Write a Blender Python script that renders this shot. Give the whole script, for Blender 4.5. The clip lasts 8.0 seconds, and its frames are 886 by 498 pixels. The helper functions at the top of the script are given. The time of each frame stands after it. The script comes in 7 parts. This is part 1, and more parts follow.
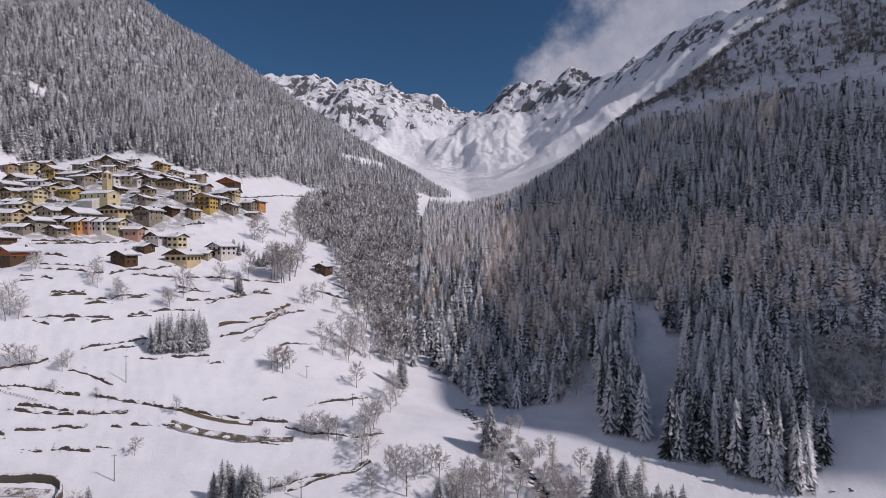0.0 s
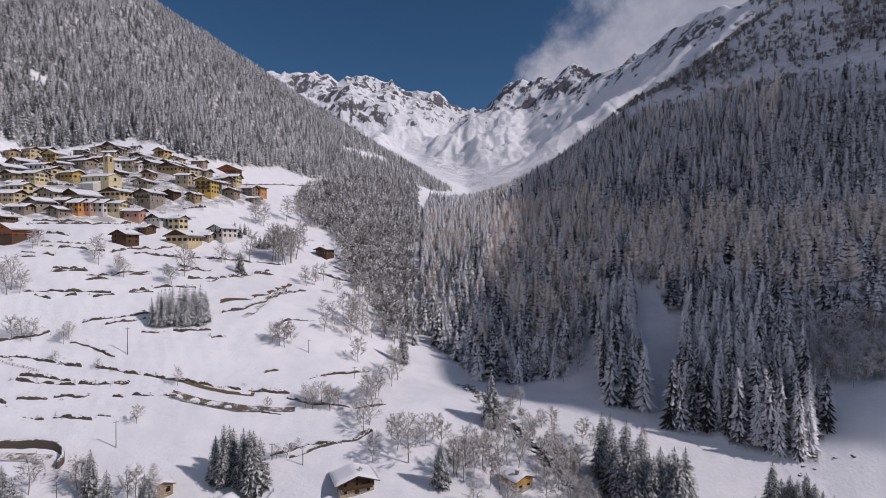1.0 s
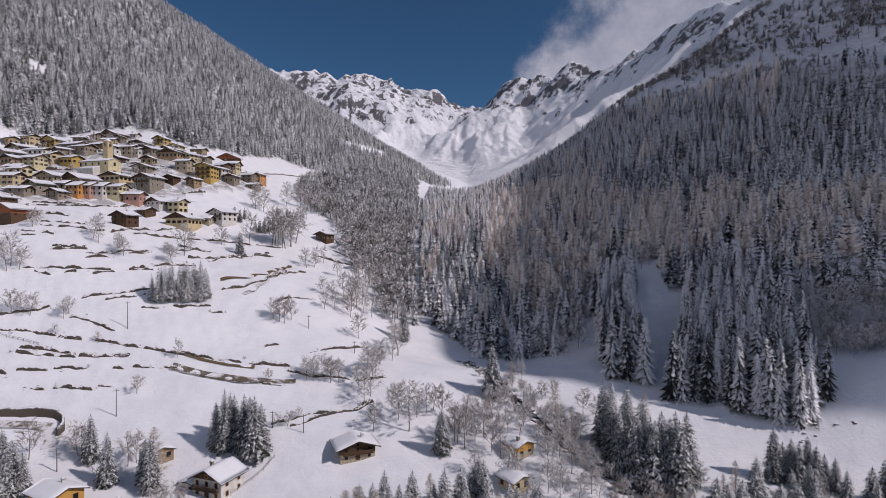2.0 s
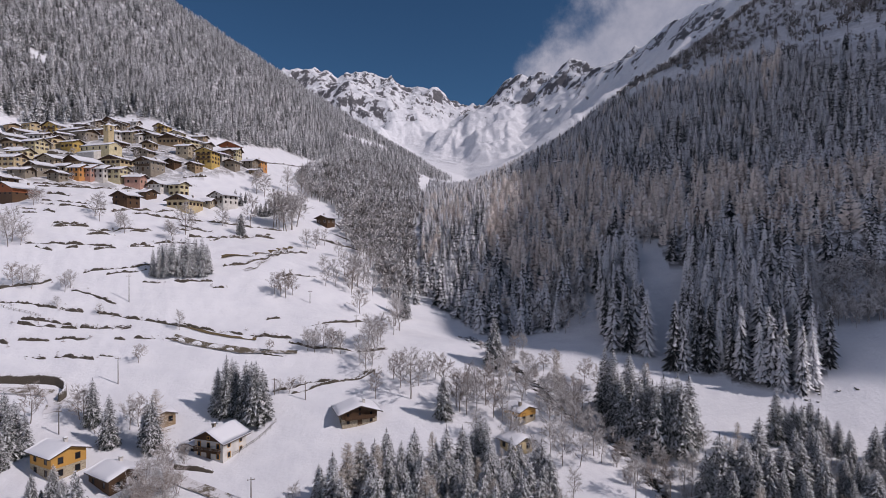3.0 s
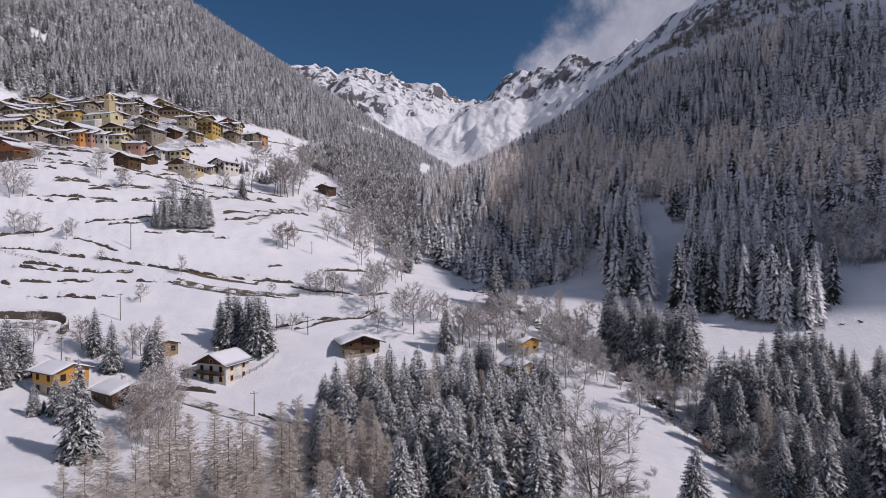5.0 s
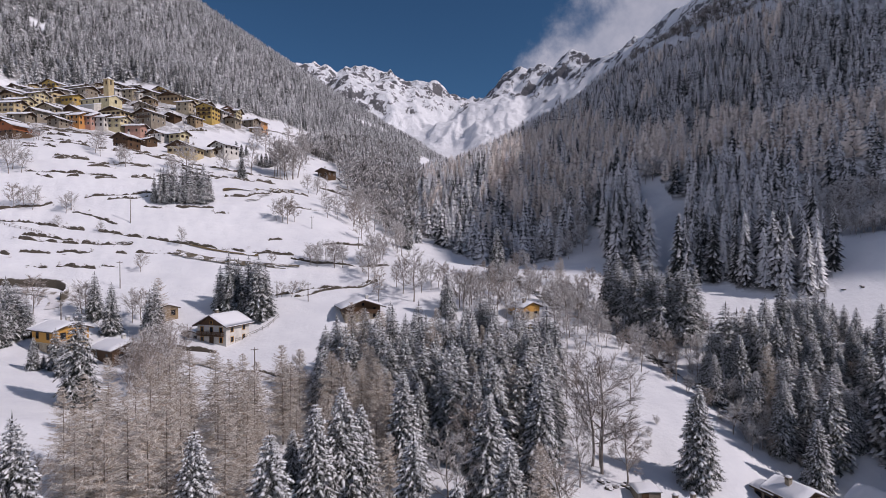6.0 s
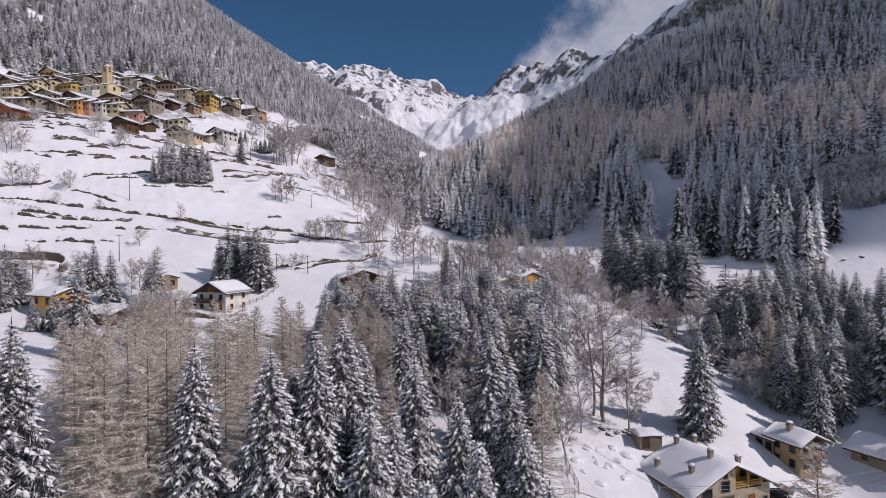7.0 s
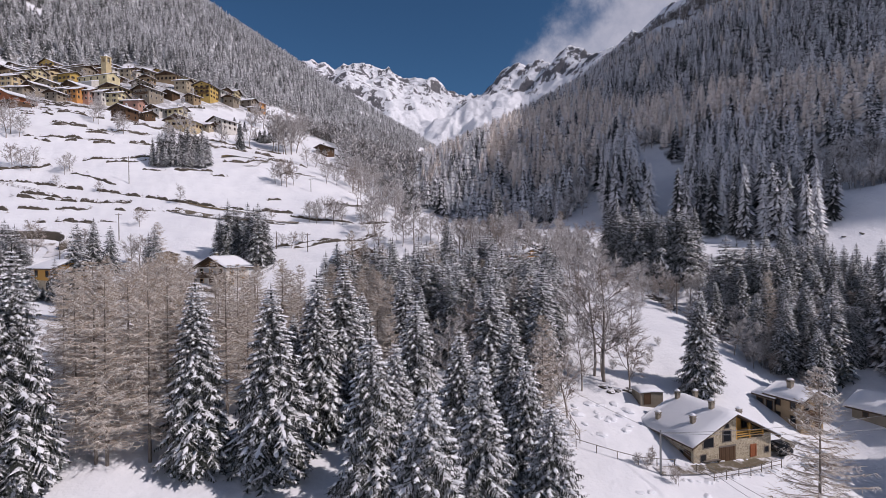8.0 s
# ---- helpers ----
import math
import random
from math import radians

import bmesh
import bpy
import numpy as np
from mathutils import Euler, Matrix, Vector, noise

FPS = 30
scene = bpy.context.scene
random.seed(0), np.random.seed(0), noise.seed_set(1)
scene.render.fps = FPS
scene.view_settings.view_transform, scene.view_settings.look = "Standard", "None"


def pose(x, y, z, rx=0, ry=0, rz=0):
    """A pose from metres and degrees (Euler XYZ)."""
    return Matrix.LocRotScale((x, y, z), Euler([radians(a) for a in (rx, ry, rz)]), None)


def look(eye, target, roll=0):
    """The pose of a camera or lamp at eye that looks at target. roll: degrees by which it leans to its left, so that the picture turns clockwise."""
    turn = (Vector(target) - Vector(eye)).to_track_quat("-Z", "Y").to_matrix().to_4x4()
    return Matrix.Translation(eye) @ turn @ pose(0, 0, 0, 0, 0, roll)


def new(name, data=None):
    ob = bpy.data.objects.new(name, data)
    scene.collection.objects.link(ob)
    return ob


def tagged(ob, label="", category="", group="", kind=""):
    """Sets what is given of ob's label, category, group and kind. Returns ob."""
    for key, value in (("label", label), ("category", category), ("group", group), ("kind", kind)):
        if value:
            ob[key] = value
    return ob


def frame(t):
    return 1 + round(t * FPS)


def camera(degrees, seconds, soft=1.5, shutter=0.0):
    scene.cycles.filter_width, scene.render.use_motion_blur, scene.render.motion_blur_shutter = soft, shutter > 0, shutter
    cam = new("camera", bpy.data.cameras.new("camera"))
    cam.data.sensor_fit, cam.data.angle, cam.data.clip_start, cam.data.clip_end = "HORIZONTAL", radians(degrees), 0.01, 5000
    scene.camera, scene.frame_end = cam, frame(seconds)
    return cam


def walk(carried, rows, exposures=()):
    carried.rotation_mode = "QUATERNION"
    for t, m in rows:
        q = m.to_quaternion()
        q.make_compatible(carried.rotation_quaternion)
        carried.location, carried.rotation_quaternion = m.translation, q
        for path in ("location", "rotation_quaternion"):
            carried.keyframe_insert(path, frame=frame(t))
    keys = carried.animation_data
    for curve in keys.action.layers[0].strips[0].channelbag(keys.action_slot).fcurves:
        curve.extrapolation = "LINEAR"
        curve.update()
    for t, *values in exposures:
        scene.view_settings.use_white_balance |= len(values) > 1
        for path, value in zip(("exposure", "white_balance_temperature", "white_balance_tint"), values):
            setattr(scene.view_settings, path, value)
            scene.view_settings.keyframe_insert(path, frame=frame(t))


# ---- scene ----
cam = camera(78.0, 8.0, 0.5)
METRES, EYE, TILT, LEAN, TURN = 72.0, 96.0, 0.0, 0.0, 0.0
ROWS = [
    (0.0, 0.0, 0.0, 0.0, 0.0, 0.0, -0.0),
    (0.5, -0.003, 0.001, -0.0649, -0.0, -0.06, 0.05),
    (1.0, -0.0056, 0.0027, -0.1345, 0.06, -0.09, -0.04),
    (1.5, -0.0084, 0.0037, -0.2003, 0.0, -0.1, -0.01),
    (3.0, -0.0156, 0.0063, -0.3994, 0.04, -0.16, 0.11),
    (3.5, -0.0169, 0.0064, -0.4663, 0.11, -0.2, 0.13),
    (4.0, -0.0222, 0.0077, -0.5336, 0.1, -0.2, 0.19),
    (4.5, -0.0225, 0.0084, -0.599, 0.11, -0.2, 0.22),
    (6.0, -0.0273, 0.015, -0.797, 0.08, -0.29, 0.42),
    (6.5, -0.0295, 0.0157, -0.8626, 0.05, -0.29, 0.42),
    (7.0, -0.0303, 0.0165, -0.9112, -0.0, -0.3, 0.58),
    (7.5, -0.0313, 0.0169, -0.9547, 0.0, -0.34, 0.64),
    (8.0, -0.0328, 0.017, -0.9991, -0.04, -0.33, 0.74),
]
walk(cam, [(t, pose(0, 0, EYE, TILT, LEAN, TURN) @ pose(METRES * x, METRES * y, METRES * z, 90 + pitch, roll, yaw)) for t, x, y, z, yaw, pitch, roll in ROWS],
     [(0.0, -0.17, 6400, 24), (3.5, -0.17, 6400, 24), (6.5, 0.0, 6400, 24), (8.0, 0.08, 6400, 24)])

# ---- world, sun, exposure ----
SUN_AZ, SUN_EL = -20.0, 39.0   # degrees from +x towards +y, degrees above the horizon
world = bpy.data.worlds.new("sky")
scene.world = world
world.use_nodes = True
wn, wl = world.node_tree.nodes, world.node_tree.links
wn.clear()
sky = wn.new("ShaderNodeTexSky")
sky.sky_type, sky.sun_disc = "NISHITA", False
sky.sun_elevation, sky.sun_rotation = radians(SUN_EL), radians(90 - SUN_AZ)
sky.altitude, sky.air_density, sky.dust_density, sky.ozone_density = 2500, 1.0, 0.0, 1.5
SKY_STRENGTH = 0.052
# a bank of cloud that drifts over the far crest
geo = wn.new("ShaderNodeTexCoord")
sep = wn.new("ShaderNodeSeparateXYZ")
wl.new(geo.outputs["Generated"], sep.inputs[0])


def wmath(op, a, b=None, c=None):
    n = wn.new("ShaderNodeMath")
    n.operation = op
    for k, v in enumerate((a, b, c)):
        if v is None:
            continue
        if isinstance(v, (int, float)):
            n.inputs[k].default_value = v
        else:
            wl.new(v, n.inputs[k])
    return n.outputs[0]


def wrange(v, a, b, c=0.0, d=1.0):
    n = wn.new("ShaderNodeMapRange")
    n.interpolation_type = "SMOOTHSTEP"
    wl.new(v, n.inputs[0])
    for k, x in enumerate((a, b, c, d)):
        n.inputs[k + 1].default_value = x
    return n.outputs[0]


cloud_noise = wn.new("ShaderNodeTexNoise")
cloud_noise.inputs["Scale"].default_value, cloud_noise.inputs["Detail"].default_value, cloud_noise.inputs["Roughness"].default_value = 7.0, 9.0, 0.62
wl.new(geo.outputs["Generated"], cloud_noise.inputs["Vector"])
fine_noise = wn.new("ShaderNodeTexNoise")
fine_noise.inputs["Scale"].default_value, fine_noise.inputs["Detail"].default_value = 3.0, 6.0
wl.new(geo.outputs["Generated"], fine_noise.inputs["Vector"])
# across: to the right of a line that leans from the crest up to the zenith
across = wmath("DIVIDE", sep.outputs[0], wmath("MAXIMUM", sep.outputs[1], 0.05))
upward = wmath("DIVIDE", sep.outputs[2], wmath("MAXIMUM", sep.outputs[1], 0.05))
lean = wmath("SUBTRACT", across, wmath("MULTIPLY", upward, 0.72))
bank = wrange(wmath("ADD", lean, wmath("MULTIPLY", wmath("SUBTRACT", cloud_noise.outputs[0], 0.5), 0.30)), -0.11, 0.0)
ahead = wrange(sep.outputs[1], 0.0, 0.3)
# bright broken cloud over the unseen sky behind, added as fill for the shade
cloud_fill = wmath("MULTIPLY", wrange(fine_noise.outputs[0], 0.46, 0.63), wmath("SUBTRACT", 1.0, ahead))
bank = wmath("MAXIMUM", wmath("MULTIPLY", bank, ahead), cloud_fill)
thick = wrange(wmath("ADD", cloud_noise.outputs[0], wmath("MULTIPLY", fine_noise.outputs[0], 0.6)), 0.45, 1.05, 0.35, 1.0)
cover = wmath("MULTIPLY", bank, thick)
blue = wn.new("ShaderNodeBackground")
blue.inputs["Strength"].default_value = SKY_STRENGTH
deep = wn.new("ShaderNodeMix")   # the dry, deep blue of winter air
deep.data_type, deep.blend_type = "RGBA", "MULTIPLY"
deep.inputs[0].default_value, deep.inputs[7].default_value = 1.0, (0.53, 0.95, 1.08, 1)
wl.new(sky.outputs[0], deep.inputs[6])
wl.new(deep.outputs[2], blue.inputs["Color"])
white = wn.new("ShaderNodeBackground")
white.inputs["Color"].default_value, white.inputs["Strength"].default_value = (0.80, 0.83, 0.90, 1), 0.62
both = wn.new("ShaderNodeMixShader")
wl.new(cover, both.inputs[0]), wl.new(blue.outputs[0], both.inputs[1]), wl.new(white.outputs[0], both.inputs[2])
wout = wn.new("ShaderNodeOutputWorld")
wl.new(both.outputs[0], wout.inputs[0])

sun_data = bpy.data.lights.new("sun", "SUN")
sun_data.energy, sun_data.angle, sun_data.color = 2.9, radians(0.53), (1.0, 0.95, 0.88)
sun = new("sun", sun_data)
a, e = radians(SUN_AZ), radians(SUN_EL)
sun.matrix_world = look((900 * math.cos(a), 900 * math.sin(a), 900), (900 * math.cos(a) - math.cos(a) * math.cos(e), 900 * math.sin(a) - math.sin(a) * math.cos(e), 900 - math.sin(e)))

# ---- materials ----


class Nodes:
    """A small hand for node materials."""

    def __init__(self, name):
        self.m = bpy.data.materials.new(name)
        self.m.use_nodes = True
        self.n, self.l = self.m.node_tree.nodes, self.m.node_tree.links
        self.b = self.n["Principled BSDF"]
        self.b.inputs["Specular IOR Level"].default_value = 0.3

    def put(self, socket, v):
        if isinstance(v, (int, float)):
            socket.default_value = v
        elif isinstance(v, tuple):
            socket.default_value = (*v, 1) if len(v) == 3 and len(socket.default_value) == 4 else v
        else:
            self.l.new(v, socket)

    def math(self, op, a, b=0.0, clamp=False):
        n = self.n.new("ShaderNodeMath")
        n.operation, n.use_clamp = op, clamp
        self.put(n.inputs[0], a), self.put(n.inputs[1], b)
        return n.outputs[0]

    def noise(self, scale, detail=4.0, rough=0.55, vector=None, out=0):
        n = self.n.new("ShaderNodeTexNoise")
        n.inputs["Scale"].default_value, n.inputs["Detail"].default_value, n.inputs["Roughness"].default_value = scale, detail, rough
        self.l.new(vector if vector else self.place(), n.inputs["Vector"])
        return n.outputs[out]

    def place(self, coord="Object"):
        return self.n.new("ShaderNodeTexCoord").outputs[coord]

    def spot(self):
        return self.n.new("ShaderNodeNewGeometry").outputs["Position"]

    def stretch(self, vector, s):
        n = self.n.new("ShaderNodeMapping")
        n.inputs["Scale"].default_value = s
        self.l.new(vector, n.inputs["Vector"])
        return n.outputs[0]

    def ramp(self, v, a, b, c=0.0, d=1.0):
        n = self.n.new("ShaderNodeMapRange")
        n.interpolation_type = "SMOOTHSTEP"
        self.put(n.inputs[0], v)
        for k, x in enumerate((a, b, c, d)):
            n.inputs[k + 1].default_value = x
        return n.outputs[0]

    def mix(self, f, a, b):
        n = self.n.new("ShaderNodeMix")
        n.data_type = "RGBA"
        self.put(n.inputs[0], f), self.put(n.inputs[6], a), self.put(n.inputs[7], b)
        return n.outputs[2]

    def up(self):
        s = self.n.new("ShaderNodeSeparateXYZ")
        self.l.new(self.n.new("ShaderNodeNewGeometry").outputs["Normal"], s.inputs[0])
        return s.outputs[2]

    def island(self):
        return self.n.new("ShaderNodeNewGeometry").outputs["Random Per Island"]

    def chance(self):
        return self.n.new("ShaderNodeObjectInfo").outputs["Random"]

    def done(self, colour, rough=0.7, bump=None, strength=0.3, distance=0.02):
        self.put(self.b.inputs["Base Color"], colour), self.put(self.b.inputs["Roughness"], rough)
        if bump is not None:
            n = self.n.new("ShaderNodeBump")
            n.inputs["Strength"].default_value, n.inputs["Distance"].default_value = strength, distance
            self.l.new(bump, n.inputs["Height"])
            self.l.new(n.outputs[0], self.b.inputs["Normal"])
        return self.m


SNOW = (0.80, 0.815, 0.84)


def ground_material():
    k = Nodes("snowy_ground")
    p = k.spot()
    s = k.n.new("ShaderNodeSeparateXYZ")
    k.l.new(p, s.inputs[0])
    big, fine, mid = k.noise(0.012, 6, 0.6, p), k.noise(0.9, 6, 0.6, p), k.noise(0.12, 5, 0.6, p)
    streak = k.noise(0.024, 9, 0.74, k.stretch(p, (1, 0.7, 0.5)))
    far = k.ramp(s.outputs[1], 900, 1500)
    high = k.ramp(k.math("ADD", s.outputs[2], k.math("MULTIPLY", big, 500.0)), 700, 1050)
    steep = k.math("ADD", k.up(), k.math("ADD", k.math("MULTIPLY", k.math("SUBTRACT", streak, 0.5), 3.0), k.math("MULTIPLY", k.math("SUBTRACT", 1.0, high), 0.6)))
    rock = k.math("MULTIPLY", k.ramp(steep, 0.66, 0.58), far)
    near_steep = k.math("ADD", k.up(), k.math("MULTIPLY", k.math("SUBTRACT", mid, 0.5), 0.7))
    bare = k.math("MULTIPLY", k.ramp(near_steep, 0.60, 0.48), k.math("SUBTRACT", 1.0, far))
    snow = k.mix(k.ramp(mid, 0.35, 0.7), SNOW, (0.74, 0.755, 0.79))
    stone = k.mix(k.noise(0.06, 6, 0.7, p), (0.05, 0.05, 0.062), (0.20, 0.195, 0.20))
    soil = k.mix(fine, (0.07, 0.055, 0.04), (0.17, 0.14, 0.10))
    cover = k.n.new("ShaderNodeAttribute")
    cover.attribute_name = "dark_floor"
    # noise patches of dark grey-brown inside the marked outlines
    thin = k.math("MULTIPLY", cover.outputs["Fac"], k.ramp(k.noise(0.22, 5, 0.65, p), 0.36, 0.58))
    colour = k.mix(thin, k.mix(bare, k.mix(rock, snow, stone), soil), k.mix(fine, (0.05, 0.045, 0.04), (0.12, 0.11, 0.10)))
    crag = k.math("MULTIPLY", k.math("MULTIPLY", k.noise(0.03, 9, 0.72, p), far), 22.0)
    height_mix = k.math("ADD", crag, k.math("ADD", k.math("ADD", k.math("MULTIPLY", fine, 0.35), k.math("MULTIPLY", mid, 1.0)), k.math("MULTIPLY", k.noise(0.05, 3, 0.5, p), 2.0)))
    return k.done(colour, 0.75, height_mix, 0.5, 0.9)


def bough_material(name, needle_a, needle_b, low, high, chance=0.9, snow=SNOW, lean=1.0):
    """Needles with snow on what faces up, spray by spray; low, high: the facing at which it begins and is full; lean: how much the facing counts."""
    k = Nodes(name)
    p = k.spot()
    fleck = k.noise(5.0, 3, 0.65, p)
    luck = k.math("MULTIPLY", k.math("SUBTRACT", k.island(), 0.5), chance)
    lie = k.math("ADD", k.math("MULTIPLY", k.up(), lean), k.math("ADD", luck, k.math("MULTIPLY", k.math("SUBTRACT", fleck, 0.5), 1.2)))
    white = k.ramp(lie, low, high)
    needle = k.mix(k.noise(0.35, 2, 0.5, p), needle_a, needle_b)
    return k.done(k.mix(white, needle, snow), 0.8)


def shaded_wood_needles(name, inner, outer, frost, low=0.35, high=0.95):
    """Foliage of the woods: frosted towards the ends of the boughs; the bare part towards the stem is dark, which also
    paints in the shade inside the crown; every tree and bough a little different.
    """
    k = Nodes(name)
    p = k.spot()
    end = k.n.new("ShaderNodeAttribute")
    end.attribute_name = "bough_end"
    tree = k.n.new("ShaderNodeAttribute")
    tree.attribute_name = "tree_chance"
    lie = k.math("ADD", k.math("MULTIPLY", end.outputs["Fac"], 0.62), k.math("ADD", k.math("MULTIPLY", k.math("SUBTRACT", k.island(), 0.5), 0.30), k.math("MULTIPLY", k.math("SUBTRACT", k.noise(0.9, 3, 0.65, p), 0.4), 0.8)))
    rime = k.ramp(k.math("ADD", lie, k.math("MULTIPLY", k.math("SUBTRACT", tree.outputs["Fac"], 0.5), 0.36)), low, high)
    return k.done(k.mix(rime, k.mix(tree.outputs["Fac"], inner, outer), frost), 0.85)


def twig_material(name, a, b, frost, share):
    k = Nodes(name)
    p = k.spot()
    rime = k.ramp(k.math("ADD", k.noise(1.6, 4, 0.65, p), k.math("MULTIPLY", k.up(), 0.22)), share, share + 0.25)
    return k.done(k.mix(rime, k.mix(k.noise(0.25, 3, 0.5, p), a, b), frost), 0.85)


def plaster(name, colour, stain=0.16):
    k = Nodes(name)
    p = k.spot()
    big, fine = k.noise(0.5, 5, 0.65, p), k.noise(9, 4, 0.6, p)
    dark = tuple(c * (1 - stain) * 0.8 for c in colour)
    c = k.mix(k.ramp(big, 0.35, 0.75), colour, dark)
    return k.done(k.mix(k.math("MULTIPLY", fine, 0.25), c, tuple(min(1, x * 1.1) for x in colour)), 0.85, fine, 0.3, 0.01)


def wood(name, a, b):
    k = Nodes(name)
    p = k.stretch(k.spot(), (6, 6, 0.7))
    g, w = k.noise(2.2, 6, 0.65, p), k.noise(0.6, 3, 0.5, k.spot())
    return k.done(k.mix(k.math("ADD", k.math("MULTIPLY", g, 0.7), k.math("MULTIPLY", w, 0.3)), a, b), 0.75, g, 0.4, 0.01)


def masonry(name, a, b, joint):
    """Rubble masonry: irregular stones with paler joints."""
    k = Nodes(name)
    v = k.n.new("ShaderNodeTexVoronoi")
    v.feature = "DISTANCE_TO_EDGE"
    v.inputs["Scale"].default_value = 2.6
    q = k.stretch(k.spot(), (1, 1, 1.7))
    k.l.new(q, v.inputs["Vector"])
    c = k.n.new("ShaderNodeTexVoronoi")
    c.inputs["Scale"].default_value = 2.6
    k.l.new(q, c.inputs["Vector"])
    s = k.n.new("ShaderNodeSeparateColor")
    k.l.new(c.outputs["Color"], s.inputs[0])
    stone = k.mix(s.outputs[0], a, b)
    fine = k.noise(6, 4, 0.6, k.spot())
    edge = k.ramp(v.outputs["Distance"], 0.02, 0.09)
    return k.done(k.mix(edge, joint, k.mix(k.math("MULTIPLY", fine, 0.5), stone, a)), 0.85, edge, 0.6, 0.03)


def plain(name, colour, rough=0.6, metal=0.0, vary=0.25):
    k = Nodes(name)
    k.b.inputs["Metallic"].default_value = metal
    return k.done(k.mix(k.noise(3.0, 5, 0.6, k.spot()), tuple(c * (1 - vary) for c in colour), colour), rough)


def snow_material():
    k = Nodes("snow")
    p = k.spot()
    return k.done(k.mix(k.noise(0.8, 5, 0.6, p), SNOW, (0.74, 0.76, 0.80)), 0.7, k.noise(2.2, 5, 0.6, p), 0.3, 0.12)


M_GROUND = ground_material()
M_SNOW = snow_material()
M_SPRUCE = bough_material("snowy_spruce_needles", (0.012, 0.016, 0.014), (0.034, 0.038, 0.030), 0.66, 1.25, 0.65)
M_RIMED_SPRUCE = bough_material("rimed_spruce_needles", (0.04, 0.045, 0.04), (0.10, 0.10, 0.09), 0.42, 1.05, 0.7, (0.74, 0.75, 0.77))
# dark inner colours carry crown shade that the hollow trees don't cast
M_FOREST_SHADE = shaded_wood_needles("spruce_forest_needles", (0.03, 0.034, 0.034), (0.075, 0.077, 0.076), (0.80, 0.80, 0.82), 0.16, 0.54)
M_FOREST_RIME = shaded_wood_needles("rimed_forest_needles", (0.10, 0.105, 0.104), (0.20, 0.202, 0.198), (0.68, 0.69, 0.71), 0.18, 0.68)
M_FOREST_HIGH = shaded_wood_needles("frosted_spruce_needles", (0.035, 0.04, 0.043), (0.085, 0.088, 0.092), (0.80, 0.81, 0.84), 0.14, 0.52)
M_LARCH = twig_material("larch_twigs", (0.31, 0.25, 0.195), (0.45, 0.375, 0.30), (0.74, 0.71, 0.67), 0.43)
M_LARCH_FAR = shaded_wood_needles("larch_forest_twigs", (0.36, 0.29, 0.245), (0.52, 0.44, 0.385), (0.88, 0.82, 0.77), -0.12, 0.55)
M_TWIG = twig_material("bare_twigs", (0.24, 0.20, 0.175), (0.36, 0.31, 0.275), (0.64, 0.62, 0.61), 0.50)
M_RIME_TWIG = twig_material("rimed_twigs", (0.29, 0.265, 0.25), (0.43, 0.40, 0.38), (0.76, 0.755, 0.755), 0.44)
M_WOOD_TWIG = shaded_wood_needles("rimed_wood_twigs", (0.22, 0.20, 0.185), (0.36, 0.33, 0.31), (0.74, 0.73, 0.73), 0.05, 0.85)
M_VALLEY_TWIG = shaded_wood_needles("grey_valley_twigs", (0.13, 0.12, 0.112), (0.25, 0.23, 0.215), (0.62, 0.615, 0.615), 0.18, 0.98)
M_SCRUB = shaded_wood_needles("brown_scrub_twigs", (0.07, 0.06, 0.052), (0.15, 0.13, 0.115), (0.46, 0.45, 0.45), 0.22, 1.0)
M_FOREST_DUSK = shaded_wood_needles("dusted_conifer_needles", (0.05, 0.055, 0.052), (0.10, 0.10, 0.096), (0.68, 0.69, 0.71), 0.18, 0.62)
M_BARK = wood("bark", (0.045, 0.035, 0.028), (0.12, 0.095, 0.075))
M_LIMB = wood("grey_limbs", (0.15, 0.125, 0.105), (0.32, 0.28, 0.245))
M_WOOD_DARK = wood("dark_boards", (0.05, 0.028, 0.016), (0.13, 0.075, 0.04))
M_WOOD_RED = wood("red_brown_boards", (0.20, 0.06, 0.025), (0.34, 0.12, 0.05))
M_WOOD_OCHRE = wood("ochre_boards", (0.42, 0.22, 0.05), (0.60, 0.34, 0.09))
M_WOOD_GREY = wood("weathered_wood", (0.10, 0.085, 0.07), (0.24, 0.21, 0.18))
M_STONE = masonry("rubble_stone", (0.27, 0.225, 0.155), (0.50, 0.43, 0.31), (0.52, 0.46, 0.35))
M_WHITE = plaster("white_plaster", (0.62, 0.6, 0.56))
M_CREAM = plaster("cream_plaster", (0.56, 0.455, 0.27))
M_YELLOW = plaster("yellow_plaster", (0.56, 0.39, 0.12))
M_PALE = plaster("pale_yellow_plaster", (0.62, 0.55, 0.34))
M_ORANGE = plaster("orange_plaster", (0.56, 0.27, 0.09))
M_PINK = plaster("pink_plaster", (0.46, 0.27, 0.21))
M_GREY = plaster("grey_plaster", (0.27, 0.235, 0.185))
M_TAN = plaster("tan_plaster", (0.34, 0.25, 0.15))
M_PANE = plain("window_glass", (0.02, 0.022, 0.026), 0.12)
M_SLATE = plain("slate_roof", (0.12, 0.11, 0.11), 0.7)
M_METAL = plain("dull_metal", (0.30, 0.31, 0.32), 0.45, 0.8)
M_GRASS = plain("dead_grass_bank", (0.20, 0.15, 0.08), 0.9, 0.0, 0.6)
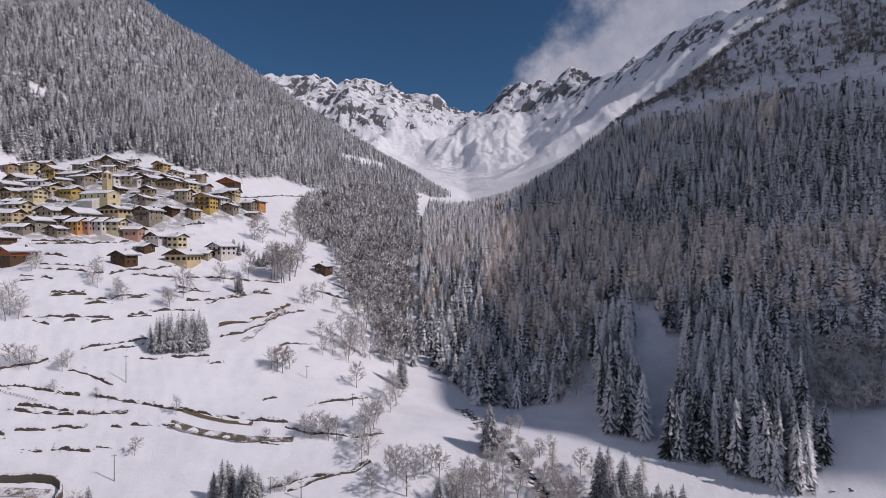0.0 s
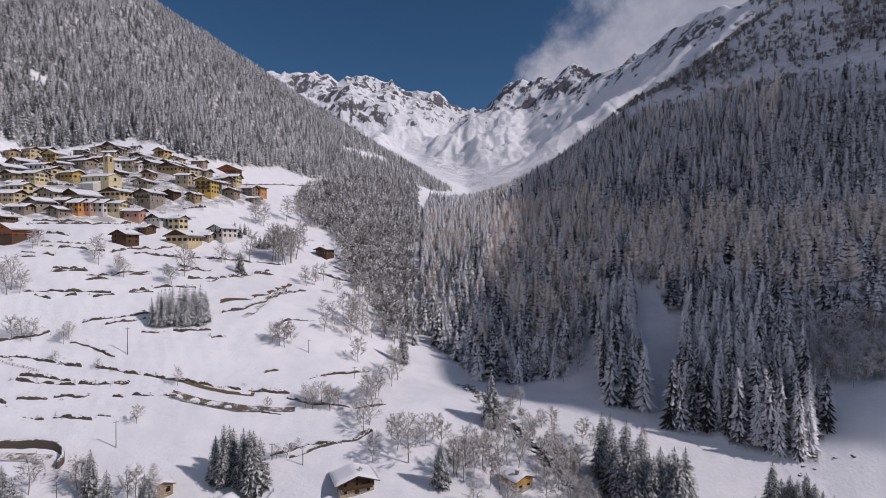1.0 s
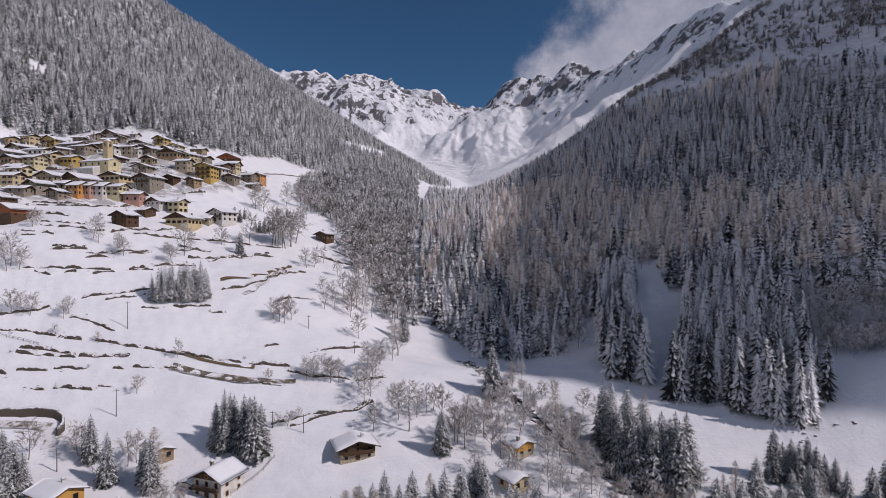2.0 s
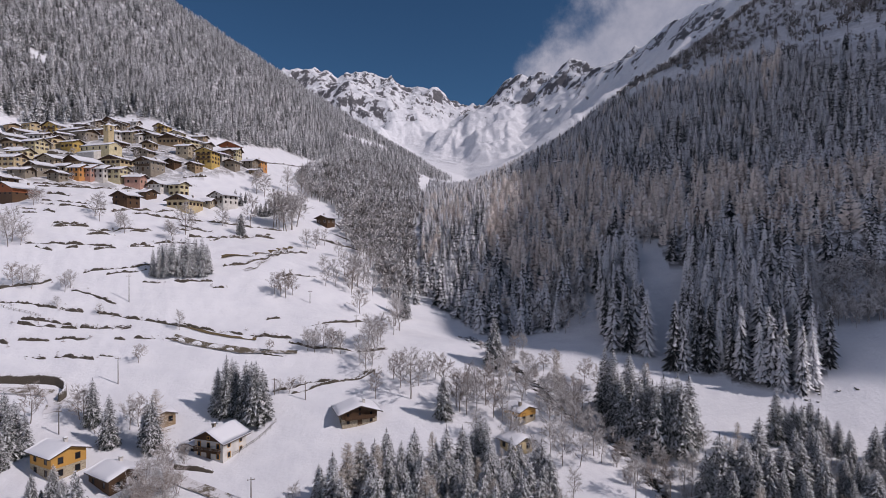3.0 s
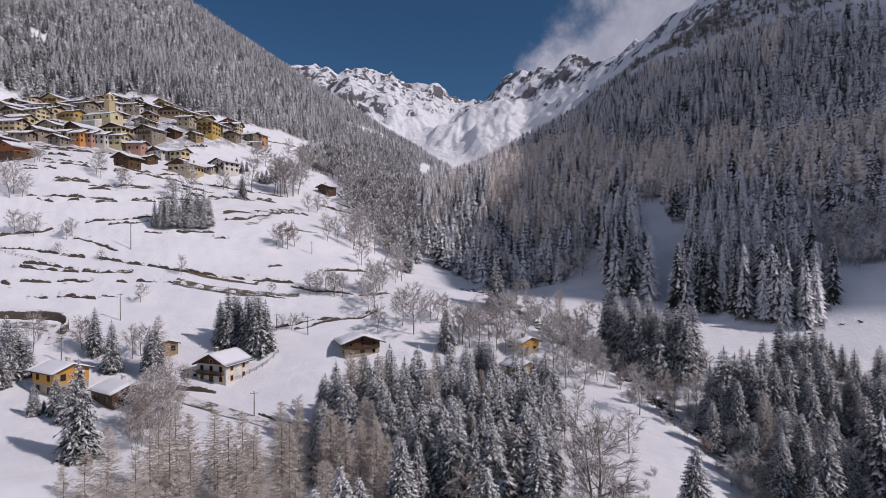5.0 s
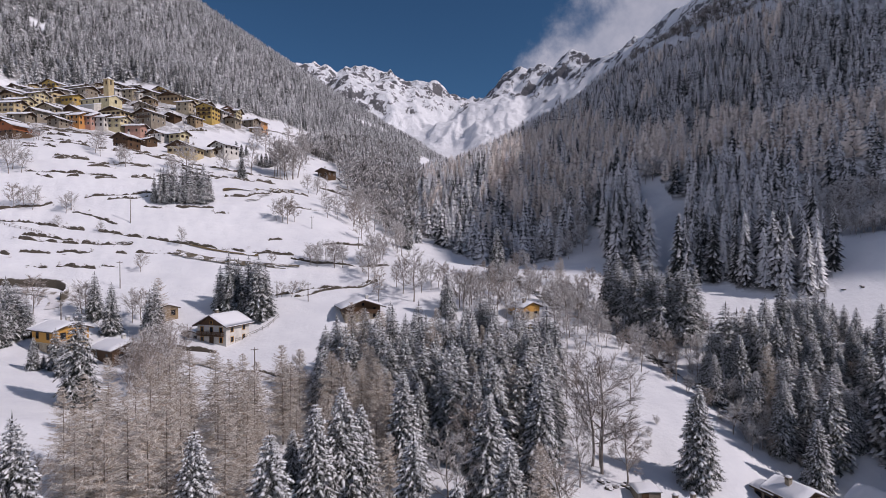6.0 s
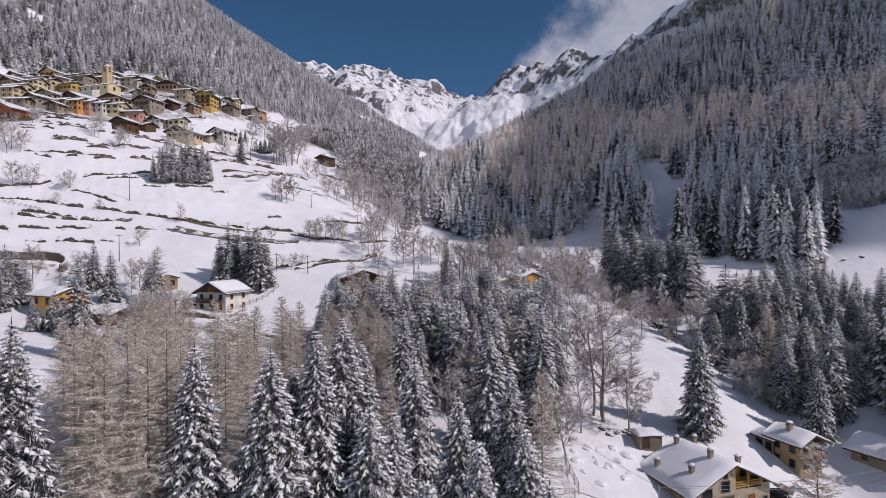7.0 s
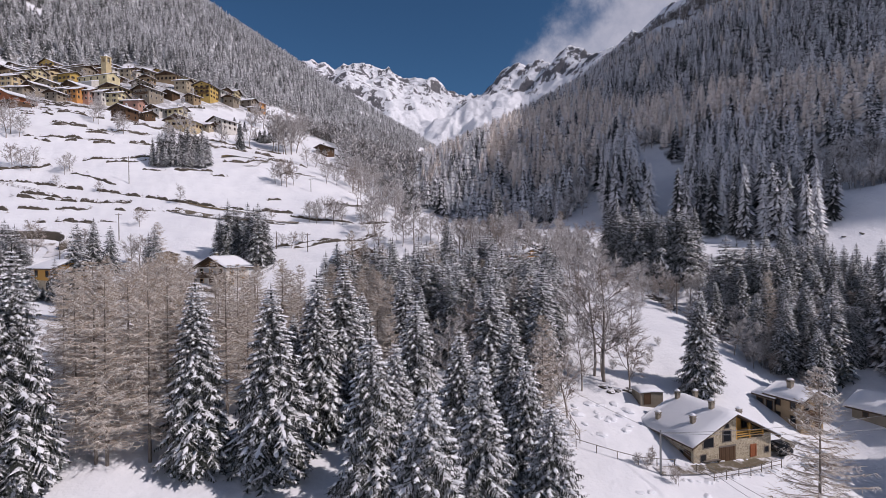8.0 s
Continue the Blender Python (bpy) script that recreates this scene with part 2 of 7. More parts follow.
# ---- the relief: one valley with a stream, a gentle bench on its sunny side and steep sides above ----
# stations along the valley (y): stream x, stream z, bench slope, bench width, upper slope | flat slope, flat width, upper slope
VALLEY = [
    (-900, 160, -60.0, 0.120, 260, 0.450, 0.150, 90, 0.450),
    (0, 80, -24.8, 0.053, 240, 0.500, 0.150, 60, 0.450),
    (60, 51, -10.7, 0.233, 220, 0.550, 0.160, 50, 0.500),
    (120, 63, 8.8, -0.015, 169, 0.545, -0.011, 86, 0.499),
    (185, 30, 24.9, 0.088, 228, 0.548, -0.013, 38, 0.473),
    (240, -1, 43.4, 0.277, 238, 0.551, -0.009, 91, 0.289),
    (300, -28, 57.8, 0.235, 250, 0.550, 0.186, 77, 0.385),
    (380, 0, 74.5, 0.295, 279, 0.574, 0.129, 164, 0.746),
    (512, -17, 83.4, 0.393, 262, 0.805, 0.169, 129, 0.852),
    (760, -3, 120.7, 0.684, 128, 0.762, 0.476, 73, 0.579),
    (1050, 53, 178.1, 0.557, 153, 0.614, 0.271, 101, 0.630),
    (1500, 60, 270.0, 0.200, 200, 0.300, 0.250, 150, 0.350),
    (2400, 100, 430.0, 0.100, 300, 0.200, 0.150, 200, 0.200),
    (4600, 100, 600.0, 0.100, 300, 0.200, 0.100, 200, 0.200),
]
# crests of the far range (x, y, z) and the fall of their faces
CREST_WEST = [(-2600, 3300, 1050), (-1500, 3150, 1090), (-1020, 3100, 1066), (-840, 3100, 1062), (-685, 3100, 1072), (-590, 3100, 1050), (-490, 3100, 1072), (-330, 3100, 1010), (-230, 3100, 996),
              (-125, 3100, 975), (35, 3080, 872), (130, 3000, 826), (250, 2900, 862), (393, 2750, 920)]
CREST_EAST = [(393, 2750, 905), (459, 2600, 915), (520, 2520, 880), (574, 2460, 917), (634, 2350, 850), (673, 2200, 806), (715, 2000, 815), (800, 1700, 830), (854, 1500, 780),
              (1000, 1300, 790), (1500, 1000, 950)]

EAST_FACE = [(393, 2750, 872), (715, 2000, 778), (854, 1500, 765), (1500, 1000, 925)]

# a rib that runs down from the eastern crest to the valley's head, and the bare crest above the sunny flank
RIB = [(860, 1640, 700), (704, 1600, 636), (490, 1550, 524), (335, 1500, 418), (219, 1450, 318), (120, 1350, 240)]
CREST_FLANK = [(-900, 1060, 735), (-647, 1100, 566), (-510, 1100, 478), (-400, 1130, 400)]

# a steep shoulder out of view, added to keep the sun from the shady side
CREST_SHADE_CASTER = [(565, 22, 525), (575, 310, 590), (640, 560, 640)]

# the shady side: ground heights across the slope (x), station by station up the valley (y)
SHADE_X = (-60, -15, 30, 75, 120, 165, 215, 280, 370, 500)
SHADE_FOOT = [
    (160, (24, 22, 19, 19, 26, 31, 46, 70, 106, 158)),
    (195, (39, 33, 29, 31, 41, 47, 68, 95, 133, 190)),
    (230, (53, 36, 32, 46, 59, 75, 92, 118, 159, 221)),
    (270, (60, 42, 47, 66, 82, 92, 109, 140, 186, 254)),
    (320, (69, 54, 78, 89, 97, 117, 140, 172, 219, 288)),
]
SHADE_SLOPE = [
    (390, (89, 79, 96, 112, 133, 156, 183, 214, 258, 325)),
    (480, (101, 96, 112, 135, 155, 177, 206, 244, 295, 361)),
    (600, (120, 114, 127, 148, 172, 206, 247, 284, 352, 398)),
    (780, (165, 150, 150, 162, 176, 203, 245, 275, 323, 372)),
    (1100, (244, 211, 193, 192, 204, 225, 251, 280, 303, 334)),
]


def softplus(u, w):
    return w * np.logaddexp(0, u / w)


def wave(x, y, size, seed, octaves=4, ridged=False):
    """Smooth value noise in the plane, about -1 to 1."""
    total, amp, norm = 0, 1.0, 0
    for k in range(octaves):
        u, v = x / size * 2 ** k + 17.3 * k + seed, y / size * 2 ** k - 9.1 * k + 3.7 * seed
        i, j = np.floor(u), np.floor(v)
        f, g = u - i, v - j
        f, g = f * f * (3 - 2 * f), g * g * (3 - 2 * g)

        def spot(a, b):
            s = np.sin(a * 127.1 + b * 311.7 + seed * 74.7) * 43758.5453
            return 2 * (s - np.floor(s)) - 1
        n = (spot(i, j) * (1 - f) + spot(i + 1, j) * f) * (1 - g) + (spot(i, j + 1) * (1 - f) + spot(i + 1, j + 1) * f) * g
        total, norm, amp = total + amp * (1 - 2 * np.abs(n) if ridged else n), norm + amp, amp * 0.5
    return total / norm


def crest(x, y, line, fall, wobble):
    best = np.full(np.shape(x), -1e9)
    for a, b in zip(line, line[1:]):
        dx, dy = b[0] - a[0], b[1] - a[1]
        t = np.clip(((x - a[0]) * dx + (y - a[1]) * dy) / (dx * dx + dy * dy), 0, 1)
        away = np.hypot(x - a[0] - t * dx, y - a[1] - t * dy)
        best = np.maximum(best, a[2] + t * (b[2] - a[2]) - fall * (away + wobble * np.minimum(away, 150) / 150))
    return best


def stations(y):
    v = np.array(VALLEY, float)
    return [np.interp(y, v[:, 0], v[:, k]) for k in range(1, 9)]


def valley(x, y):
    """The valley's own height, without the far range."""
    parts = [stations(y + s) for s in (-22, 0, 22)]
    sx, sz, bs, bw, us, fs, fw, vs = [sum(p[k] for p in parts) / 3 for k in range(8)]
    u = x - sx
    left, right = softplus(-u - 4, 3), softplus(u - 4, 3)
    cap = 430 + 1800 * np.clip((1150 - y) / 350, 0, 1)
    right = cap - softplus(cap - right, 90)
    z = sz + bs * left + (us - bs) * softplus(left - bw, 22)
    z = z + fs * right + (vs - fs) * softplus(right - fw, 9) + 0.2 * softplus(right - 260, 60) * np.clip((1500 - y) / 500, 0, 1)
    z = z - 2.5 * np.exp(-(u / 7) ** 2) * np.clip((900 - y) / 300, 0, 1)
    return z


def weights(v, grid):
    """Cubic weights of the four grid lines round each value."""
    g = np.asarray(grid, float)
    v = np.clip(v, g[0], g[-1])
    i = np.clip(np.searchsorted(g, v, side="right") - 1, 0, len(g) - 2)
    t = (v - g[i]) / (g[i + 1] - g[i])
    lines = [np.clip(i + k, 0, len(g) - 1) for k in (-1, 0, 1, 2)]
    return lines, [-0.5 * t + t * t - 0.5 * t ** 3, 1 - 2.5 * t * t + 1.5 * t ** 3, 0.5 * t + 2 * t * t - 1.5 * t ** 3, -0.5 * t * t + 0.5 * t ** 3]


def shade(x, y):
    """The shady side's height."""
    rows = SHADE_FOOT + SHADE_SLOPE
    zs = np.array([r[1] for r in rows], float)
    ix, wx = weights(x, SHADE_X)
    iy, wy = weights(y, [r[0] for r in rows])
    z = sum(wy[a] * wx[b] * zs[iy[a], ix[b]] for a in range(4) for b in range(4))
    return z + 0.45 * np.maximum(x - 500, 0)


def ease(v, a, b):
    t = np.clip((v - a) / (b - a), 0, 1)
    return t * t * (3 - 2 * t)


def height(x, y):
    x, y = np.asarray(x, float), np.asarray(y, float)
    z = valley(x, y)
    # terraces of the meadow: broad treads with short risers
    near = np.exp(-((x + 110) / 110) ** 2 - ((y - 215) / 75) ** 2)
    z = z + near * (1.2 * wave(x, y, 38, 5, 3) + 0.5 * wave(x, y, 13, 6, 2)) + 0.35 * wave(x, y, 9, 8, 3) * np.clip((900 - y) / 500, 0, 1)
    q = (y + 0.14 * x + 3.5 * wave(x, y, 45, 13, 2)) / 9.0
    f = q - np.floor(q)
    g = np.clip((f - 0.66) / 0.34, 0, 1)
    near = np.exp(-(np.maximum(np.abs(x + 105) - 70, 0) / 30) ** 2 - (np.maximum(np.abs(y - 225) - 65, 0) / 25) ** 2)
    z = z + near * 1.3 * (g * g * (3 - 2 * g) - f + 0.1)
    # gullies and shoulders of the upper slopes
    steep = np.clip((np.abs(x - np.interp(y, [v[0] for v in VALLEY], [v[1] for v in VALLEY])) - 150) / 250, 0, 1)
    z = z + steep * (14 * wave(x, y, 190, 2, 3) + 6 * wave(x, y, 55, 4, 3, True))
    # the village's bench: fuller below the church, lower at its western end
    z = z + 12 * np.exp(-((x + 175) / 62) ** 2 - ((y - 375) / 72) ** 2) - 34 * np.exp(-((x + 318) / 48) ** 2 - ((y - 388) / 70) ** 2) - 11 * np.exp(-((x + 212) / 22) ** 2 - ((y - 250) / 22) ** 2)
    # the sunny flank swells out above the village
    z = z + 31 * np.exp(-((x + 245) / 75) ** 2 - ((y - 505) / 58) ** 2)
    mine = ease(x, -78, -35) * ease(y, 162, 200) * (1 - ease(y, 980, 1200))
    z = z + mine * (shade(x, y) + 5 * ease(x, 60, 160) * wave(x, y, 60, 44, 3) + 1.0 * wave(x, y, 16, 45, 2) - z)
    # added sun blocker outside the view; its cut-off sets the shadow's edge
    shoulder = crest(x, y, CREST_SHADE_CASTER, 1.55, 0 * x) - 12 * softplus(200 - 0.342 * x - 0.94 * y, 2)
    z = 8 * np.logaddexp(z / 8, shoulder / 8)
    z = np.maximum(z, crest(x, y, CREST_FLANK, 0.62, 0 * x) - 400 * ease(np.abs(y - 1100), 150, 420))
    far = ease(y, 1235, 1400)
    w = 120 * wave(x, y, 420, 11, 5, True)
    # warped, sharp-edged relief: buttresses, couloirs and teeth
    ox, oy = 60 * wave(x, y, 260, 91, 3), 60 * wave(x, y, 260, 92, 3)
    teeth = wave(x + ox, y + oy, 190, 21, 6, True)
    west = crest(x, y, CREST_WEST, 0.64, w) + 50 * teeth + 10 * wave(x + oy, 0.6 * y, 52, 27, 4, True) - 6
    # ribs and couloirs run down the eastern face
    across, down = 0.338 * x - 0.941 * y, -0.941 * x - 0.338 * y
    ribs = wave(across + 40 * wave(x, y, 300, 25, 2), 0.38 * down, 150, 23, 4, True)
    face = np.maximum(crest(x, y, EAST_FACE, 0.92, 0.3 * w), crest(x, y, CREST_EAST, 1.1, 0.2 * w)) + 26 * ribs + 24 * wave(x + ox, y + oy, 120, 24, 5, True) - 22
    rib = crest(x, y, RIB, 0.85, 0.12 * w) + 14 * wave(x + ox, y, 80, 29, 4, True) - 8
    east = np.maximum(face, rib)
    range_z = np.maximum(west, east)
    rough = np.clip((y - 900) / 350, 0, 1)
    z = z + rough * (9 * wave(x + 0.5 * y, 0.5 * y - 0.3 * x, 130, 51, 4, True) + 16 * wave(x, y, 480, 52, 3))
    gap = 30.0
    z = np.where(y > 1250, gap * np.logaddexp(z / gap, (range_z - (1 - far) * 900) / gap), z)
    return z

# ---- mesh helpers ----
RNG = np.random.default_rng(7)


def mesh_of(name, verts, faces, material, smooth=False):
    """A mesh from arrays: faces all of one length (n, 3) or (n, 4)."""
    me = bpy.data.meshes.new(name)
    verts, faces = np.asarray(verts, np.float32).reshape(-1, 3), np.asarray(faces, np.int32)
    me.vertices.add(len(verts))
    me.vertices.foreach_set("co", verts.ravel())
    n, w = faces.shape
    me.loops.add(n * w)
    me.loops.foreach_set("vertex_index", faces.ravel())
    me.polygons.add(n)
    me.polygons.foreach_set("loop_start", np.arange(0, n * w, w, dtype=np.int32))
    if smooth:
        me.polygons.foreach_set("use_smooth", np.ones(n, bool))
    me.materials.append(material)
    me.update(calc_edges=True)
    me.validate()
    return me


def part(name, me, parent, label=""):
    """Links a mesh (or a bmesh with its material) as one object under a thing or a part."""
    ob = new(name, me)
    ob.parent = parent
    if label:
        ob["label"] = label
    return ob


def bm_mesh(name, bm, material, smooth=False):
    me = bpy.data.meshes.new(name)
    bm.to_mesh(me)
    bm.free()
    me.materials.append(material)
    if smooth:
        me.polygons.foreach_set("use_smooth", np.ones(len(me.polygons), bool))
    return me


def thing(name, x, y, z, yaw=0.0, label="", category="", group="", kind="", scale=1.0):
    ob = new(name)
    ob.matrix_basis = Matrix.LocRotScale((x, y, z), Euler((0, 0, radians(yaw))), (scale, scale, scale))
    ob.empty_display_size = 0.3
    return tagged(ob, label, category, group, kind)


def inside(x, y, poly):
    """Which of the points lie in the polygon."""
    x, y = np.asarray(x, float), np.asarray(y, float)
    hit = np.zeros(x.shape, bool)
    for (ax, ay), (bx, by) in zip(poly, poly[1:] + poly[:1]):
        cross = (ay > y) != (by > y)
        hit ^= cross & (x < (bx - ax) * (y - ay) / ((by - ay) if by != ay else 1e-9) + ax)
    return hit


# ---- ground ----
def build_ground():
    front = np.radians(np.linspace(-45, 45, 601))
    back = np.radians(np.concatenate([np.arange(46.2, 102, 1.2), np.arange(104, 315, 4.0)]))
    ang = np.concatenate([front, back])
    rad = np.concatenate([[0.01, 1.5, 3.0, 4.5], np.geomspace(6, 700, 300), np.arange(712, 1300, 14), np.arange(1300, 3250, 9.5), np.arange(3290, 4700, 90)])
    A, R = np.meshgrid(ang, rad)
    x, y = R * np.sin(A), R * np.cos(A)
    z = height(x, y)
    verts = np.stack([x, y, z], -1).reshape(-1, 3)
    n, m = len(ang), len(rad)
    i, j = np.meshgrid(np.arange(n), np.arange(m - 1))
    a, b = j * n + i, j * n + (i + 1) % n
    faces = np.stack([a, b, b + n, a + n], -1).reshape(-1, 4)[:, ::-1]
    verts = np.vstack([verts, [[0, 0, float(height(0, 0))]]])
    cap = np.stack([np.full(n, len(verts) - 1), np.arange(n), (np.arange(n) + 1) % n, (np.arange(n) + 1) % n], -1)
    me = mesh_of("ground", verts, faces, M_GROUND, True)
    # inside the woods and the village the ground is darkened in patches
    dark_floor = np.zeros(len(verts), np.float32)
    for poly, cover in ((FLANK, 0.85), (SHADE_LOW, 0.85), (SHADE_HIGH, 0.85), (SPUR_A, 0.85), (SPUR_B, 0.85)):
        dark_floor[inside(verts[:, 0], verts[:, 1], poly)] = cover
    dark_floor[inside(verts[:, 0], verts[:, 1], VILLAGE)] = 0.55
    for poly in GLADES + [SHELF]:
        dark_floor[inside(verts[:, 0], verts[:, 1], poly)] = 0
    dark_floor[(verts[:, 2] > 186) & (verts[:, 0] > 0)] *= 0.25
    me.attributes.new("dark_floor", "FLOAT", "POINT").data.foreach_set("value", dark_floor)
    ob = new("ground", me)
    tagged(ob, "snow-covered valley floor, meadows and mountain slopes with bare rock", "ground", kind="structure")



# ---- trees: each maker gives arrays of vertices and triangles, one metre of height = one unit ----
def tube(path, radii, sides):
    """A tapered tube along a path; returns vertices and quads as triangle pairs."""
    path, radii = np.asarray(path, float), np.asarray(radii, float)
    n = len(path)
    d = np.gradient(path, axis=0)
    d /= np.linalg.norm(d, axis=1)[:, None] + 1e-9
    ref = np.where(np.abs(d[:, 2:3]) > 0.9, [[1.0, 0, 0]], [[0, 0, 1.0]])
    u = np.cross(d, ref)
    u /= np.linalg.norm(u, axis=1)[:, None] + 1e-9
    v = np.cross(d, u)
    t = np.arange(sides) * 2 * np.pi / sides
    ring = path[:, None] + radii[:, None, None] * (np.cos(t)[None, :, None] * u[:, None] + np.sin(t)[None, :, None] * v[:, None])
    i, j = np.meshgrid(np.arange(sides), np.arange(n - 1))
    a, b = j * sides + i, j * sides + (i + 1) % sides
    f = np.concatenate([np.stack([a, b, b + sides], -1).reshape(-1, 3), np.stack([a, b + sides, a + sides], -1).reshape(-1, 3)])
    return ring.reshape(-1, 3), f


def joined(parts):
    vs, fs, n = [], [], 0
    for v, f in parts:
        vs.append(v), fs.append(np.asarray(f) + n)
        n += len(v)
    return np.vstack(vs), np.vstack(fs)


def spruce_crown(rng, h, spread, levels, boughs, segs, droop=0.35, base=0.1, fan=0.34, hang=False):
    """Whorls of drooping boughs, each a spine with needle sprays hanging to both sides."""
    vs, fs, n = [], [], 0
    spines = []
    for k in range(levels):
        s = (k + rng.uniform(0, 0.6)) / levels
        zc = h * (base + (1 - base) * s ** 0.92)
        reach = spread * ((1 - s) ** 0.7 * 0.94 + 0.06) * min(1.0, 0.6 + s * 4)
        nb = max(6, int(round(boughs * (0.55 + 0.45 * (1 - s)))))
        for b in range(nb):
            a = 2 * np.pi * (b + rng.uniform(-0.35, 0.35)) / nb + k * 2.4
            L = reach * rng.uniform(0.72, 1.15)
            t = np.linspace(0, 1, segs + 1)
            rise = L * (0.10 * t + (0.10 if s > 0.6 else 0) * t - droop * rng.uniform(0.7, 1.3) * t ** 1.7 * max(0.6, 1.2 - s))
            out = L * t
            sx, sy = np.cos(a), np.sin(a)
            bend = rng.uniform(-0.12, 0.12) * L * t ** 2
            P = np.stack([sx * out - sy * bend, sy * out + sx * bend, zc + rise], -1)
            spines.append((P, L))
            side = np.array([-sy, sx, 0.0])
            wide = np.maximum(L * fan * np.sin(np.pi * np.clip(t * 0.82 + 0.14, 0, 1)), 0.14 * (1.2 - t)) + 0.03 * h / 20
            for sign in (-1, 1):
                for q in range(segs):
                    w0 = wide[q] * rng.uniform(0.7, 1.25)
                    tip = P[q] * 0.35 + P[q + 1] * 0.65 + sign * side * w0 + np.array([sx, sy, 0]) * w0 * 0.55
                    tip[2] -= w0 * rng.uniform(0.30, 0.75)
                    vs += [P[q], P[q + 1], tip]
                    fs.append((n, n + 1, n + 2) if sign < 0 else (n, n + 2, n + 1))
                    n += 3
                    if hang:
                        root = P[q] * 0.5 + tip * 0.5
                        vs += [root, P[q + 1] * 0.6 + tip * 0.4, root + np.array([sx * 0.15, sy * 0.15, -1.0]) * w0 * rng.uniform(0.4, 0.9)]
                        fs.append((n, n + 1, n + 2))
                        n += 3
            # the tip of the bough
            w0 = wide[-1] + 0.05
            e = P[-1] + np.array([sx, sy, -0.25]) * L * 0.12
            vs += [P[-1] - side * w0 * 0.6, P[-1] + side * w0 * 0.6, e]
            fs.append((n, n + 2, n + 1))
            n += 3
    # the leader
    for a in (0, 2.1, 4.2):
        vs += [(0.12 * np.cos(a), 0.12 * np.sin(a), h * 0.94), (0.12 * np.cos(a + 2), 0.12 * np.sin(a + 2), h * 0.94), (0, 0, h * 1.03)]
        fs.append((n, n + 1, n + 2))
        n += 3
    return np.array(vs, float), np.array(fs), spines


def snow_loads(rng, spines, chance, fat):
    """Cushions of snow that lie along the boughs."""
    parts = []
    for P, L, i0 in [(P, L, i) for P, L in spines for i in range(0, len(P) - 2, 3)]:
        if rng.random() > chance or L < 0.25:
            continue
        Q = P[i0:i0 + int(rng.integers(2, 5))]
        if len(Q) < 2:
            continue
        m = len(Q)
        r = fat * (0.5 + L * 0.16) * np.sin(np.pi * (np.arange(m) + 0.7) / (m + 0.4)) * rng.uniform(0.6, 1.3, m)
        d = Q[-1] - Q[0]
        s = np.array([-d[1], d[0], 0.0])
        s /= np.linalg.norm(s) + 1e-9
        top = Q + np.array([0, 0, 1.0]) * (r[:, None] * 0.55 + 0.02)
        lo = Q - s * r[:, None] - np.array([0, 0, 1.0]) * r[:, None] * 0.25
        hi = Q + s * r[:, None] - np.array([0, 0, 1.0]) * r[:, None] * 0.25
        v = np.stack([lo, top, hi], 1).reshape(-1, 3)
        f = []
        for k in range(m - 1):
            a = 3 * k
            f += [(a, a + 1, a + 4), (a, a + 4, a + 3), (a + 1, a + 2, a + 5), (a + 1, a + 5, a + 4)]
        parts.append((v, np.array(f)))
    return joined(parts)


def larch_crown(rng, h, spread, levels, boughs, segs, twigs, width):
    """Thin bare boughs that sweep out and up, set with hanging twigs."""
    vs, fs, n = [], [], 0
    for k in range(levels):
        s = (k + rng.uniform(0, 0.8)) / levels
        zc = h * (0.12 + 0.88 * s)
        reach = spread * ((1 - s) ** 0.7 * (0.6 + 0.4 * min(1, s * 5)) + 0.04)
        nb = max(3, int(round(boughs * (0.6 + 0.4 * (1 - s)))))
        for b in range(nb):
            a = rng.uniform(0, 2 * np.pi)
            L = reach * rng.uniform(0.6, 1.15)
            t = np.linspace(0, 1, segs + 1)
            rise = L * (-0.28 * t * (1 - s) + 0.30 * t ** 2.2 + (0.25 * t if s > 0.7 else 0)) * rng.uniform(0.7, 1.3)
            sx, sy = np.cos(a), np.sin(a)
            bend = rng.uniform(-0.15, 0.15) * L * t ** 2
            P = np.stack([sx * L * t - sy * bend, sy * L * t + sx * bend, zc + rise], -1)
            w = width * (1.15 - t)
            for q in range(segs):
                up = np.array([0, 0, 1.0])
                vs += [P[q] - up * w[q], P[q] + up * w[q], P[q + 1] + up * w[q + 1], P[q + 1] - up * w[q + 1]]
                fs += [(n, n + 1, n + 2), (n, n + 2, n + 3)]
                n += 4
            for q in range(twigs):
                u = rng.uniform(0.2, 1.0)
                i = min(int(u * segs), segs - 1)
                root = P[i] + (P[i + 1] - P[i]) * (u * segs - i)
                ang = a + rng.choice((-1, 1)) * rng.uniform(0.5, 1.4)
                ln = (0.16 * L + 0.25 * spread / 4) * rng.uniform(0.5, 1.4) * (1.15 - 0.6 * u)
                tip = root + np.array([np.cos(ang) * ln, np.sin(ang) * ln, ln * rng.uniform(-0.75, 0.25)])
                off = np.array([0, 0, width * 0.8]) if q % 2 else np.array([-np.sin(ang), np.cos(ang), 0]) * width * 0.8
                vs += [root - off, root + off, tip]
                fs.append((n, n + 1, n + 2))
                n += 3
    return np.array(vs, float), np.array(fs)


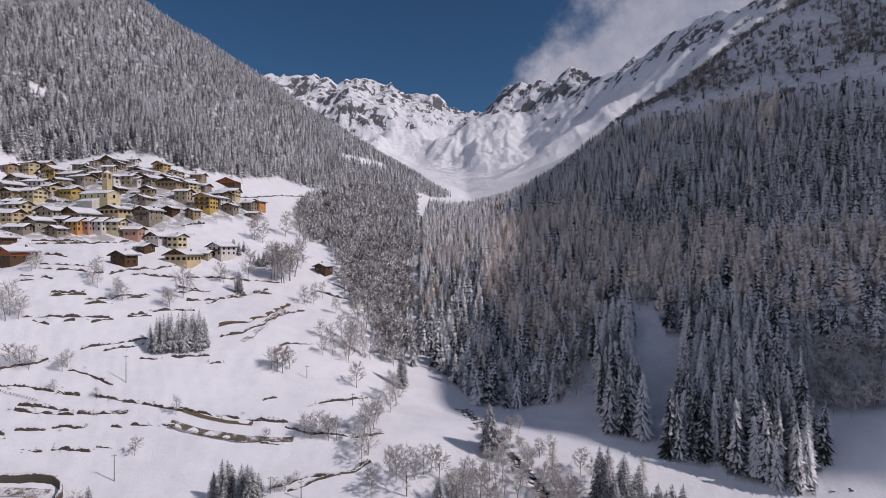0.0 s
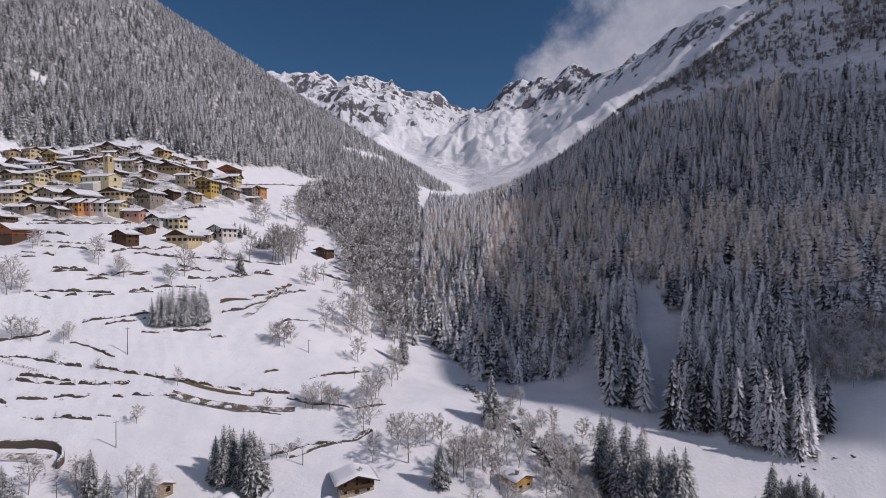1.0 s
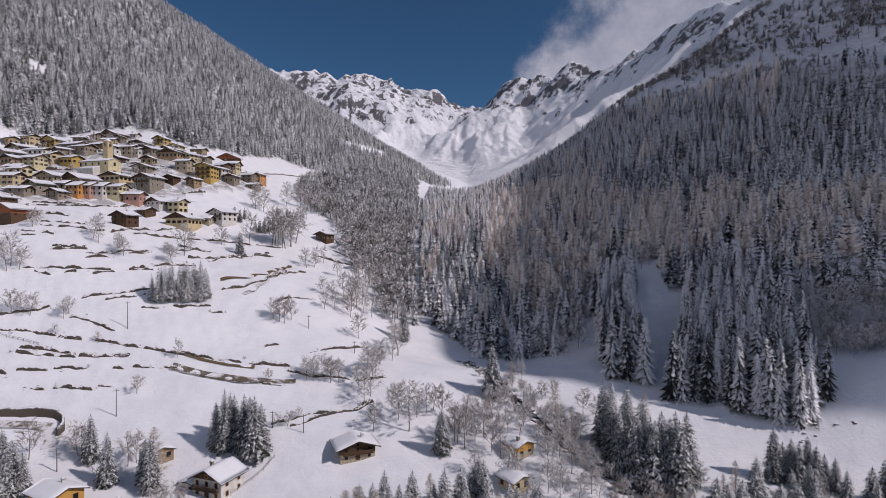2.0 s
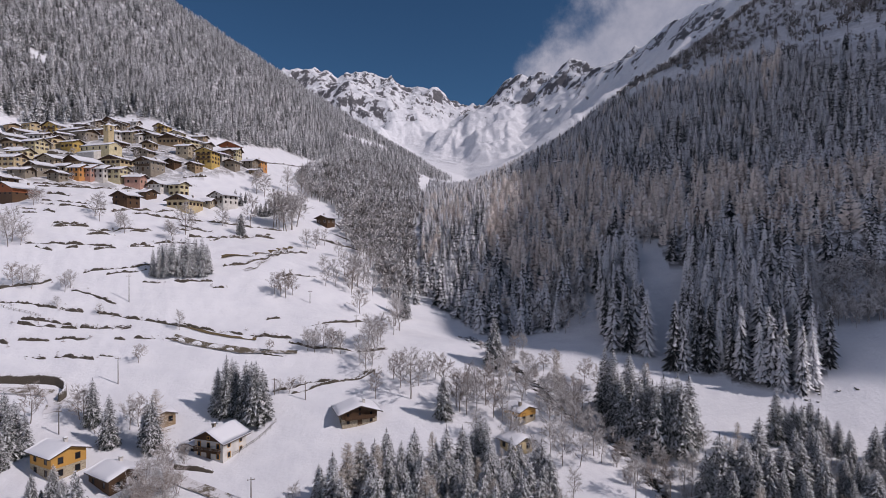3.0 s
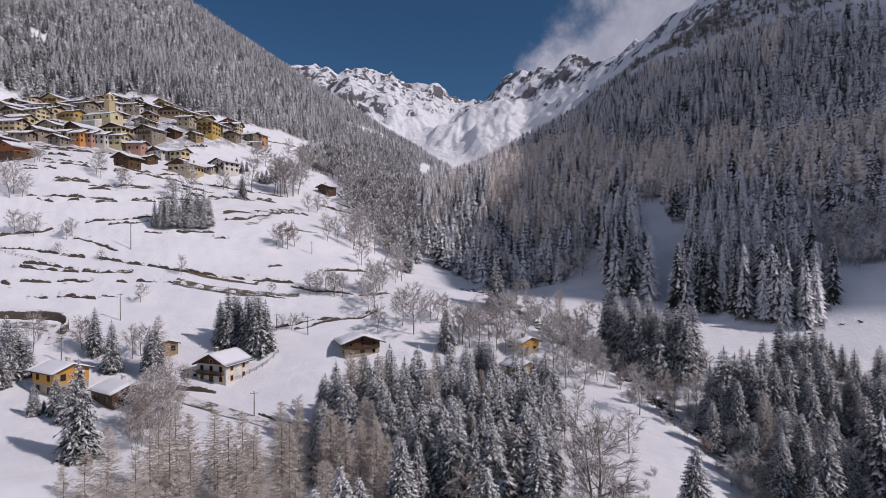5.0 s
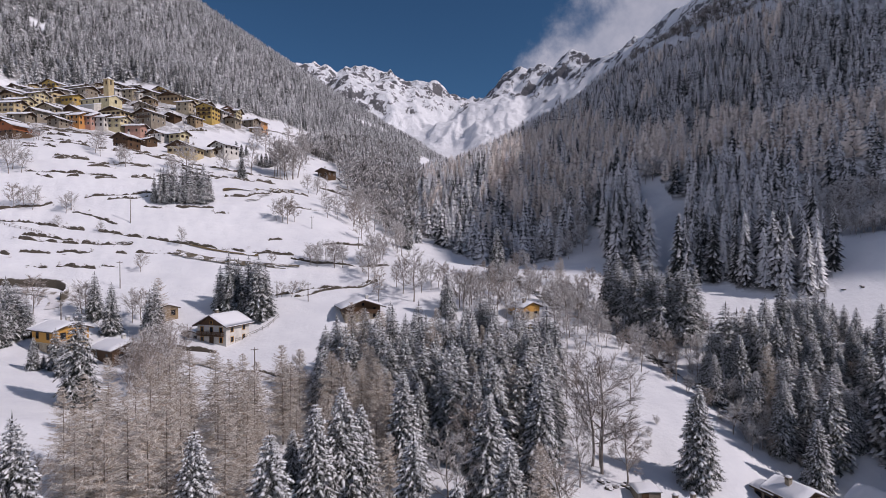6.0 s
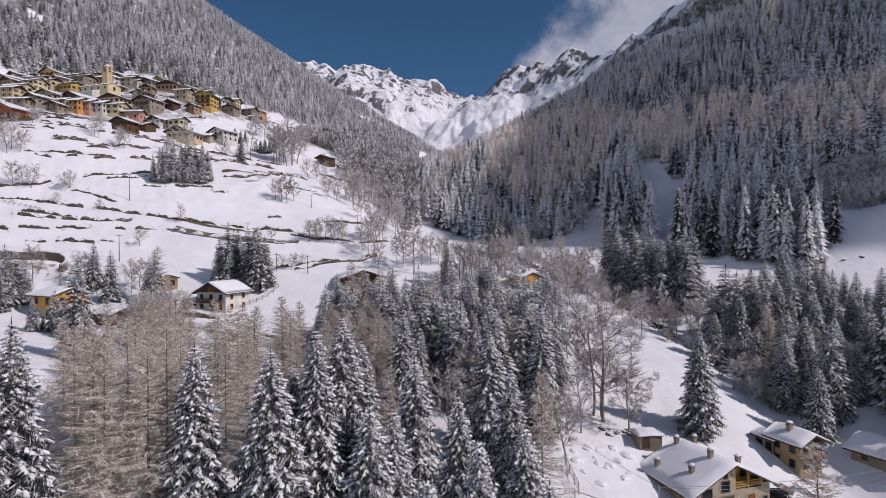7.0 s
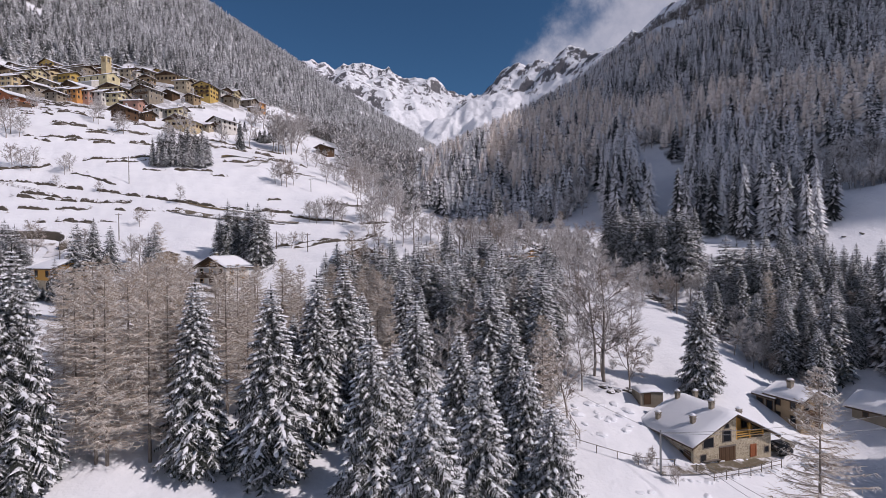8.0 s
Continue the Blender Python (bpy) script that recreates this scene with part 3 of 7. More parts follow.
def bare_crown(rng, h, wide, limbs=10, twigs=13, stems=1, width=0.02):
    """A leafless broadleaf: stems, rising limbs, branches and a fine head of twigs. Returns the wood and the twigs."""
    wood_parts, tv, tf = [], [], []

    def blade(a, b, w):
        d = b - a
        off = np.cross(d, rng.normal(0, 1, 3))
        off *= w / (np.linalg.norm(off) + 1e-9)
        n = len(tv)
        tv.extend([a - off, a + off, b])
        tf.append((n, n + 1, n + 2))

    for stem in range(stems):
        lean = rng.normal(0, 0.05 if stems == 1 else 0.17, 2)
        base = np.array([*(rng.normal(0, 0.05 * h, 2) if stems > 1 else (0.0, 0.0)), -0.4])
        top = h * (rng.uniform(0.66, 0.78) if stems == 1 else rng.uniform(0.6, 0.9))
        t = np.linspace(0, 1, 6)
        trunk = base + np.stack([lean[0] * top * t + 0.02 * h * np.sin(5 * t + stem), lean[1] * top * t + 0.02 * h * np.cos(4 * t), (top + 0.4) * t], -1)
        r0 = h * (0.0115 if stems == 1 else 0.006)
        wood_parts.append(tube(trunk, np.linspace(r0, r0 * 0.25, 6), 6 if stems == 1 else 4))
        for k in range(limbs):
            u = 0.26 + 0.72 * (k + rng.uniform(0, 0.8)) / limbs
            root = np.array([np.interp(u, t, trunk[:, c]) for c in range(3)])
            a = 2.4 * k + rng.uniform(-0.5, 0.5)
            out = wide * h * np.sin(np.pi * np.clip(0.25 + 0.68 * u, 0, 1)) * rng.uniform(0.75, 1.15)
            rise = h * rng.uniform(0.16, 0.30) * (1.15 - 0.55 * u)
            q = np.linspace(0, 1, 4)
            bend = rng.normal(0, 0.12) * out
            P = root + np.stack([np.cos(a) * out * q - np.sin(a) * bend * q * q, np.sin(a) * out * q + np.cos(a) * bend * q * q, rise * q ** 1.4], -1)
            r1 = r0 * 0.42 * (1.2 - 0.6 * u)
            wood_parts.append(tube(P, np.linspace(r1, r1 * 0.3, 4), 3))
            for m in range(7):
                v = 0.25 + 0.75 * (m + rng.uniform(0, 0.9)) / 7
                A = np.array([np.interp(v, q, P[:, c]) for c in range(3)])
                d = np.array([np.cos(a), np.sin(a), 0.55]) + rng.normal(0, 0.65, 3)
                d /= np.linalg.norm(d)
                B = A + d * h * rng.uniform(0.07, 0.15)
                blade(A, B, width * 1.5)
                for _ in range(twigs):
                    w = rng.uniform(0.1, 1.0)
                    e = d + rng.normal(0, 0.6, 3) + np.array([0, 0, 0.12])
                    R = A + (B - A) * w
                    blade(R, R + e / np.linalg.norm(e) * h * rng.uniform(0.04, 0.10), width)
    tv, tf = np.array(tv, float), np.array(tf)
    v, f = joined(wood_parts)
    top = tv[:, 2].max()
    return (v * h / top, f), (tv * h / top, tf)


def scatter(poly, spacing, rng, keep=None):
    """Points strewn in a polygon, roughly spacing apart (a jittered grid)."""
    xs, ys = [p[0] for p in poly], [p[1] for p in poly]
    gx, gy = np.meshgrid(np.arange(min(xs), max(xs), spacing), np.arange(min(ys), max(ys), spacing))
    gx = gx + (np.arange(gx.shape[0]) % 2)[:, None] * spacing / 2
    x, y = gx.ravel() + rng.uniform(-0.38, 0.38, gx.size) * spacing, gy.ravel() + rng.uniform(-0.38, 0.38, gx.size) * spacing
    ok = inside(x, y, poly)
    x, y = x[ok], y[ok]
    if keep is not None:
        ok = keep(x, y)
        x, y = x[ok], y[ok]
    return x, y


def strew(x, y, heights, variants, rng, sink=0.3, slim=(0.85, 1.25)):
    """Many trees in one pair of arrays: variants are unit-height (vertices, triangles). Also gives how far out each vertex lies and a chance for each tree."""
    z = height(x, y) - sink
    pick = rng.integers(0, len(variants), len(x))
    turn = rng.uniform(0, 2 * np.pi, len(x))
    wide = rng.uniform(*slim, len(x))
    luck = rng.random(len(x))
    vs, fs, ends, chances, n = [], [], [], [], 0
    for k, (v, f) in enumerate(variants):
        w = np.nonzero(pick == k)[0]
        if not len(w):
            continue
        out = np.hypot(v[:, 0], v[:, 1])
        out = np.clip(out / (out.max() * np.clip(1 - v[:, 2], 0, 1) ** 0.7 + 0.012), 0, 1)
        c, s = np.cos(turn[w])[:, None], np.sin(turn[w])[:, None]
        hh = heights[w][:, None]
        X = (v[None, :, 0] * c - v[None, :, 1] * s) * hh * wide[w][:, None] + x[w][:, None]
        Y = (v[None, :, 0] * s + v[None, :, 1] * c) * hh * wide[w][:, None] + y[w][:, None]
        Z = v[None, :, 2] * hh + z[w][:, None]
        vs.append(np.stack([X, Y, Z], -1).reshape(-1, 3))
        fs.append((f[None] + (np.arange(len(w)) * len(v))[:, None, None]).reshape(-1, 3) + n)
        ends.append(np.tile(out, len(w))), chances.append(np.repeat(luck[w], len(v)))
        n += len(w) * len(v)
    return np.vstack(vs), np.vstack(fs), np.concatenate(ends), np.concatenate(chances)


def forest(name, x, y, heights, variants, material, label, rng):
    v, f, end, chance = strew(x, y, heights, variants, rng)
    me = mesh_of(name, v, f, material)
    for key, values in (("bough_end", end), ("tree_chance", chance)):
        me.attributes.new(key, "FLOAT", "POINT").data.foreach_set("value", values.astype(np.float32))
    tagged(new(name, me), label, "forest", kind="stuff")


def unit(v, f):
    return v / v[:, 2].max(), f


def with_trunk(crown, r):
    v, f = crown
    tv, tf = tube([(0, 0, -0.02), (0, 0, 0.5), (0, 0, 0.98)], [r, r * 0.6, r * 0.1], 3)
    return joined([(v, f), (tv, tf)])


def spire(rng, h, spread, levels, boughs, droop, base=0.04, full=0.8, lift=0.5):
    """A conifer of the woods: tiers of drooping boughs, each a folded blade from the stem to its tip; full: how far the blades of a tier close up."""
    vs, fs, n = [], [], 0
    gap = h * (1 - base) / levels
    lean = rng.uniform(-0.03, 0.03, 2)
    for k in range(levels):
        s = (k + rng.uniform(0, 0.45)) / levels
        zc = h * (base + (1 - base) * s)
        reach = spread * ((1 - s) ** 0.66 * min(1.0, 0.72 + 2.2 * s) + 0.07) * rng.uniform(0.86, 1.1)
        nb = max(4, int(round(boughs * (0.5 + 0.5 * (1 - s)))))
        for b in range(nb):
            a = 2 * np.pi * (b + rng.uniform(-0.35, 0.35)) / nb + 2.4 * k
            L = reach * rng.uniform(0.7, 1.22)
            d = np.pi / nb * full
            drop = droop * rng.uniform(0.7, 1.35)
            cx, cy = lean * h * s
            root = (cx, cy, zc + lift * gap + 0.12 * L)
            left = (cx + 0.62 * L * np.cos(a - d), cy + 0.62 * L * np.sin(a - d), zc - 0.62 * drop * L - 0.10 * L)
            right = (cx + 0.62 * L * np.cos(a + d), cy + 0.62 * L * np.sin(a + d), zc - 0.62 * drop * L - 0.10 * L)
            tip = (cx + L * np.cos(a), cy + L * np.sin(a), zc - drop * L)
            vs += [root, left, tip, right]
            fs += [(n, n + 1, n + 2), (n, n + 2, n + 3)]
            n += 4
    for a in (0, 2.1):
        vs += [(lean[0] * h - 0.1 * spread * np.cos(a), lean[1] * h - 0.1 * spread * np.sin(a), h * 0.92), (lean[0] * h + 0.1 * spread * np.cos(a), lean[1] * h + 0.1 * spread * np.sin(a), h * 0.92), (lean[0] * h, lean[1] * h, h)]
        fs.append((n, n + 1, n + 2))
        n += 3
    return unit(np.array(vs, float), np.array(fs))


def plume(rng, h, spread, levels, boughs):
    """A leafless larch of the woods: slender upswept sprays that blur into a soft cone."""
    vs, fs, n = [], [], 0
    for k in range(levels):
        s = (k + rng.uniform(0, 0.7)) / levels
        zc = h * (0.10 + 0.9 * s)
        reach = spread * ((1 - s) ** 0.8 * min(1.0, 0.55 + 2.5 * s) + 0.05)
        for b in range(max(4, int(round(boughs * (0.6 + 0.4 * (1 - s)))))):
            a = rng.uniform(0, 2 * np.pi)
            L = reach * rng.uniform(0.55, 1.2)
            c, q = np.cos(a), np.sin(a)
            wide = 0.13 * L + 0.014 * h
            mid = np.array([0.55 * L * c, 0.55 * L * q, zc - 0.05 * L])
            tip = np.array([L * c, L * q, zc + L * rng.uniform(-0.05, 0.35)])
            up = np.array([-q * 0.5, c * 0.5, 0.85]) * wide * rng.choice((-1, 1))
            vs += [np.array([0, 0, zc - 0.02 * h]), mid + up, tip, mid - up]
            fs += [(n, n + 1, n + 2), (n, n + 2, n + 3)]
            n += 4
    return with_trunk(unit(np.array(vs, float), np.array(fs)), 0.007)


FAR_SPRUCE = [spire(RNG, 18.0, 2.9 + 0.3 * k, 11, 8, 0.50) for k in range(6)]
FAR_RIMED = [spire(RNG, 14.0, 2.7 + 0.3 * k, 7, 7, 0.55) for k in range(5)]
TINY_RIMED = [spire(RNG, 14.0, 2.8 + 0.35 * k, 5, 6, 0.6) for k in range(4)]
MID_SPRUCE = [spire(RNG, 22.0, 3.1 + 0.35 * (k % 3), 24, 11, 0.55, 0.03, 0.75) for k in range(6)]
FAR_LARCH = [plume(RNG, 18.0, 3.5 + 0.35 * k, 17, 10) for k in range(6)]


def haze_tree(rng, sprays, tall=0.55, wide=0.36, thick=1.0):
    """A leafless broadleaf of the woods: a stem and a rounded head of many fine sprays."""
    vs, fs, n = [], [], 0
    heads = [(rng.normal(0, 0.16, 2), rng.uniform(0.5, 0.72), rng.uniform(0.6, 1.0)) for _ in range(4)]
    for k in range(sprays):
        (hx, hy), hz, size = heads[k % 4][0], heads[k % 4][1], heads[k % 4][2]
        d = rng.normal(0, 1, 3)
        d /= np.linalg.norm(d)
        core = np.array([hx, hy, hz])
        a = core + d * np.array([wide, wide, tall * 0.62]) * size * rng.uniform(0.1, 0.55)
        b = core + d * np.array([wide, wide, tall * 0.62]) * size * rng.uniform(0.8, 1.1) + np.array([0, 0, 0.05])
        side = np.cross(b - a, rng.normal(0, 1, 3))
        side *= thick * rng.uniform(0.024, 0.045) / (np.linalg.norm(side) + 1e-9)
        vs += [a, (a + b) / 2 + side, b, (a + b) / 2 - side]
        fs += [(n, n + 1, n + 2), (n, n + 2, n + 3)]
        n += 4
    tv, tf = tube([(0, 0, -0.03), (0, 0, 0.35), (0.02, 0.01, 0.75)], [0.022, 0.017, 0.006], 3)
    return unit(*joined([(np.array(vs), np.array(fs)), (tv, tf)]))


HAZE = [haze_tree(RNG, 70, 0.5 + 0.05 * (k % 3), 0.30 + 0.03 * k) for k in range(5)]
NEAR_HAZE = [unit(*joined(bare_crown(RNG, 11.0, 0.19 + 0.03 * k, 9, 9, 1, 0.085))) for k in range(4)]


# ---- forests ----
def clear_of(polys):
    def keep(x, y):
        ok = np.ones(len(x), bool)
        for p in polys:
            ok &= ~inside(x, y, p)
        return ok
    return keep


# the sunny side: rimed conifers above the village and out along the flank
FLANK = [(-700, 330), (-480, 350), (-338, 412), (-300, 424), (-280, 440), (-262, 449), (-238, 455), (-209, 452), (-182, 488), (-177, 585), (-150, 599), (-122, 655), (-100, 736), (-60, 877), (-10, 964),
         (20, 1100), (-100, 1200), (-480, 1040), (-640, 980), (-900, 800)]
GLADES = [[(-160, 800), (-138, 810), (-95, 960), (-110, 980)], [(-367, 480), (-348, 475), (-346, 486), (-358, 492), (-368, 490)], [(-352, 496), (-340, 492), (-338, 499), (-350, 503)]]
# the shady side: forest, two spurs of tall spruces, the broadleaf edge and the open shelf
SHADE_LOW = [(-26, 640), (-18, 400), (-14, 285), (2, 252), (16, 226), (34, 224), (46, 222), (58, 236), (70, 262), (84, 274), (100, 262), (98, 240), (112, 232), (128, 221), (150, 213), (172, 206), (218, 222), (265, 290), (240, 420), (160, 640)]
SPUR_A = [(57, 195), (72, 193), (74, 214), (88, 250), (78, 262), (66, 240)]
SPUR_B = [(76, 184), (89, 176), (92, 171), (108, 160), (117, 168), (123, 190), (135, 225), (118, 240), (104, 236), (92, 212)]
EDGE_WOOD = [(121, 188), (138, 176), (160, 176), (190, 192), (208, 212), (172, 208), (150, 214), (130, 222)]
SHADE_HIGH = [(165, 322), (176, 296), (216, 272), (300, 280), (400, 340), (420, 420), (520, 560), (520, 800), (300, 800), (60, 860), (-20, 860), (-28, 640), (90, 620), (140, 420)]
SHELF = [(160, 310), (178, 287), (200, 276), (226, 263), (229, 267), (181, 292), (164, 317)]
VILLAGE = [(-300, 375), (-268, 310), (-222, 275), (-195, 285), (-165, 325), (-138, 365), (-124, 392), (-136, 407), (-175, 412), (-215, 430), (-262, 432), (-300, 410)]
build_ground()
rng = np.random.default_rng(11)
x, y = scatter(FLANK, 4.3, rng, clear_of(GLADES))
ok = (np.abs(x / y) < 0.95)
x, y = x[ok], y[ok]
keep = (rng.random(len(x)) < np.clip(1.2 - y / 1300, 0.45, 0.9)) & (height(x, y) < 470 + 40 * wave(x, y, 120, 66, 2))
x, y = x[keep], y[keep]
near = y < 560
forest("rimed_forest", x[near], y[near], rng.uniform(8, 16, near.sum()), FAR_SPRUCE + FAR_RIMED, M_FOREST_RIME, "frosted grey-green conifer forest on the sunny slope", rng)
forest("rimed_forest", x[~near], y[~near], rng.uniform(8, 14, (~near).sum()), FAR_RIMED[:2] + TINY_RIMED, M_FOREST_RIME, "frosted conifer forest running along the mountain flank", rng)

# rimed broadleaf wood between the meadow and the stream
WOOD = [(-131, 494), (-138, 560), (-128, 640), (-103, 690), (-75, 840), (-40, 850), (-28, 588), (-20, 372), (-17, 300), (-12, 262), (-23, 250), (-38, 290), (-52, 306), (-65, 337), (-78, 384), (-92, 380), (-112, 420)]
x, y = scatter(WOOD, 4.9, rng, lambda a, b: wave(a, b, 28, 71, 2) > -0.5)
fir = rng.random(len(x)) < np.clip(np.maximum((y - 380) / 330, (x + 36) / 40), 0.04, 0.6) + 0.25 * wave(x, y, 40, 72, 2)
forest("rimed_wood", x[~fir], y[~fir], rng.uniform(8, 14, (~fir).sum()), HAZE, M_VALLEY_TWIG, "rimed leafless broadleaf wood in the valley bottom", rng)
forest("rimed_forest", x[fir], y[fir], rng.uniform(9, 17, fir.sum()), FAR_SPRUCE[:4], M_FOREST_DUSK, "grey-green conifers among the leafless wood", rng)

# the shady side
# a belt of larches runs along the slope above the spurs
LARCH_BELT = [(24, 300), (40, 268), (54, 250), (78, 252), (92, 244), (112, 258), (130, 240), (152, 224), (200, 228), (228, 258), (186, 272), (158, 312), (135, 328), (112, 338), (98, 385), (70, 415), (40, 430), (26, 370)]
x, y = scatter(SHADE_LOW, 5.2, rng, clear_of([SHELF, SPUR_A, SPUR_B]))
ok = x > -22 + 14 * wave(x, y, 40, 33, 2)
x, y = x[ok], y[ok]
larch = rng.random(len(x)) + 0.5 * wave(x, y, 36, 31, 2) < np.where(inside(x, y, LARCH_BELT), 0.80, 0.07)
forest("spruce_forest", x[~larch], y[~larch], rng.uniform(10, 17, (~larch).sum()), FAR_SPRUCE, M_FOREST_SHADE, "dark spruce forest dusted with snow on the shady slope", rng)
forest("larch_forest", x[larch], y[larch], rng.uniform(11, 18, larch.sum()), FAR_LARCH, M_LARCH_FAR, "brownish leafless larches with frosted tips on the shady slope", rng)
x, y = scatter(SHADE_HIGH, 5.8, rng, clear_of([SHELF]))
ok = np.abs(x / y) < 0.9
x, y = x[ok], y[ok]
z = height(x, y) + 16 * wave(x, y, 70, 61, 3)
scrub = z > 196 - 0.03 * (x - 200)
open_band = (z > 204) & (z < 244)
keep = ~scrub | (rng.random(len(x)) < np.where(open_band, 0.22, np.clip(0.75 - 0.9 * wave(x, 0.5 * y, 60, 62, 2), 0.1, 0.95)))
x, y, scrub = x[keep], y[keep], scrub[keep]
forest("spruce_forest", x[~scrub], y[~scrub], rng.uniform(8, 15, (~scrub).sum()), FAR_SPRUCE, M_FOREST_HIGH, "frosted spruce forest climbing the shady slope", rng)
lone = rng.random(len(x)) < 0.15
forest("spruce_forest", x[scrub & lone], y[scrub & lone], rng.uniform(8, 14, (scrub & lone).sum()), FAR_SPRUCE, M_FOREST_SHADE, "scattered spruces below the crags", rng)
forest("larch_forest", x[scrub & ~lone], y[scrub & ~lone], rng.uniform(5, 11, (scrub & ~lone).sum()), HAZE + FAR_LARCH[:1], M_SCRUB, "thin brownish larches and scrub below the crags", rng)
for poly, gap in ((SPUR_A, 4.2), (SPUR_B, 4.0)):
    x, y = scatter(poly, gap, rng)
    forest("spruce_stand", x, y, rng.uniform(15, 24, len(x)), MID_SPRUCE, M_FOREST_SHADE, "dense stand of tall snow-dusted spruces at the forest edge", rng)
GULLY = [(34, 226), (50, 214), (58, 226), (70, 262), (86, 272), (96, 250), (100, 262), (66, 290), (52, 268)]
x, y = scatter(GULLY, 5.0, rng)
forest("rimed_wood", x, y, rng.uniform(8, 13, len(x)), NEAR_HAZE, M_WOOD_TWIG, "rimed leafless trees in the gullies of the shady forest", rng)
x, y = scatter(EDGE_WOOD, 3.7, rng)
forest("rimed_wood", x, y, rng.uniform(7, 12, len(x)), NEAR_HAZE, M_WOOD_TWIG, "rimed leafless broadleaf trees at the edge of the shady forest", rng)

# ---- houses ----
M_WALL = None


def snowed(name, a, b, low=0.55, high=0.95):
    """Rough stone with snow on whatever faces up."""
    k = Nodes(name)
    p = k.spot()
    n = k.noise(1.3, 5, 0.65, p)
    white = k.ramp(k.math("ADD", k.up(), k.math("MULTIPLY", k.math("SUBTRACT", n, 0.5), 0.9)), low, high)
    return k.done(k.mix(white, k.mix(k.noise(3.5, 5, 0.6, p), a, b), SNOW), 0.85, k.noise(4, 4, 0.6, p), 0.6, 0.12)


M_WALL = snowed("snowy_dry_stone", (0.035, 0.03, 0.024), (0.13, 0.11, 0.085))
M_ROOF_BOARD = wood("roof_boards", (0.045, 0.03, 0.022), (0.10, 0.07, 0.05))


def box(bm, x0, x1, y0, y1, z0, z1):
    v = [bm.verts.new(p) for p in ((x0, y0, z0), (x1, y0, z0), (x1, y1, z0), (x0, y1, z0), (x0, y0, z1), (x1, y0, z1), (x1, y1, z1), (x0, y1, z1))]
    for q in ((0, 3, 2, 1), (4, 5, 6, 7), (0, 1, 5, 4), (1, 2, 6, 5), (2, 3, 7, 6), (3, 0, 4, 7)):
        bm.faces.new([v[i] for i in q])
    return v


def prism(bm, outline, y0, y1):
    """A solid with the outline (x, z), counter-clockwise seen from -y, between y0 and y1."""
    a = [bm.verts.new((x, y0, z)) for x, z in outline]
    b = [bm.verts.new((x, y1, z)) for x, z in outline]
    n = len(outline)
    bm.faces.new(a), bm.faces.new(b[::-1])
    for k in range(n):
        bm.faces.new((a[(k + 1) % n], a[k], b[k], b[(k + 1) % n]))


MESHES = {}


def ring(bm, x0, x1, z0, z1, t, y0, y1):
    """A picture-frame ring of thickness t round the opening."""
    outer = [(x0 - t, z0 - t), (x1 + t, z0 - t), (x1 + t, z1 + t), (x0 - t, z1 + t)]
    inner = [(x0, z0), (x1, z0), (x1, z1), (x0, z1)]
    rows = [[bm.verts.new((x, y, z)) for x, z in pts] for pts, y in ((outer, y0), (inner, y0), (inner, y1), (outer, y1))]
    for k in range(4):
        j = (k + 1) % 4
        for r in range(4):
            a, b = rows[r], rows[(r + 1) % 4]
            bm.faces.new((a[k], a[j], b[j], b[k]))


def window_meshes(w, h, frame_mat):
    key = (w, h, frame_mat.name)
    if key not in MESHES:
        bm = bmesh.new()
        ring(bm, -w / 2, w / 2, 0, h, 0.10, -0.08, 0.04)
        glass = bmesh.new()
        box(glass, -w / 2, w / 2, -0.03, 0.03, 0, h)
        leaf = bmesh.new()
        box(leaf, -0.24, 0.24, -0.07, 0.02, -0.02, h + 0.02)
        bar = bmesh.new()
        box(bar, -0.03, 0.03, -0.06, -0.032, 0, h)
        MESHES[key] = (bm_mesh("window", bm, frame_mat), bm_mesh("pane", glass, M_PANE), bm_mesh("shutter", leaf, M_WOOD_DARK), bm_mesh("mullion", bar, frame_mat))
    return MESHES[key]


def put_window(parent, x, y, z, turn, w, h, frame_mat, shutters=False, mullion=False):
    """A window on a wall; turn: degrees of the wall's outward normal from -y."""
    a, b, c, m = window_meshes(w, h, frame_mat)
    ob = part("window", a, parent)
    ob.matrix_basis = pose(x, y, z, 0, 0, turn)
    part("pane", b, ob)
    if mullion:
        part("mullion", m, ob)
    if shutters:
        for s in (-1, 1):
            part("shutter", c, ob).matrix_basis = pose(s * (w / 2 + 0.36), 0, 0)
    return ob


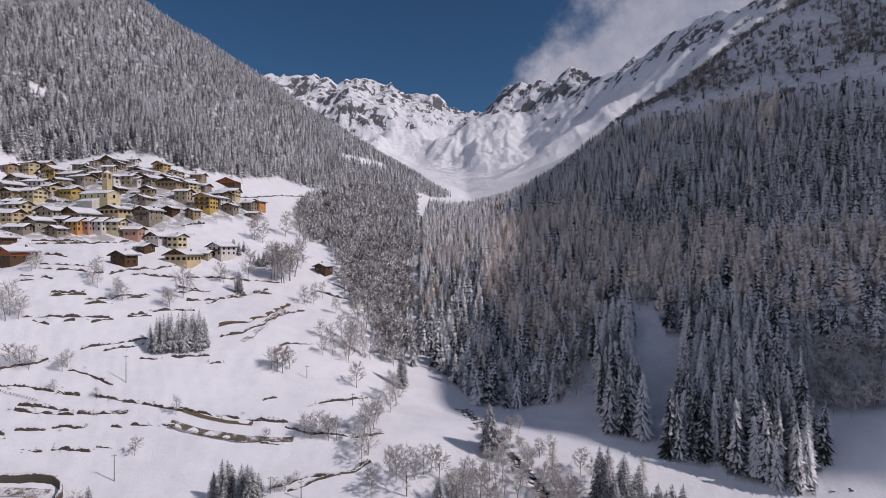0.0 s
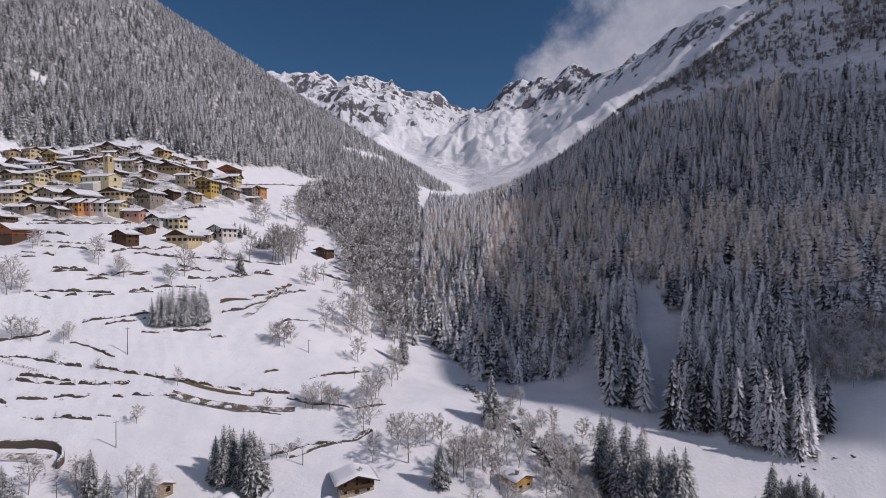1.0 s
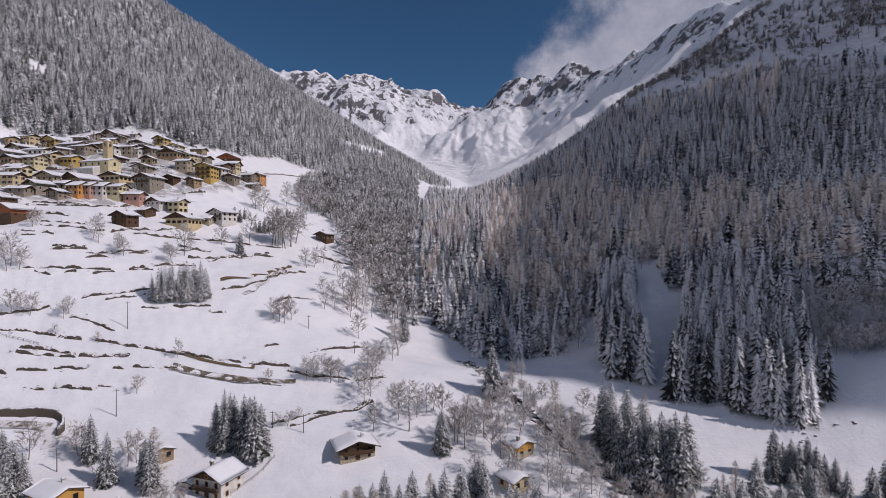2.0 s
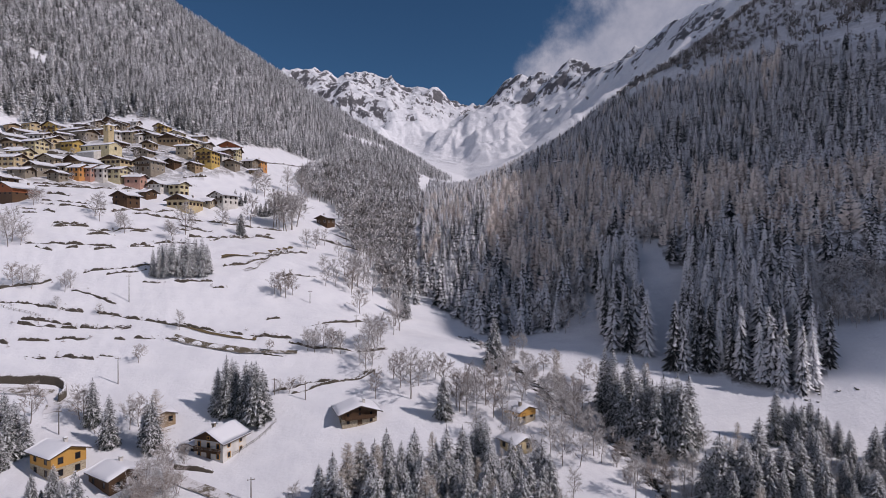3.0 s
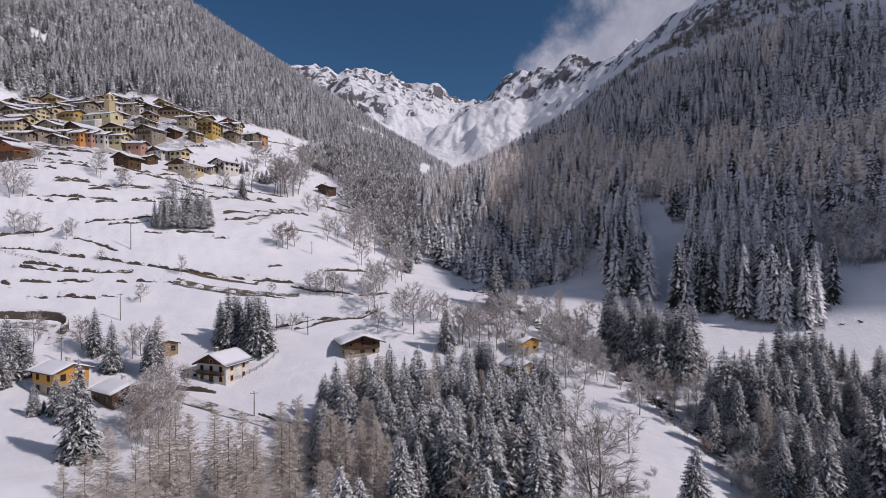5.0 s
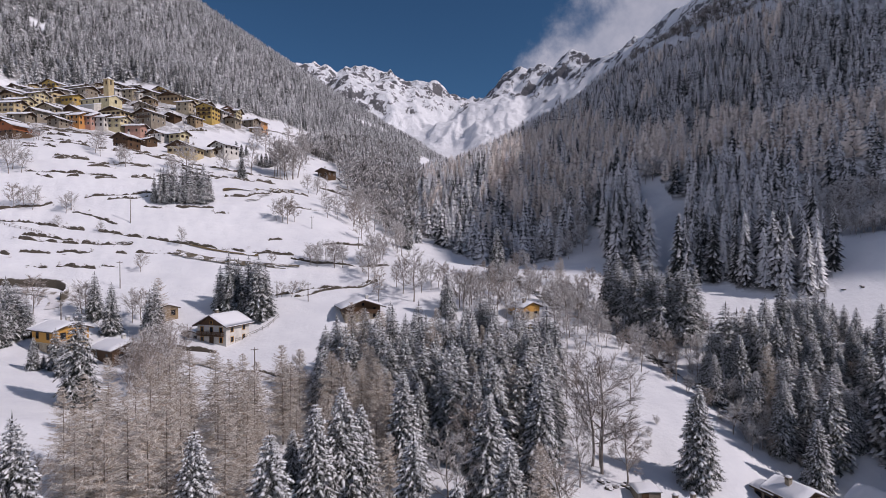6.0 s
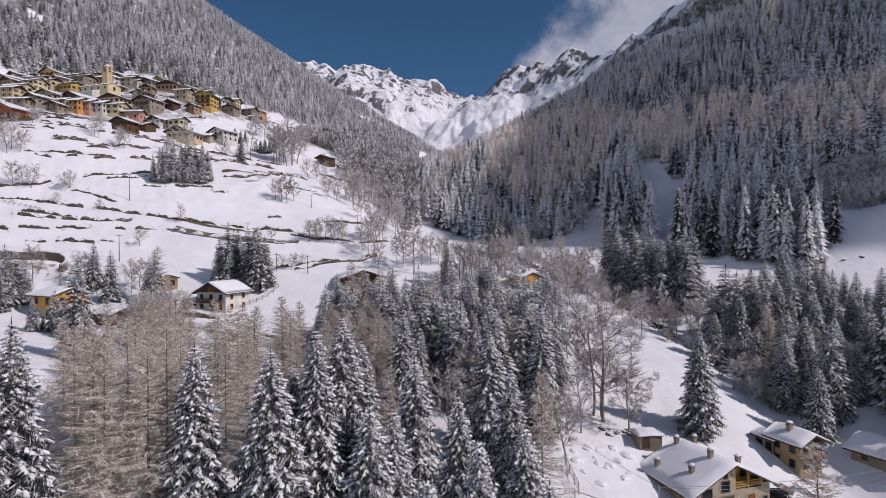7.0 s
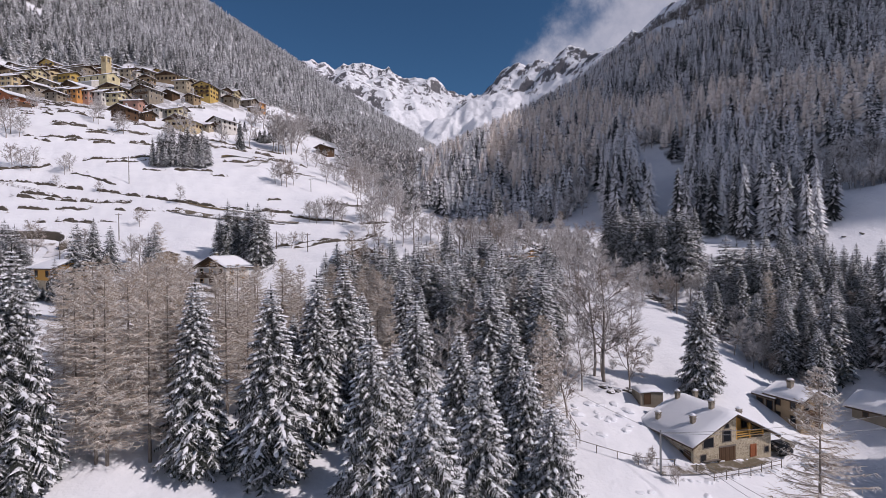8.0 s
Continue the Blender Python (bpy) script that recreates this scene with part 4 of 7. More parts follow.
def roof_snow_mesh(w, d, rise, over, thick, slab, rng):
    """The snow on a gable roof: a soft, uneven blanket over both slopes."""
    nx, ny = 13, max(6, int(d / 1.1))
    half = w / 2 + over
    xs, ys = np.linspace(-half, half, nx), np.linspace(-d / 2 - over, d / 2 + over, ny)
    X, Y = np.meshgrid(xs, ys)
    base = rise * (1 - np.abs(X) / (w / 2)) + slab
    edge = np.minimum(1, np.minimum((half - np.abs(X)) / 0.35, (d / 2 + over - np.abs(Y)) / 0.35))
    lump = 1 + 0.35 * wave(X * 1.0 + rng.uniform(0, 90), Y + rng.uniform(0, 90), 2.6, 3, 2)
    soft = 0.10 * rise * np.exp(-(X / (0.09 * w)) ** 2)
    top = base + thick * (0.45 + 0.55 * np.sqrt(np.clip(edge, 0, 1))) * lump - soft * 0.6
    low = base - 0.01
    out = 0.05
    v = np.concatenate([np.stack([X, Y, top], -1).reshape(-1, 3), np.stack([X * (1 + out / half), Y * (1 + out / (d / 2 + over)), low], -1).reshape(-1, 3)])
    i, j = np.meshgrid(np.arange(nx - 1), np.arange(ny - 1))
    a = (j * nx + i).ravel()
    f = [np.stack([a, a + 1, a + 1 + nx, a + nx], -1)]
    n = nx * ny
    f.append(np.stack([a + n, a + nx + n, a + 1 + nx + n, a + 1 + n], -1))
    for ring in (np.arange(nx), np.arange(nx) + (ny - 1) * nx):
        f.append(np.stack([ring[:-1], ring[:-1] + n, ring[1:] + n, ring[1:]], -1))
    for ring in (np.arange(ny) * nx, np.arange(ny) * nx + nx - 1):
        f.append(np.stack([ring[:-1], ring[1:], ring[1:] + n, ring[:-1] + n], -1))
    return mesh_of("roof_snow", v, np.vstack(f), M_SNOW, True)


def put_chimney(ob, x, y, z, rng, material, s=0.35, tall=0.9):
    bm = bmesh.new()
    box(bm, -s, s, -s, s, -1.2, tall)
    box(bm, -s * 1.25, s * 1.25, -s * 1.25, s * 1.25, tall, tall + 0.1)
    for dx in (-s * 0.8, s * 0.8):
        for dy in (-s * 0.8, s * 0.8):
            box(bm, dx - 0.06, dx + 0.06, dy - 0.06, dy + 0.06, tall + 0.1, tall + 0.35)
    box(bm, -s * 1.35, s * 1.35, -s * 1.35, s * 1.35, tall + 0.35, tall + 0.43)
    c = part("chimney", bm_mesh("chimney", bm, material), ob)
    c.matrix_basis = pose(x, y, z)
    bm = bmesh.new()
    bmesh.ops.create_icosphere(bm, subdivisions=2, radius=1.0)
    for v in bm.verts:
        v.co = Vector((v.co.x * s * 1.45, v.co.y * s * 1.45, max(v.co.z, -0.05) * 0.28 + tall + 0.44))
    part("snow_cap", bm_mesh("snow_cap", bm, M_SNOW, True), c, "white snow cap")


def put_balcony(ob, w, y, z, depth, material, rail=1.0, x=0.0):
    """A boarded balcony along the front (y: the wall's plane)."""
    bm = bmesh.new()
    box(bm, x - w / 2, x + w / 2, y - depth, y - 0.003, z - 0.14, z)
    for k in range(int(w / 1.6) + 2):
        px = x - w / 2 + 0.06 + (w - 0.12) * k / (int(w / 1.6) + 1)
        box(bm, px - 0.05, px + 0.05, y - depth + 0.01, y - depth + 0.11, z, z + rail)
    for zz in (0.12, 0.36, 0.60, 0.84):
        box(bm, x - w / 2, x + w / 2, y - depth - 0.02, y - depth + 0.008, z + zz * rail, z + (zz + 0.17) * rail)
    for sx in (x - w / 2, x + w / 2 - 0.04):
        for zz in (0.3, 0.8):
            box(bm, sx, sx + 0.04, y - depth, y - 0.003, z + zz * rail, z + (zz + 0.15) * rail)
    return part("balcony", bm_mesh("balcony", bm, material), ob, "boarded wooden balcony")


def put_door(ob, x, y, z, w, h, material, turn=0):
    bm = bmesh.new()
    box(bm, -w / 2, w / 2, -0.06, 0.04, 0, h)
    for s in (-1, 1):
        box(bm, s * (w / 2 + 0.06) - 0.06, s * (w / 2 + 0.06) + 0.06, -0.09, 0.04, 0, h + 0.12)
    box(bm, -w / 2, w / 2, -0.09, 0.04, h, h + 0.12)
    p = part("door", bm_mesh("door", bm, material), ob)
    p.matrix_basis = pose(x, y, z, 0, 0, turn)
    return p


def house(x, y, yaw, w, d, eave, wall_mat, label, rng, pitch=0.42, over=0.7, floors=2, upper=None, balconies=0, shutters=False, frame_mat=None, chimneys=1, snow=0.4, sink=3.5, z=None,
          front=True, cols=None, category="house", name="house", group="", gable_wood=None):
    """A gabled house. Ridge along local y, front gable towards local -y; eave: wall height above the ground."""
    if z is None:
        c, s = math.cos(radians(yaw)), math.sin(radians(yaw))
        z = float(np.mean([height(x + c * a - s * b, y + s * a + c * b) for a in (-w / 2, w / 2) for b in (-d / 2, d / 2)]))
    ob = thing(name, x, y, z, yaw, label, category, group)
    rise = pitch * w / 2
    frame_mat = frame_mat or M_WOOD_DARK
    split = eave * 0.5 if upper else None
    # body
    bm = bmesh.new()
    if upper:
        box(bm, -w / 2, w / 2, -d / 2, d / 2, -sink, split)
        part("wall", bm_mesh("wall", bm, wall_mat), ob)
        bm = bmesh.new()
        q = 0.06
        prism(bm, [(-w / 2 - q, split + 0.003), (w / 2 + q, split + 0.003), (w / 2 + q, eave), (0, eave + rise), (-w / 2 - q, eave)], -d / 2 - q, d / 2 + q)
        part("wall", bm_mesh("wall", bm, upper), ob, "boarded upper storey")
    elif gable_wood:
        box(bm, -w / 2, w / 2, -d / 2, d / 2, -sink, eave - 0.003)
        part("wall", bm_mesh("wall", bm, wall_mat), ob)
        bm = bmesh.new()
        prism(bm, [(-w / 2, eave), (w / 2, eave), (0, eave + rise)], -d / 2 - 0.05, d / 2 + 0.05)
        part("gable", bm_mesh("gable", bm, gable_wood), ob, "dark boarded gable")
    else:
        prism(bm, [(-w / 2, -sink), (w / 2, -sink), (w / 2, eave), (0, eave + rise), (-w / 2, eave)], -d / 2, d / 2)
        part("wall", bm_mesh("wall", bm, wall_mat), ob)
    # roof slabs, with rafters' ends in the boards
    bm = bmesh.new()
    slab = 0.26
    ex, ez = w / 2 + over, eave - over * pitch
    prism(bm, [(0, eave + rise + 0.004), (ex, ez), (ex, ez + slab), (0, eave + rise + slab), (-ex, ez + slab), (-ex, ez)], -d / 2 - over, d / 2 + over)
    part("roof", bm_mesh("roof", bm, M_ROOF_BOARD), ob)
    me = roof_snow_mesh(w, d, rise, over, snow, slab, rng)
    p = part("roof_snow", me, ob, "thick blanket of white snow")
    p.matrix_basis = pose(0, 0, eave + 0.006)
    # windows by storeys
    q = 0.06 if upper else 0.0
    step = eave / floors
    ww, wh = round(min(1.0, step * 0.36), 2), round(min(1.35, step * 0.5), 2)
    ncol = cols or max(2, int(w / 2.8))
    nside = max(2, int(d / 3.2))
    for f in range(floors):
        zz = f * step + step * 0.30
        qq = q if upper and zz > split else 0.0
        if front:
            for k in range(ncol):
                xx = (k + 0.5) / ncol * w - w / 2
                if balconies and f == 0 and k == ncol // 2:
                    put_door(ob, xx, -d / 2 - qq, 0.02, 1.0, min(2.0, step * 0.8), M_WOOD_DARK)
                else:
                    put_window(ob, xx, -d / 2 - qq, zz, 0, ww, wh, frame_mat, shutters)
        for k in range(nside):
            yy = (k + 0.5) / nside * d - d / 2
            put_window(ob, w / 2 + qq, yy, zz, 90, ww, wh, frame_mat, shutters)
            put_window(ob, -w / 2 - qq, yy, zz, -90, ww, wh, frame_mat, shutters)
    if rise > 1.6 and front:
        put_window(ob, 0, -d / 2 - (q if upper else (0.05 if gable_wood else 0)), eave + rise * 0.15, 0, 0.7, 0.7, frame_mat)
    for b in range(balconies):
        zz = (b + 1) * step
        if zz < eave + 0.1:
            put_balcony(ob, w * 0.86, -d / 2 - q, zz, 1.0, M_WOOD_GREY if rng.random() < 0.3 else M_WOOD_DARK)
    for k in range(chimneys):
        cx, cy = rng.choice((-1, 1)) * w * rng.uniform(0.08, 0.28), rng.uniform(-0.3, 0.3) * d
        put_chimney(ob, cx, cy, eave + rise * (1 - abs(cx) / (w / 2)) + snow, rng, M_GREY if rng.random() < 0.5 else M_WHITE)
    return ob


# ---- the village on the sunny slope ----
# x, y, yaw, width of the gable, length, eave height, wall, storeys, balconies, finish
QUARTER_A = [
    (-200.3, 255.9, -17, 11.9, 12.3, 4.2, M_WOOD_DARK, 1, 0, "dark wooden"),
    (-215.0, 268.2, -10, 5.5, 8.0, 2.6, M_WOOD_DARK, 1, 0, "dark wooden"),
    (-158.7, 272.5, -12, 8.2, 8.4, 5.0, M_WOOD_DARK, 2, 1, "dark wooden"),
    (-219.4, 283.2, 91, 7.0, 9.1, 2.6, M_GREY, 1, 0, "grey rendered"),
    (-229.2, 289.7, 84, 8.0, 10.3, 5.3, M_CREAM, 2, 0, "cream plastered"),
    (-216.3, 292.5, -21, 8.8, 9.0, 4.4, M_GREY, 1, 0, "grey rendered"),
    (-141.8, 298.5, -8, 12.8, 13.0, 4.0, M_CREAM, 1, 0, "cream plastered"),
    (-162.9, 299.8, 66, 6.5, 6.2, 2.6, M_WOOD_DARK, 1, 0, "dark wooden"),
    (-200.4, 300.8, 84, 9.0, 5.5, 5.5, M_ORANGE, 2, 0, "orange plastered"),
    (-235.2, 304.0, 79, 7.1, 9.2, 6.1, M_PALE, 2, 0, "pale yellow plastered"),
]
QUARTER_B = [
    (-211.3, 304.0, 82, 6.5, 7.4, 3.6, M_STONE, 1, 0, "rubble stone"),
    (-196.9, 305.0, 84, 9.0, 5.6, 5.6, M_PINK, 2, 0, "pink plastered"),
    (-192.0, 307.8, 84, 9.0, 6.8, 5.7, M_WHITE, 2, 0, "white plastered"),
    (-175.1, 309.9, 89, 6.8, 8.8, 4.7, M_PINK, 1, 0, "pink plastered"),
    (-185.5, 310.8, 84, 9.0, 8.4, 5.7, M_PALE, 2, 0, "pale yellow plastered"),
    (-135.6, 311.0, 88, 6.5, 7.0, 2.6, M_STONE, 1, 0, "rubble stone"),
    (-222.6, 311.4, -9, 10.5, 10.8, 3.6, M_STONE, 1, 0, "rubble stone"),
    (-151.9, 312.2, 69, 6.5, 8.2, 6.5, M_PALE, 2, 0, "pale yellow plastered"),
    (-162.9, 314.1, -21, 9.4, 9.7, 2.6, M_WHITE, 1, 0, "white plastered"),
    (-209.2, 315.5, -21, 15.9, 13.0, 3.4, M_TAN, 1, 0, "tan plastered"),
]
QUARTER_C = [
    (-129.1, 319.5, -25, 10.8, 11.1, 5.3, M_WHITE, 2, 1, "white plastered"),
    (-255.6, 326.0, -17, 9.2, 9.5, 3.8, M_TAN, 1, 0, "tan plastered"),
    (-195.6, 328.8, -11, 12.9, 13.0, 3.3, M_CREAM, 1, 0, "cream plastered"),
    (-247.1, 329.5, 77, 9.1, 11.8, 5.2, M_PALE, 2, 0, "pale yellow plastered"),
    (-177.8, 330.5, -15, 11.1, 11.5, 6.1, M_GREY, 2, 1, "grey rendered"),
    (-267.1, 337.6, -25, 11.4, 11.7, 3.1, M_GREY, 1, 0, "grey rendered"),
    (-74.0, 339.8, -24, 7.7, 8.0, 4.0, M_WOOD_DARK, 1, 0, "dark wooden"),
    (-233.1, 342.5, 74, 7.5, 9.7, 4.3, M_YELLOW, 1, 0, "yellow plastered"),
    (-245.7, 343.8, 64, 8.0, 10.3, 3.5, M_CREAM, 1, 0, "cream plastered"),
    (-190.1, 347.2, -5, 9.1, 9.4, 2.6, M_GREY, 1, 0, "grey rendered"),
]
QUARTER_D = [
    (-257.4, 348.0, 84, 9.5, 13.1, 3.2, M_WHITE, 1, 0, "white plastered"),
    (-271.7, 354.5, -27, 13.2, 13.0, 3.2, M_GREY, 1, 0, "grey rendered"),
    (-156.4, 361.3, -4, 10.8, 11.2, 8.4, M_YELLOW, 3, 2, "yellow plastered"),
    (-171.5, 361.7, 82, 6.9, 8.9, 6.4, M_STONE, 2, 0, "rubble stone"),
    (-239.7, 364.2, 75, 9.5, 12.3, 4.0, M_GREY, 1, 0, "grey rendered"),
    (-220.2, 368.9, -29, 9.0, 9.3, 4.9, M_WHITE, 2, 1, "white plastered"),
    (-212.3, 369.8, 83, 6.5, 7.7, 5.9, M_STONE, 2, 0, "rubble stone"),
    (-249.9, 370.0, 74, 9.5, 15.6, 3.4, M_GREY, 1, 0, "grey rendered"),
    (-207.2, 372.2, 72, 6.5, 4.9, 4.4, M_WHITE, 1, 0, "white plastered"),
    (-144.2, 372.2, -6, 7.0, 8.0, 4.7, M_GREY, 1, 0, "grey rendered"),
]
QUARTER_E = [
    (-264.3, 372.4, -11, 10.5, 10.8, 5.3, M_YELLOW, 2, 1, "yellow plastered"),
    (-152.4, 373.5, -16, 7.7, 8.0, 5.6, M_WHITE, 2, 1, "white plastered"),
    (-200.2, 378.5, -27, 12.7, 13.0, 3.8, M_GREY, 1, 0, "grey rendered"),
    (-187.5, 379.0, -6, 14.2, 13.0, 4.1, M_TAN, 1, 0, "tan plastered"),
    (-139.9, 393.7, 73, 6.9, 8.9, 5.3, M_GREY, 2, 0, "grey rendered"),
    (-319.2, 403.5, 63, 6.5, 8.4, 4.7, M_TAN, 1, 0, "tan plastered"),
    (-158.8, 405.8, 88, 9.5, 13.7, 5.1, M_PALE, 2, 0, "pale yellow plastered"),
    (-137.4, 408.0, -15, 6.5, 8.0, 6.8, M_ORANGE, 2, 0, "orange plastered"),
    (-309.0, 409.3, 68, 7.8, 10.1, 6.9, M_CREAM, 2, 0, "cream plastered"),
    (-303.0, 416.6, 86, 6.7, 8.6, 4.9, M_TAN, 2, 0, "tan plastered"),
]
QUARTER_F = [
    (-173.4, 392.2, 81, 8.5, 11.0, 3.6, M_GREY, 1, 0, "grey rendered"),
    (-193.8, 388.3, -20, 10.9, 11.3, 4.2, M_GREY, 1, 0, "grey rendered"),
    (-161.1, 391.6, 63, 8.5, 18.5, 2.6, M_WOOD_DARK, 1, 0, "dark wooden"),
    (-220.0, 400.1, -9, 11.2, 11.6, 3.7, M_WHITE, 1, 0, "white plastered"),
    (-255.3, 425.2, -23, 15.9, 12.1, 2.8, M_TAN, 1, 0, "tan plastered"),
    (-178.3, 384.9, -23, 10.9, 10.7, 4.2, M_PALE, 2, 0, "pale yellow plastered"),
    (-244.4, 433.2, 90, 6.0, 4.9, 3.0, M_WHITE, 1, 0, "white plastered"),
    (-203.8, 418.7, -7, 7.9, 8.2, 4.5, M_PALE, 2, 0, "pale yellow plastered"),
    (-222.1, 432.5, -10, 8.9, 9.2, 4.7, M_YELLOW, 2, 1, "yellow plastered"),
    (-193.8, 433.0, 87, 7.6, 9.8, 4.7, M_TAN, 2, 0, "tan plastered"),
]
QUARTER_G = [
    (-178.7, 457.5, -3, 14.6, 11.4, 3.4, M_WOOD_DARK, 1, 0, "dark wooden"),
]
rng = np.random.default_rng(21)
for quarter in (QUARTER_A, QUARTER_B, QUARTER_C, QUARTER_D, QUARTER_E, QUARTER_F, QUARTER_G):
    for hx, hy, yaw, w, d, eave, mat, floors, bal, finish in quarter:
        tall = ("low", "two-storey", "three-storey", "tall four-storey")[floors - 1]
        extra = " with wooden balconies" if bal else ""
        house(hx, hy, yaw, w, d, eave, mat, f"{tall} {finish} village house{extra}, snowy roof", rng, pitch=rng.uniform(0.34, 0.48), floors=floors, balconies=bal, shutters=mat in (M_YELLOW, M_PALE, M_CREAM),
              gable_wood=M_WOOD_DARK if mat in (M_GREY, M_WHITE, M_TAN, M_STONE, M_CREAM) and rng.random() < 0.85 else None, upper=M_WOOD_RED if mat is M_WOOD_DARK and w > 9 else None, group="village houses", over=1.3, snow=0.3, frame_mat=(M_WHITE, M_WOOD_DARK, M_TAN)[int(rng.integers(0, 3))])
# smaller barns and houses in the gaps of the village
BUILT = [(q[0], q[1]) for quarter in (QUARTER_A, QUARTER_B, QUARTER_C, QUARTER_D, QUARTER_E, QUARTER_F, QUARTER_G) for q in quarter] + [(-213, 340), (-204, 332), (-222, 336), (-205, 322), (-216, 322), (-226, 326), (-195, 326)]
bx, by = scatter(VILLAGE, 11.5, rng)
for hx, hy in zip(bx, by):
    if min(math.hypot(hx - a, hy - b) for a, b in BUILT) < 11.0 or rng.random() < 0.2:
        continue
    BUILT.append((hx, hy))
    mat = (M_STONE, M_WOOD_DARK, M_TAN, M_GREY, M_CREAM)[int(rng.integers(0, 5))]
    house(hx, hy, rng.uniform(-35, 5) + (90 if rng.random() < 0.4 else 0), rng.uniform(5, 7.5), rng.uniform(5.5, 8.5), rng.uniform(2.4, 4.2), mat, "small brown mountain house with a wide snowy roof", rng, pitch=rng.uniform(0.34, 0.48),
          floors=1 if rng.random() < 0.4 else 2, gable_wood=M_WOOD_DARK if mat is not M_WOOD_DARK else None, group="village houses", over=1.1, snow=0.3)


# ---- plan of the single trees: x, y, height ----
SPRUCES_NEAR = [
    (-26.3, 54.0, 18.5), (-19.3, 55.0, 18.6), (-16.4, 62.0, 18.5), (-14.2, 66.0, 19.2), (-8.5, 47.0, 19.4), (-3.5, 38.0, 20.3),
    (-5.4, 60.0, 17.9), (3.9, 74.0, 17.1), (0.5, 44.0, 20.1), (-0.9, 54.0, 17.8), (6.0, 44.0, 17.4), (5.7, 66.0, 16.1),
    (12.2, 82.0, 19.1), (-39.2, 48.0, 21.6), (-6.9, 52.0, 16.4), (-21.2, 70.0, 10.9), (-8.0, 80.0, 16.0), (-12.9, 72.0, 14.3),
    (-42.4, 50.0, 17.2), (5.2, 52.0, 17.0),
]
SPRUCES_RIGHT = [
    (38.2, 87.7, 16.5), (60.0, 92.0, 11.9), (75.9, 110.0, 9.3), (89.9, 120.0, 11.9), (65.7, 104.0, 13.5), (70.2, 120.0, 14.3),
    (69.4, 125.0, 11.0), (62.4, 125.0, 13.5), (61.1, 118.0, 13.5), (72.0, 118.0, 11.2), (76.8, 100.0, 11.6), (69.2, 98.0, 11.0),
    (54.2, 115.0, 10.9), (59.5, 100.0, 13.7), (57.8, 106.0, 12.6), (94.1, 128.0, 6.5), (89.5, 135.0, 11.4), (85.5, 110.0, 16.5),
]
SPRUCES_MEADOW = [
    (-64.1, 152.9, 12.6), (-61.3, 151.9, 16.8), (-59.3, 153.6, 14.6), (-55.7, 151.4, 16.1), (-52.4, 149.9, 16.6), (-51.1, 151.6, 13.8),
    (-61.6, 156.6, 13.7), (-55.0, 153.9, 14.3), (-28.6, 120.6, 9.1), (-94.9, 146.4, 12.5), (-85.6, 138.4, 13.1), (-65.0, 95.1, 17.4),
    (-82.4, 114.1, 8.8), (-104.5, 130.1, 12.8), (-106.7, 130.9, 8.1), (-85.7, 115.1, 3.0), (-77.1, 140.4, 11.6), (-73.8, 136.9, 14.1),
    (-105.3, 132.9, 12.4), (-110.3, 136.1, 12.7), (-102.0, 131.9, 10.2), (-103.7, 125.9, 10.4), (-78.0, 110.4, 8.0), (-86.5, 113.4, 7.0),
    (-17.4, 232.4, 16.8), (15.9, 185.4, 17.2), (-1.1, 154.4, 12.8),
]
SPRUCES_KNOLL = [
    (-113.5, 212.0, 10.9), (-110.9, 212.0, 13.4), (-108.4, 212.3, 14.5), (-105.8, 212.8, 15.4), (-103.4, 213.8, 14.8), (-101.3, 215.0, 16.0),
    (-99.3, 216.5, 15.0), (-96.7, 217.0, 15.7), (-95.1, 218.0, 11.9), (-108.4, 215.8, 12.7), (-103.7, 217.8, 13.7), (-99.8, 219.0, 12.2),
    (-110.8, 214.0, 12.4),
]
SPRUCES_STREAM = [
    (47.0, 163.9, 18.6), (47.4, 157.1, 22.7), (47.4, 149.9, 24.0), (51.3, 153.4, 20.9), (51.3, 146.6, 23.5), (53.9, 147.9, 18.3),
    (54.9, 144.1, 20.8), (57.6, 146.4, 17.4), (58.7, 143.6, 17.8), (60.4, 141.9, 17.6), (63.9, 145.4, 13.5), (49.2, 162.9, 16.0),
    (52.5, 158.6, 16.7), (55.0, 153.6, 16.3), (61.0, 145.6, 15.0), (54.3, 145.6, 18.0), (87.3, 145.9, 10.2), (89.3, 145.4, 7.5),
    (91.4, 145.1, 8.2), (92.4, 143.4, 8.1), (95.7, 144.9, 8.7), (96.0, 142.1, 8.1), (98.0, 141.9, 6.6), (99.8, 140.4, 6.5),
    (60.4, 122.4, 13.9), (63.1, 122.9, 11.4), (64.9, 120.4, 12.4), (65.8, 117.6, 11.5),
]
LARCHES_NEAR = [
    (-35.2, 52.5, 19.1), (-34.1, 52.5, 18.8), (-30.9, 54.0, 19.2), (-30.0, 56.0, 19.9), (-40.0, 57.0, 16.4), (-36.3, 60.0, 17.1),
    (-47.4, 70.0, 13.6), (-49.4, 78.0, 13.0), (-42.1, 72.0, 13.8), (-43.3, 80.0, 13.9), (-40.7, 84.0, 13.5), (-38.5, 88.0, 13.1),
    (-29.7, 74.0, 15.0), (-29.5, 80.0, 13.3), (-27.2, 86.0, 13.3), (-26.9, 95.0, 13.3), (-21.0, 92.0, 13.2), (-15.6, 90.0, 14.1),
    (-10.4, 84.0, 14.1), (-14.7, 98.0, 14.0), (-47.4, 66.0, 13.5), (-33.4, 66.0, 16.1), (-27.3, 64.0, 16.0), (-8.7, 66.0, 14.4),
    (29.0, 47.0, 22.3),
]
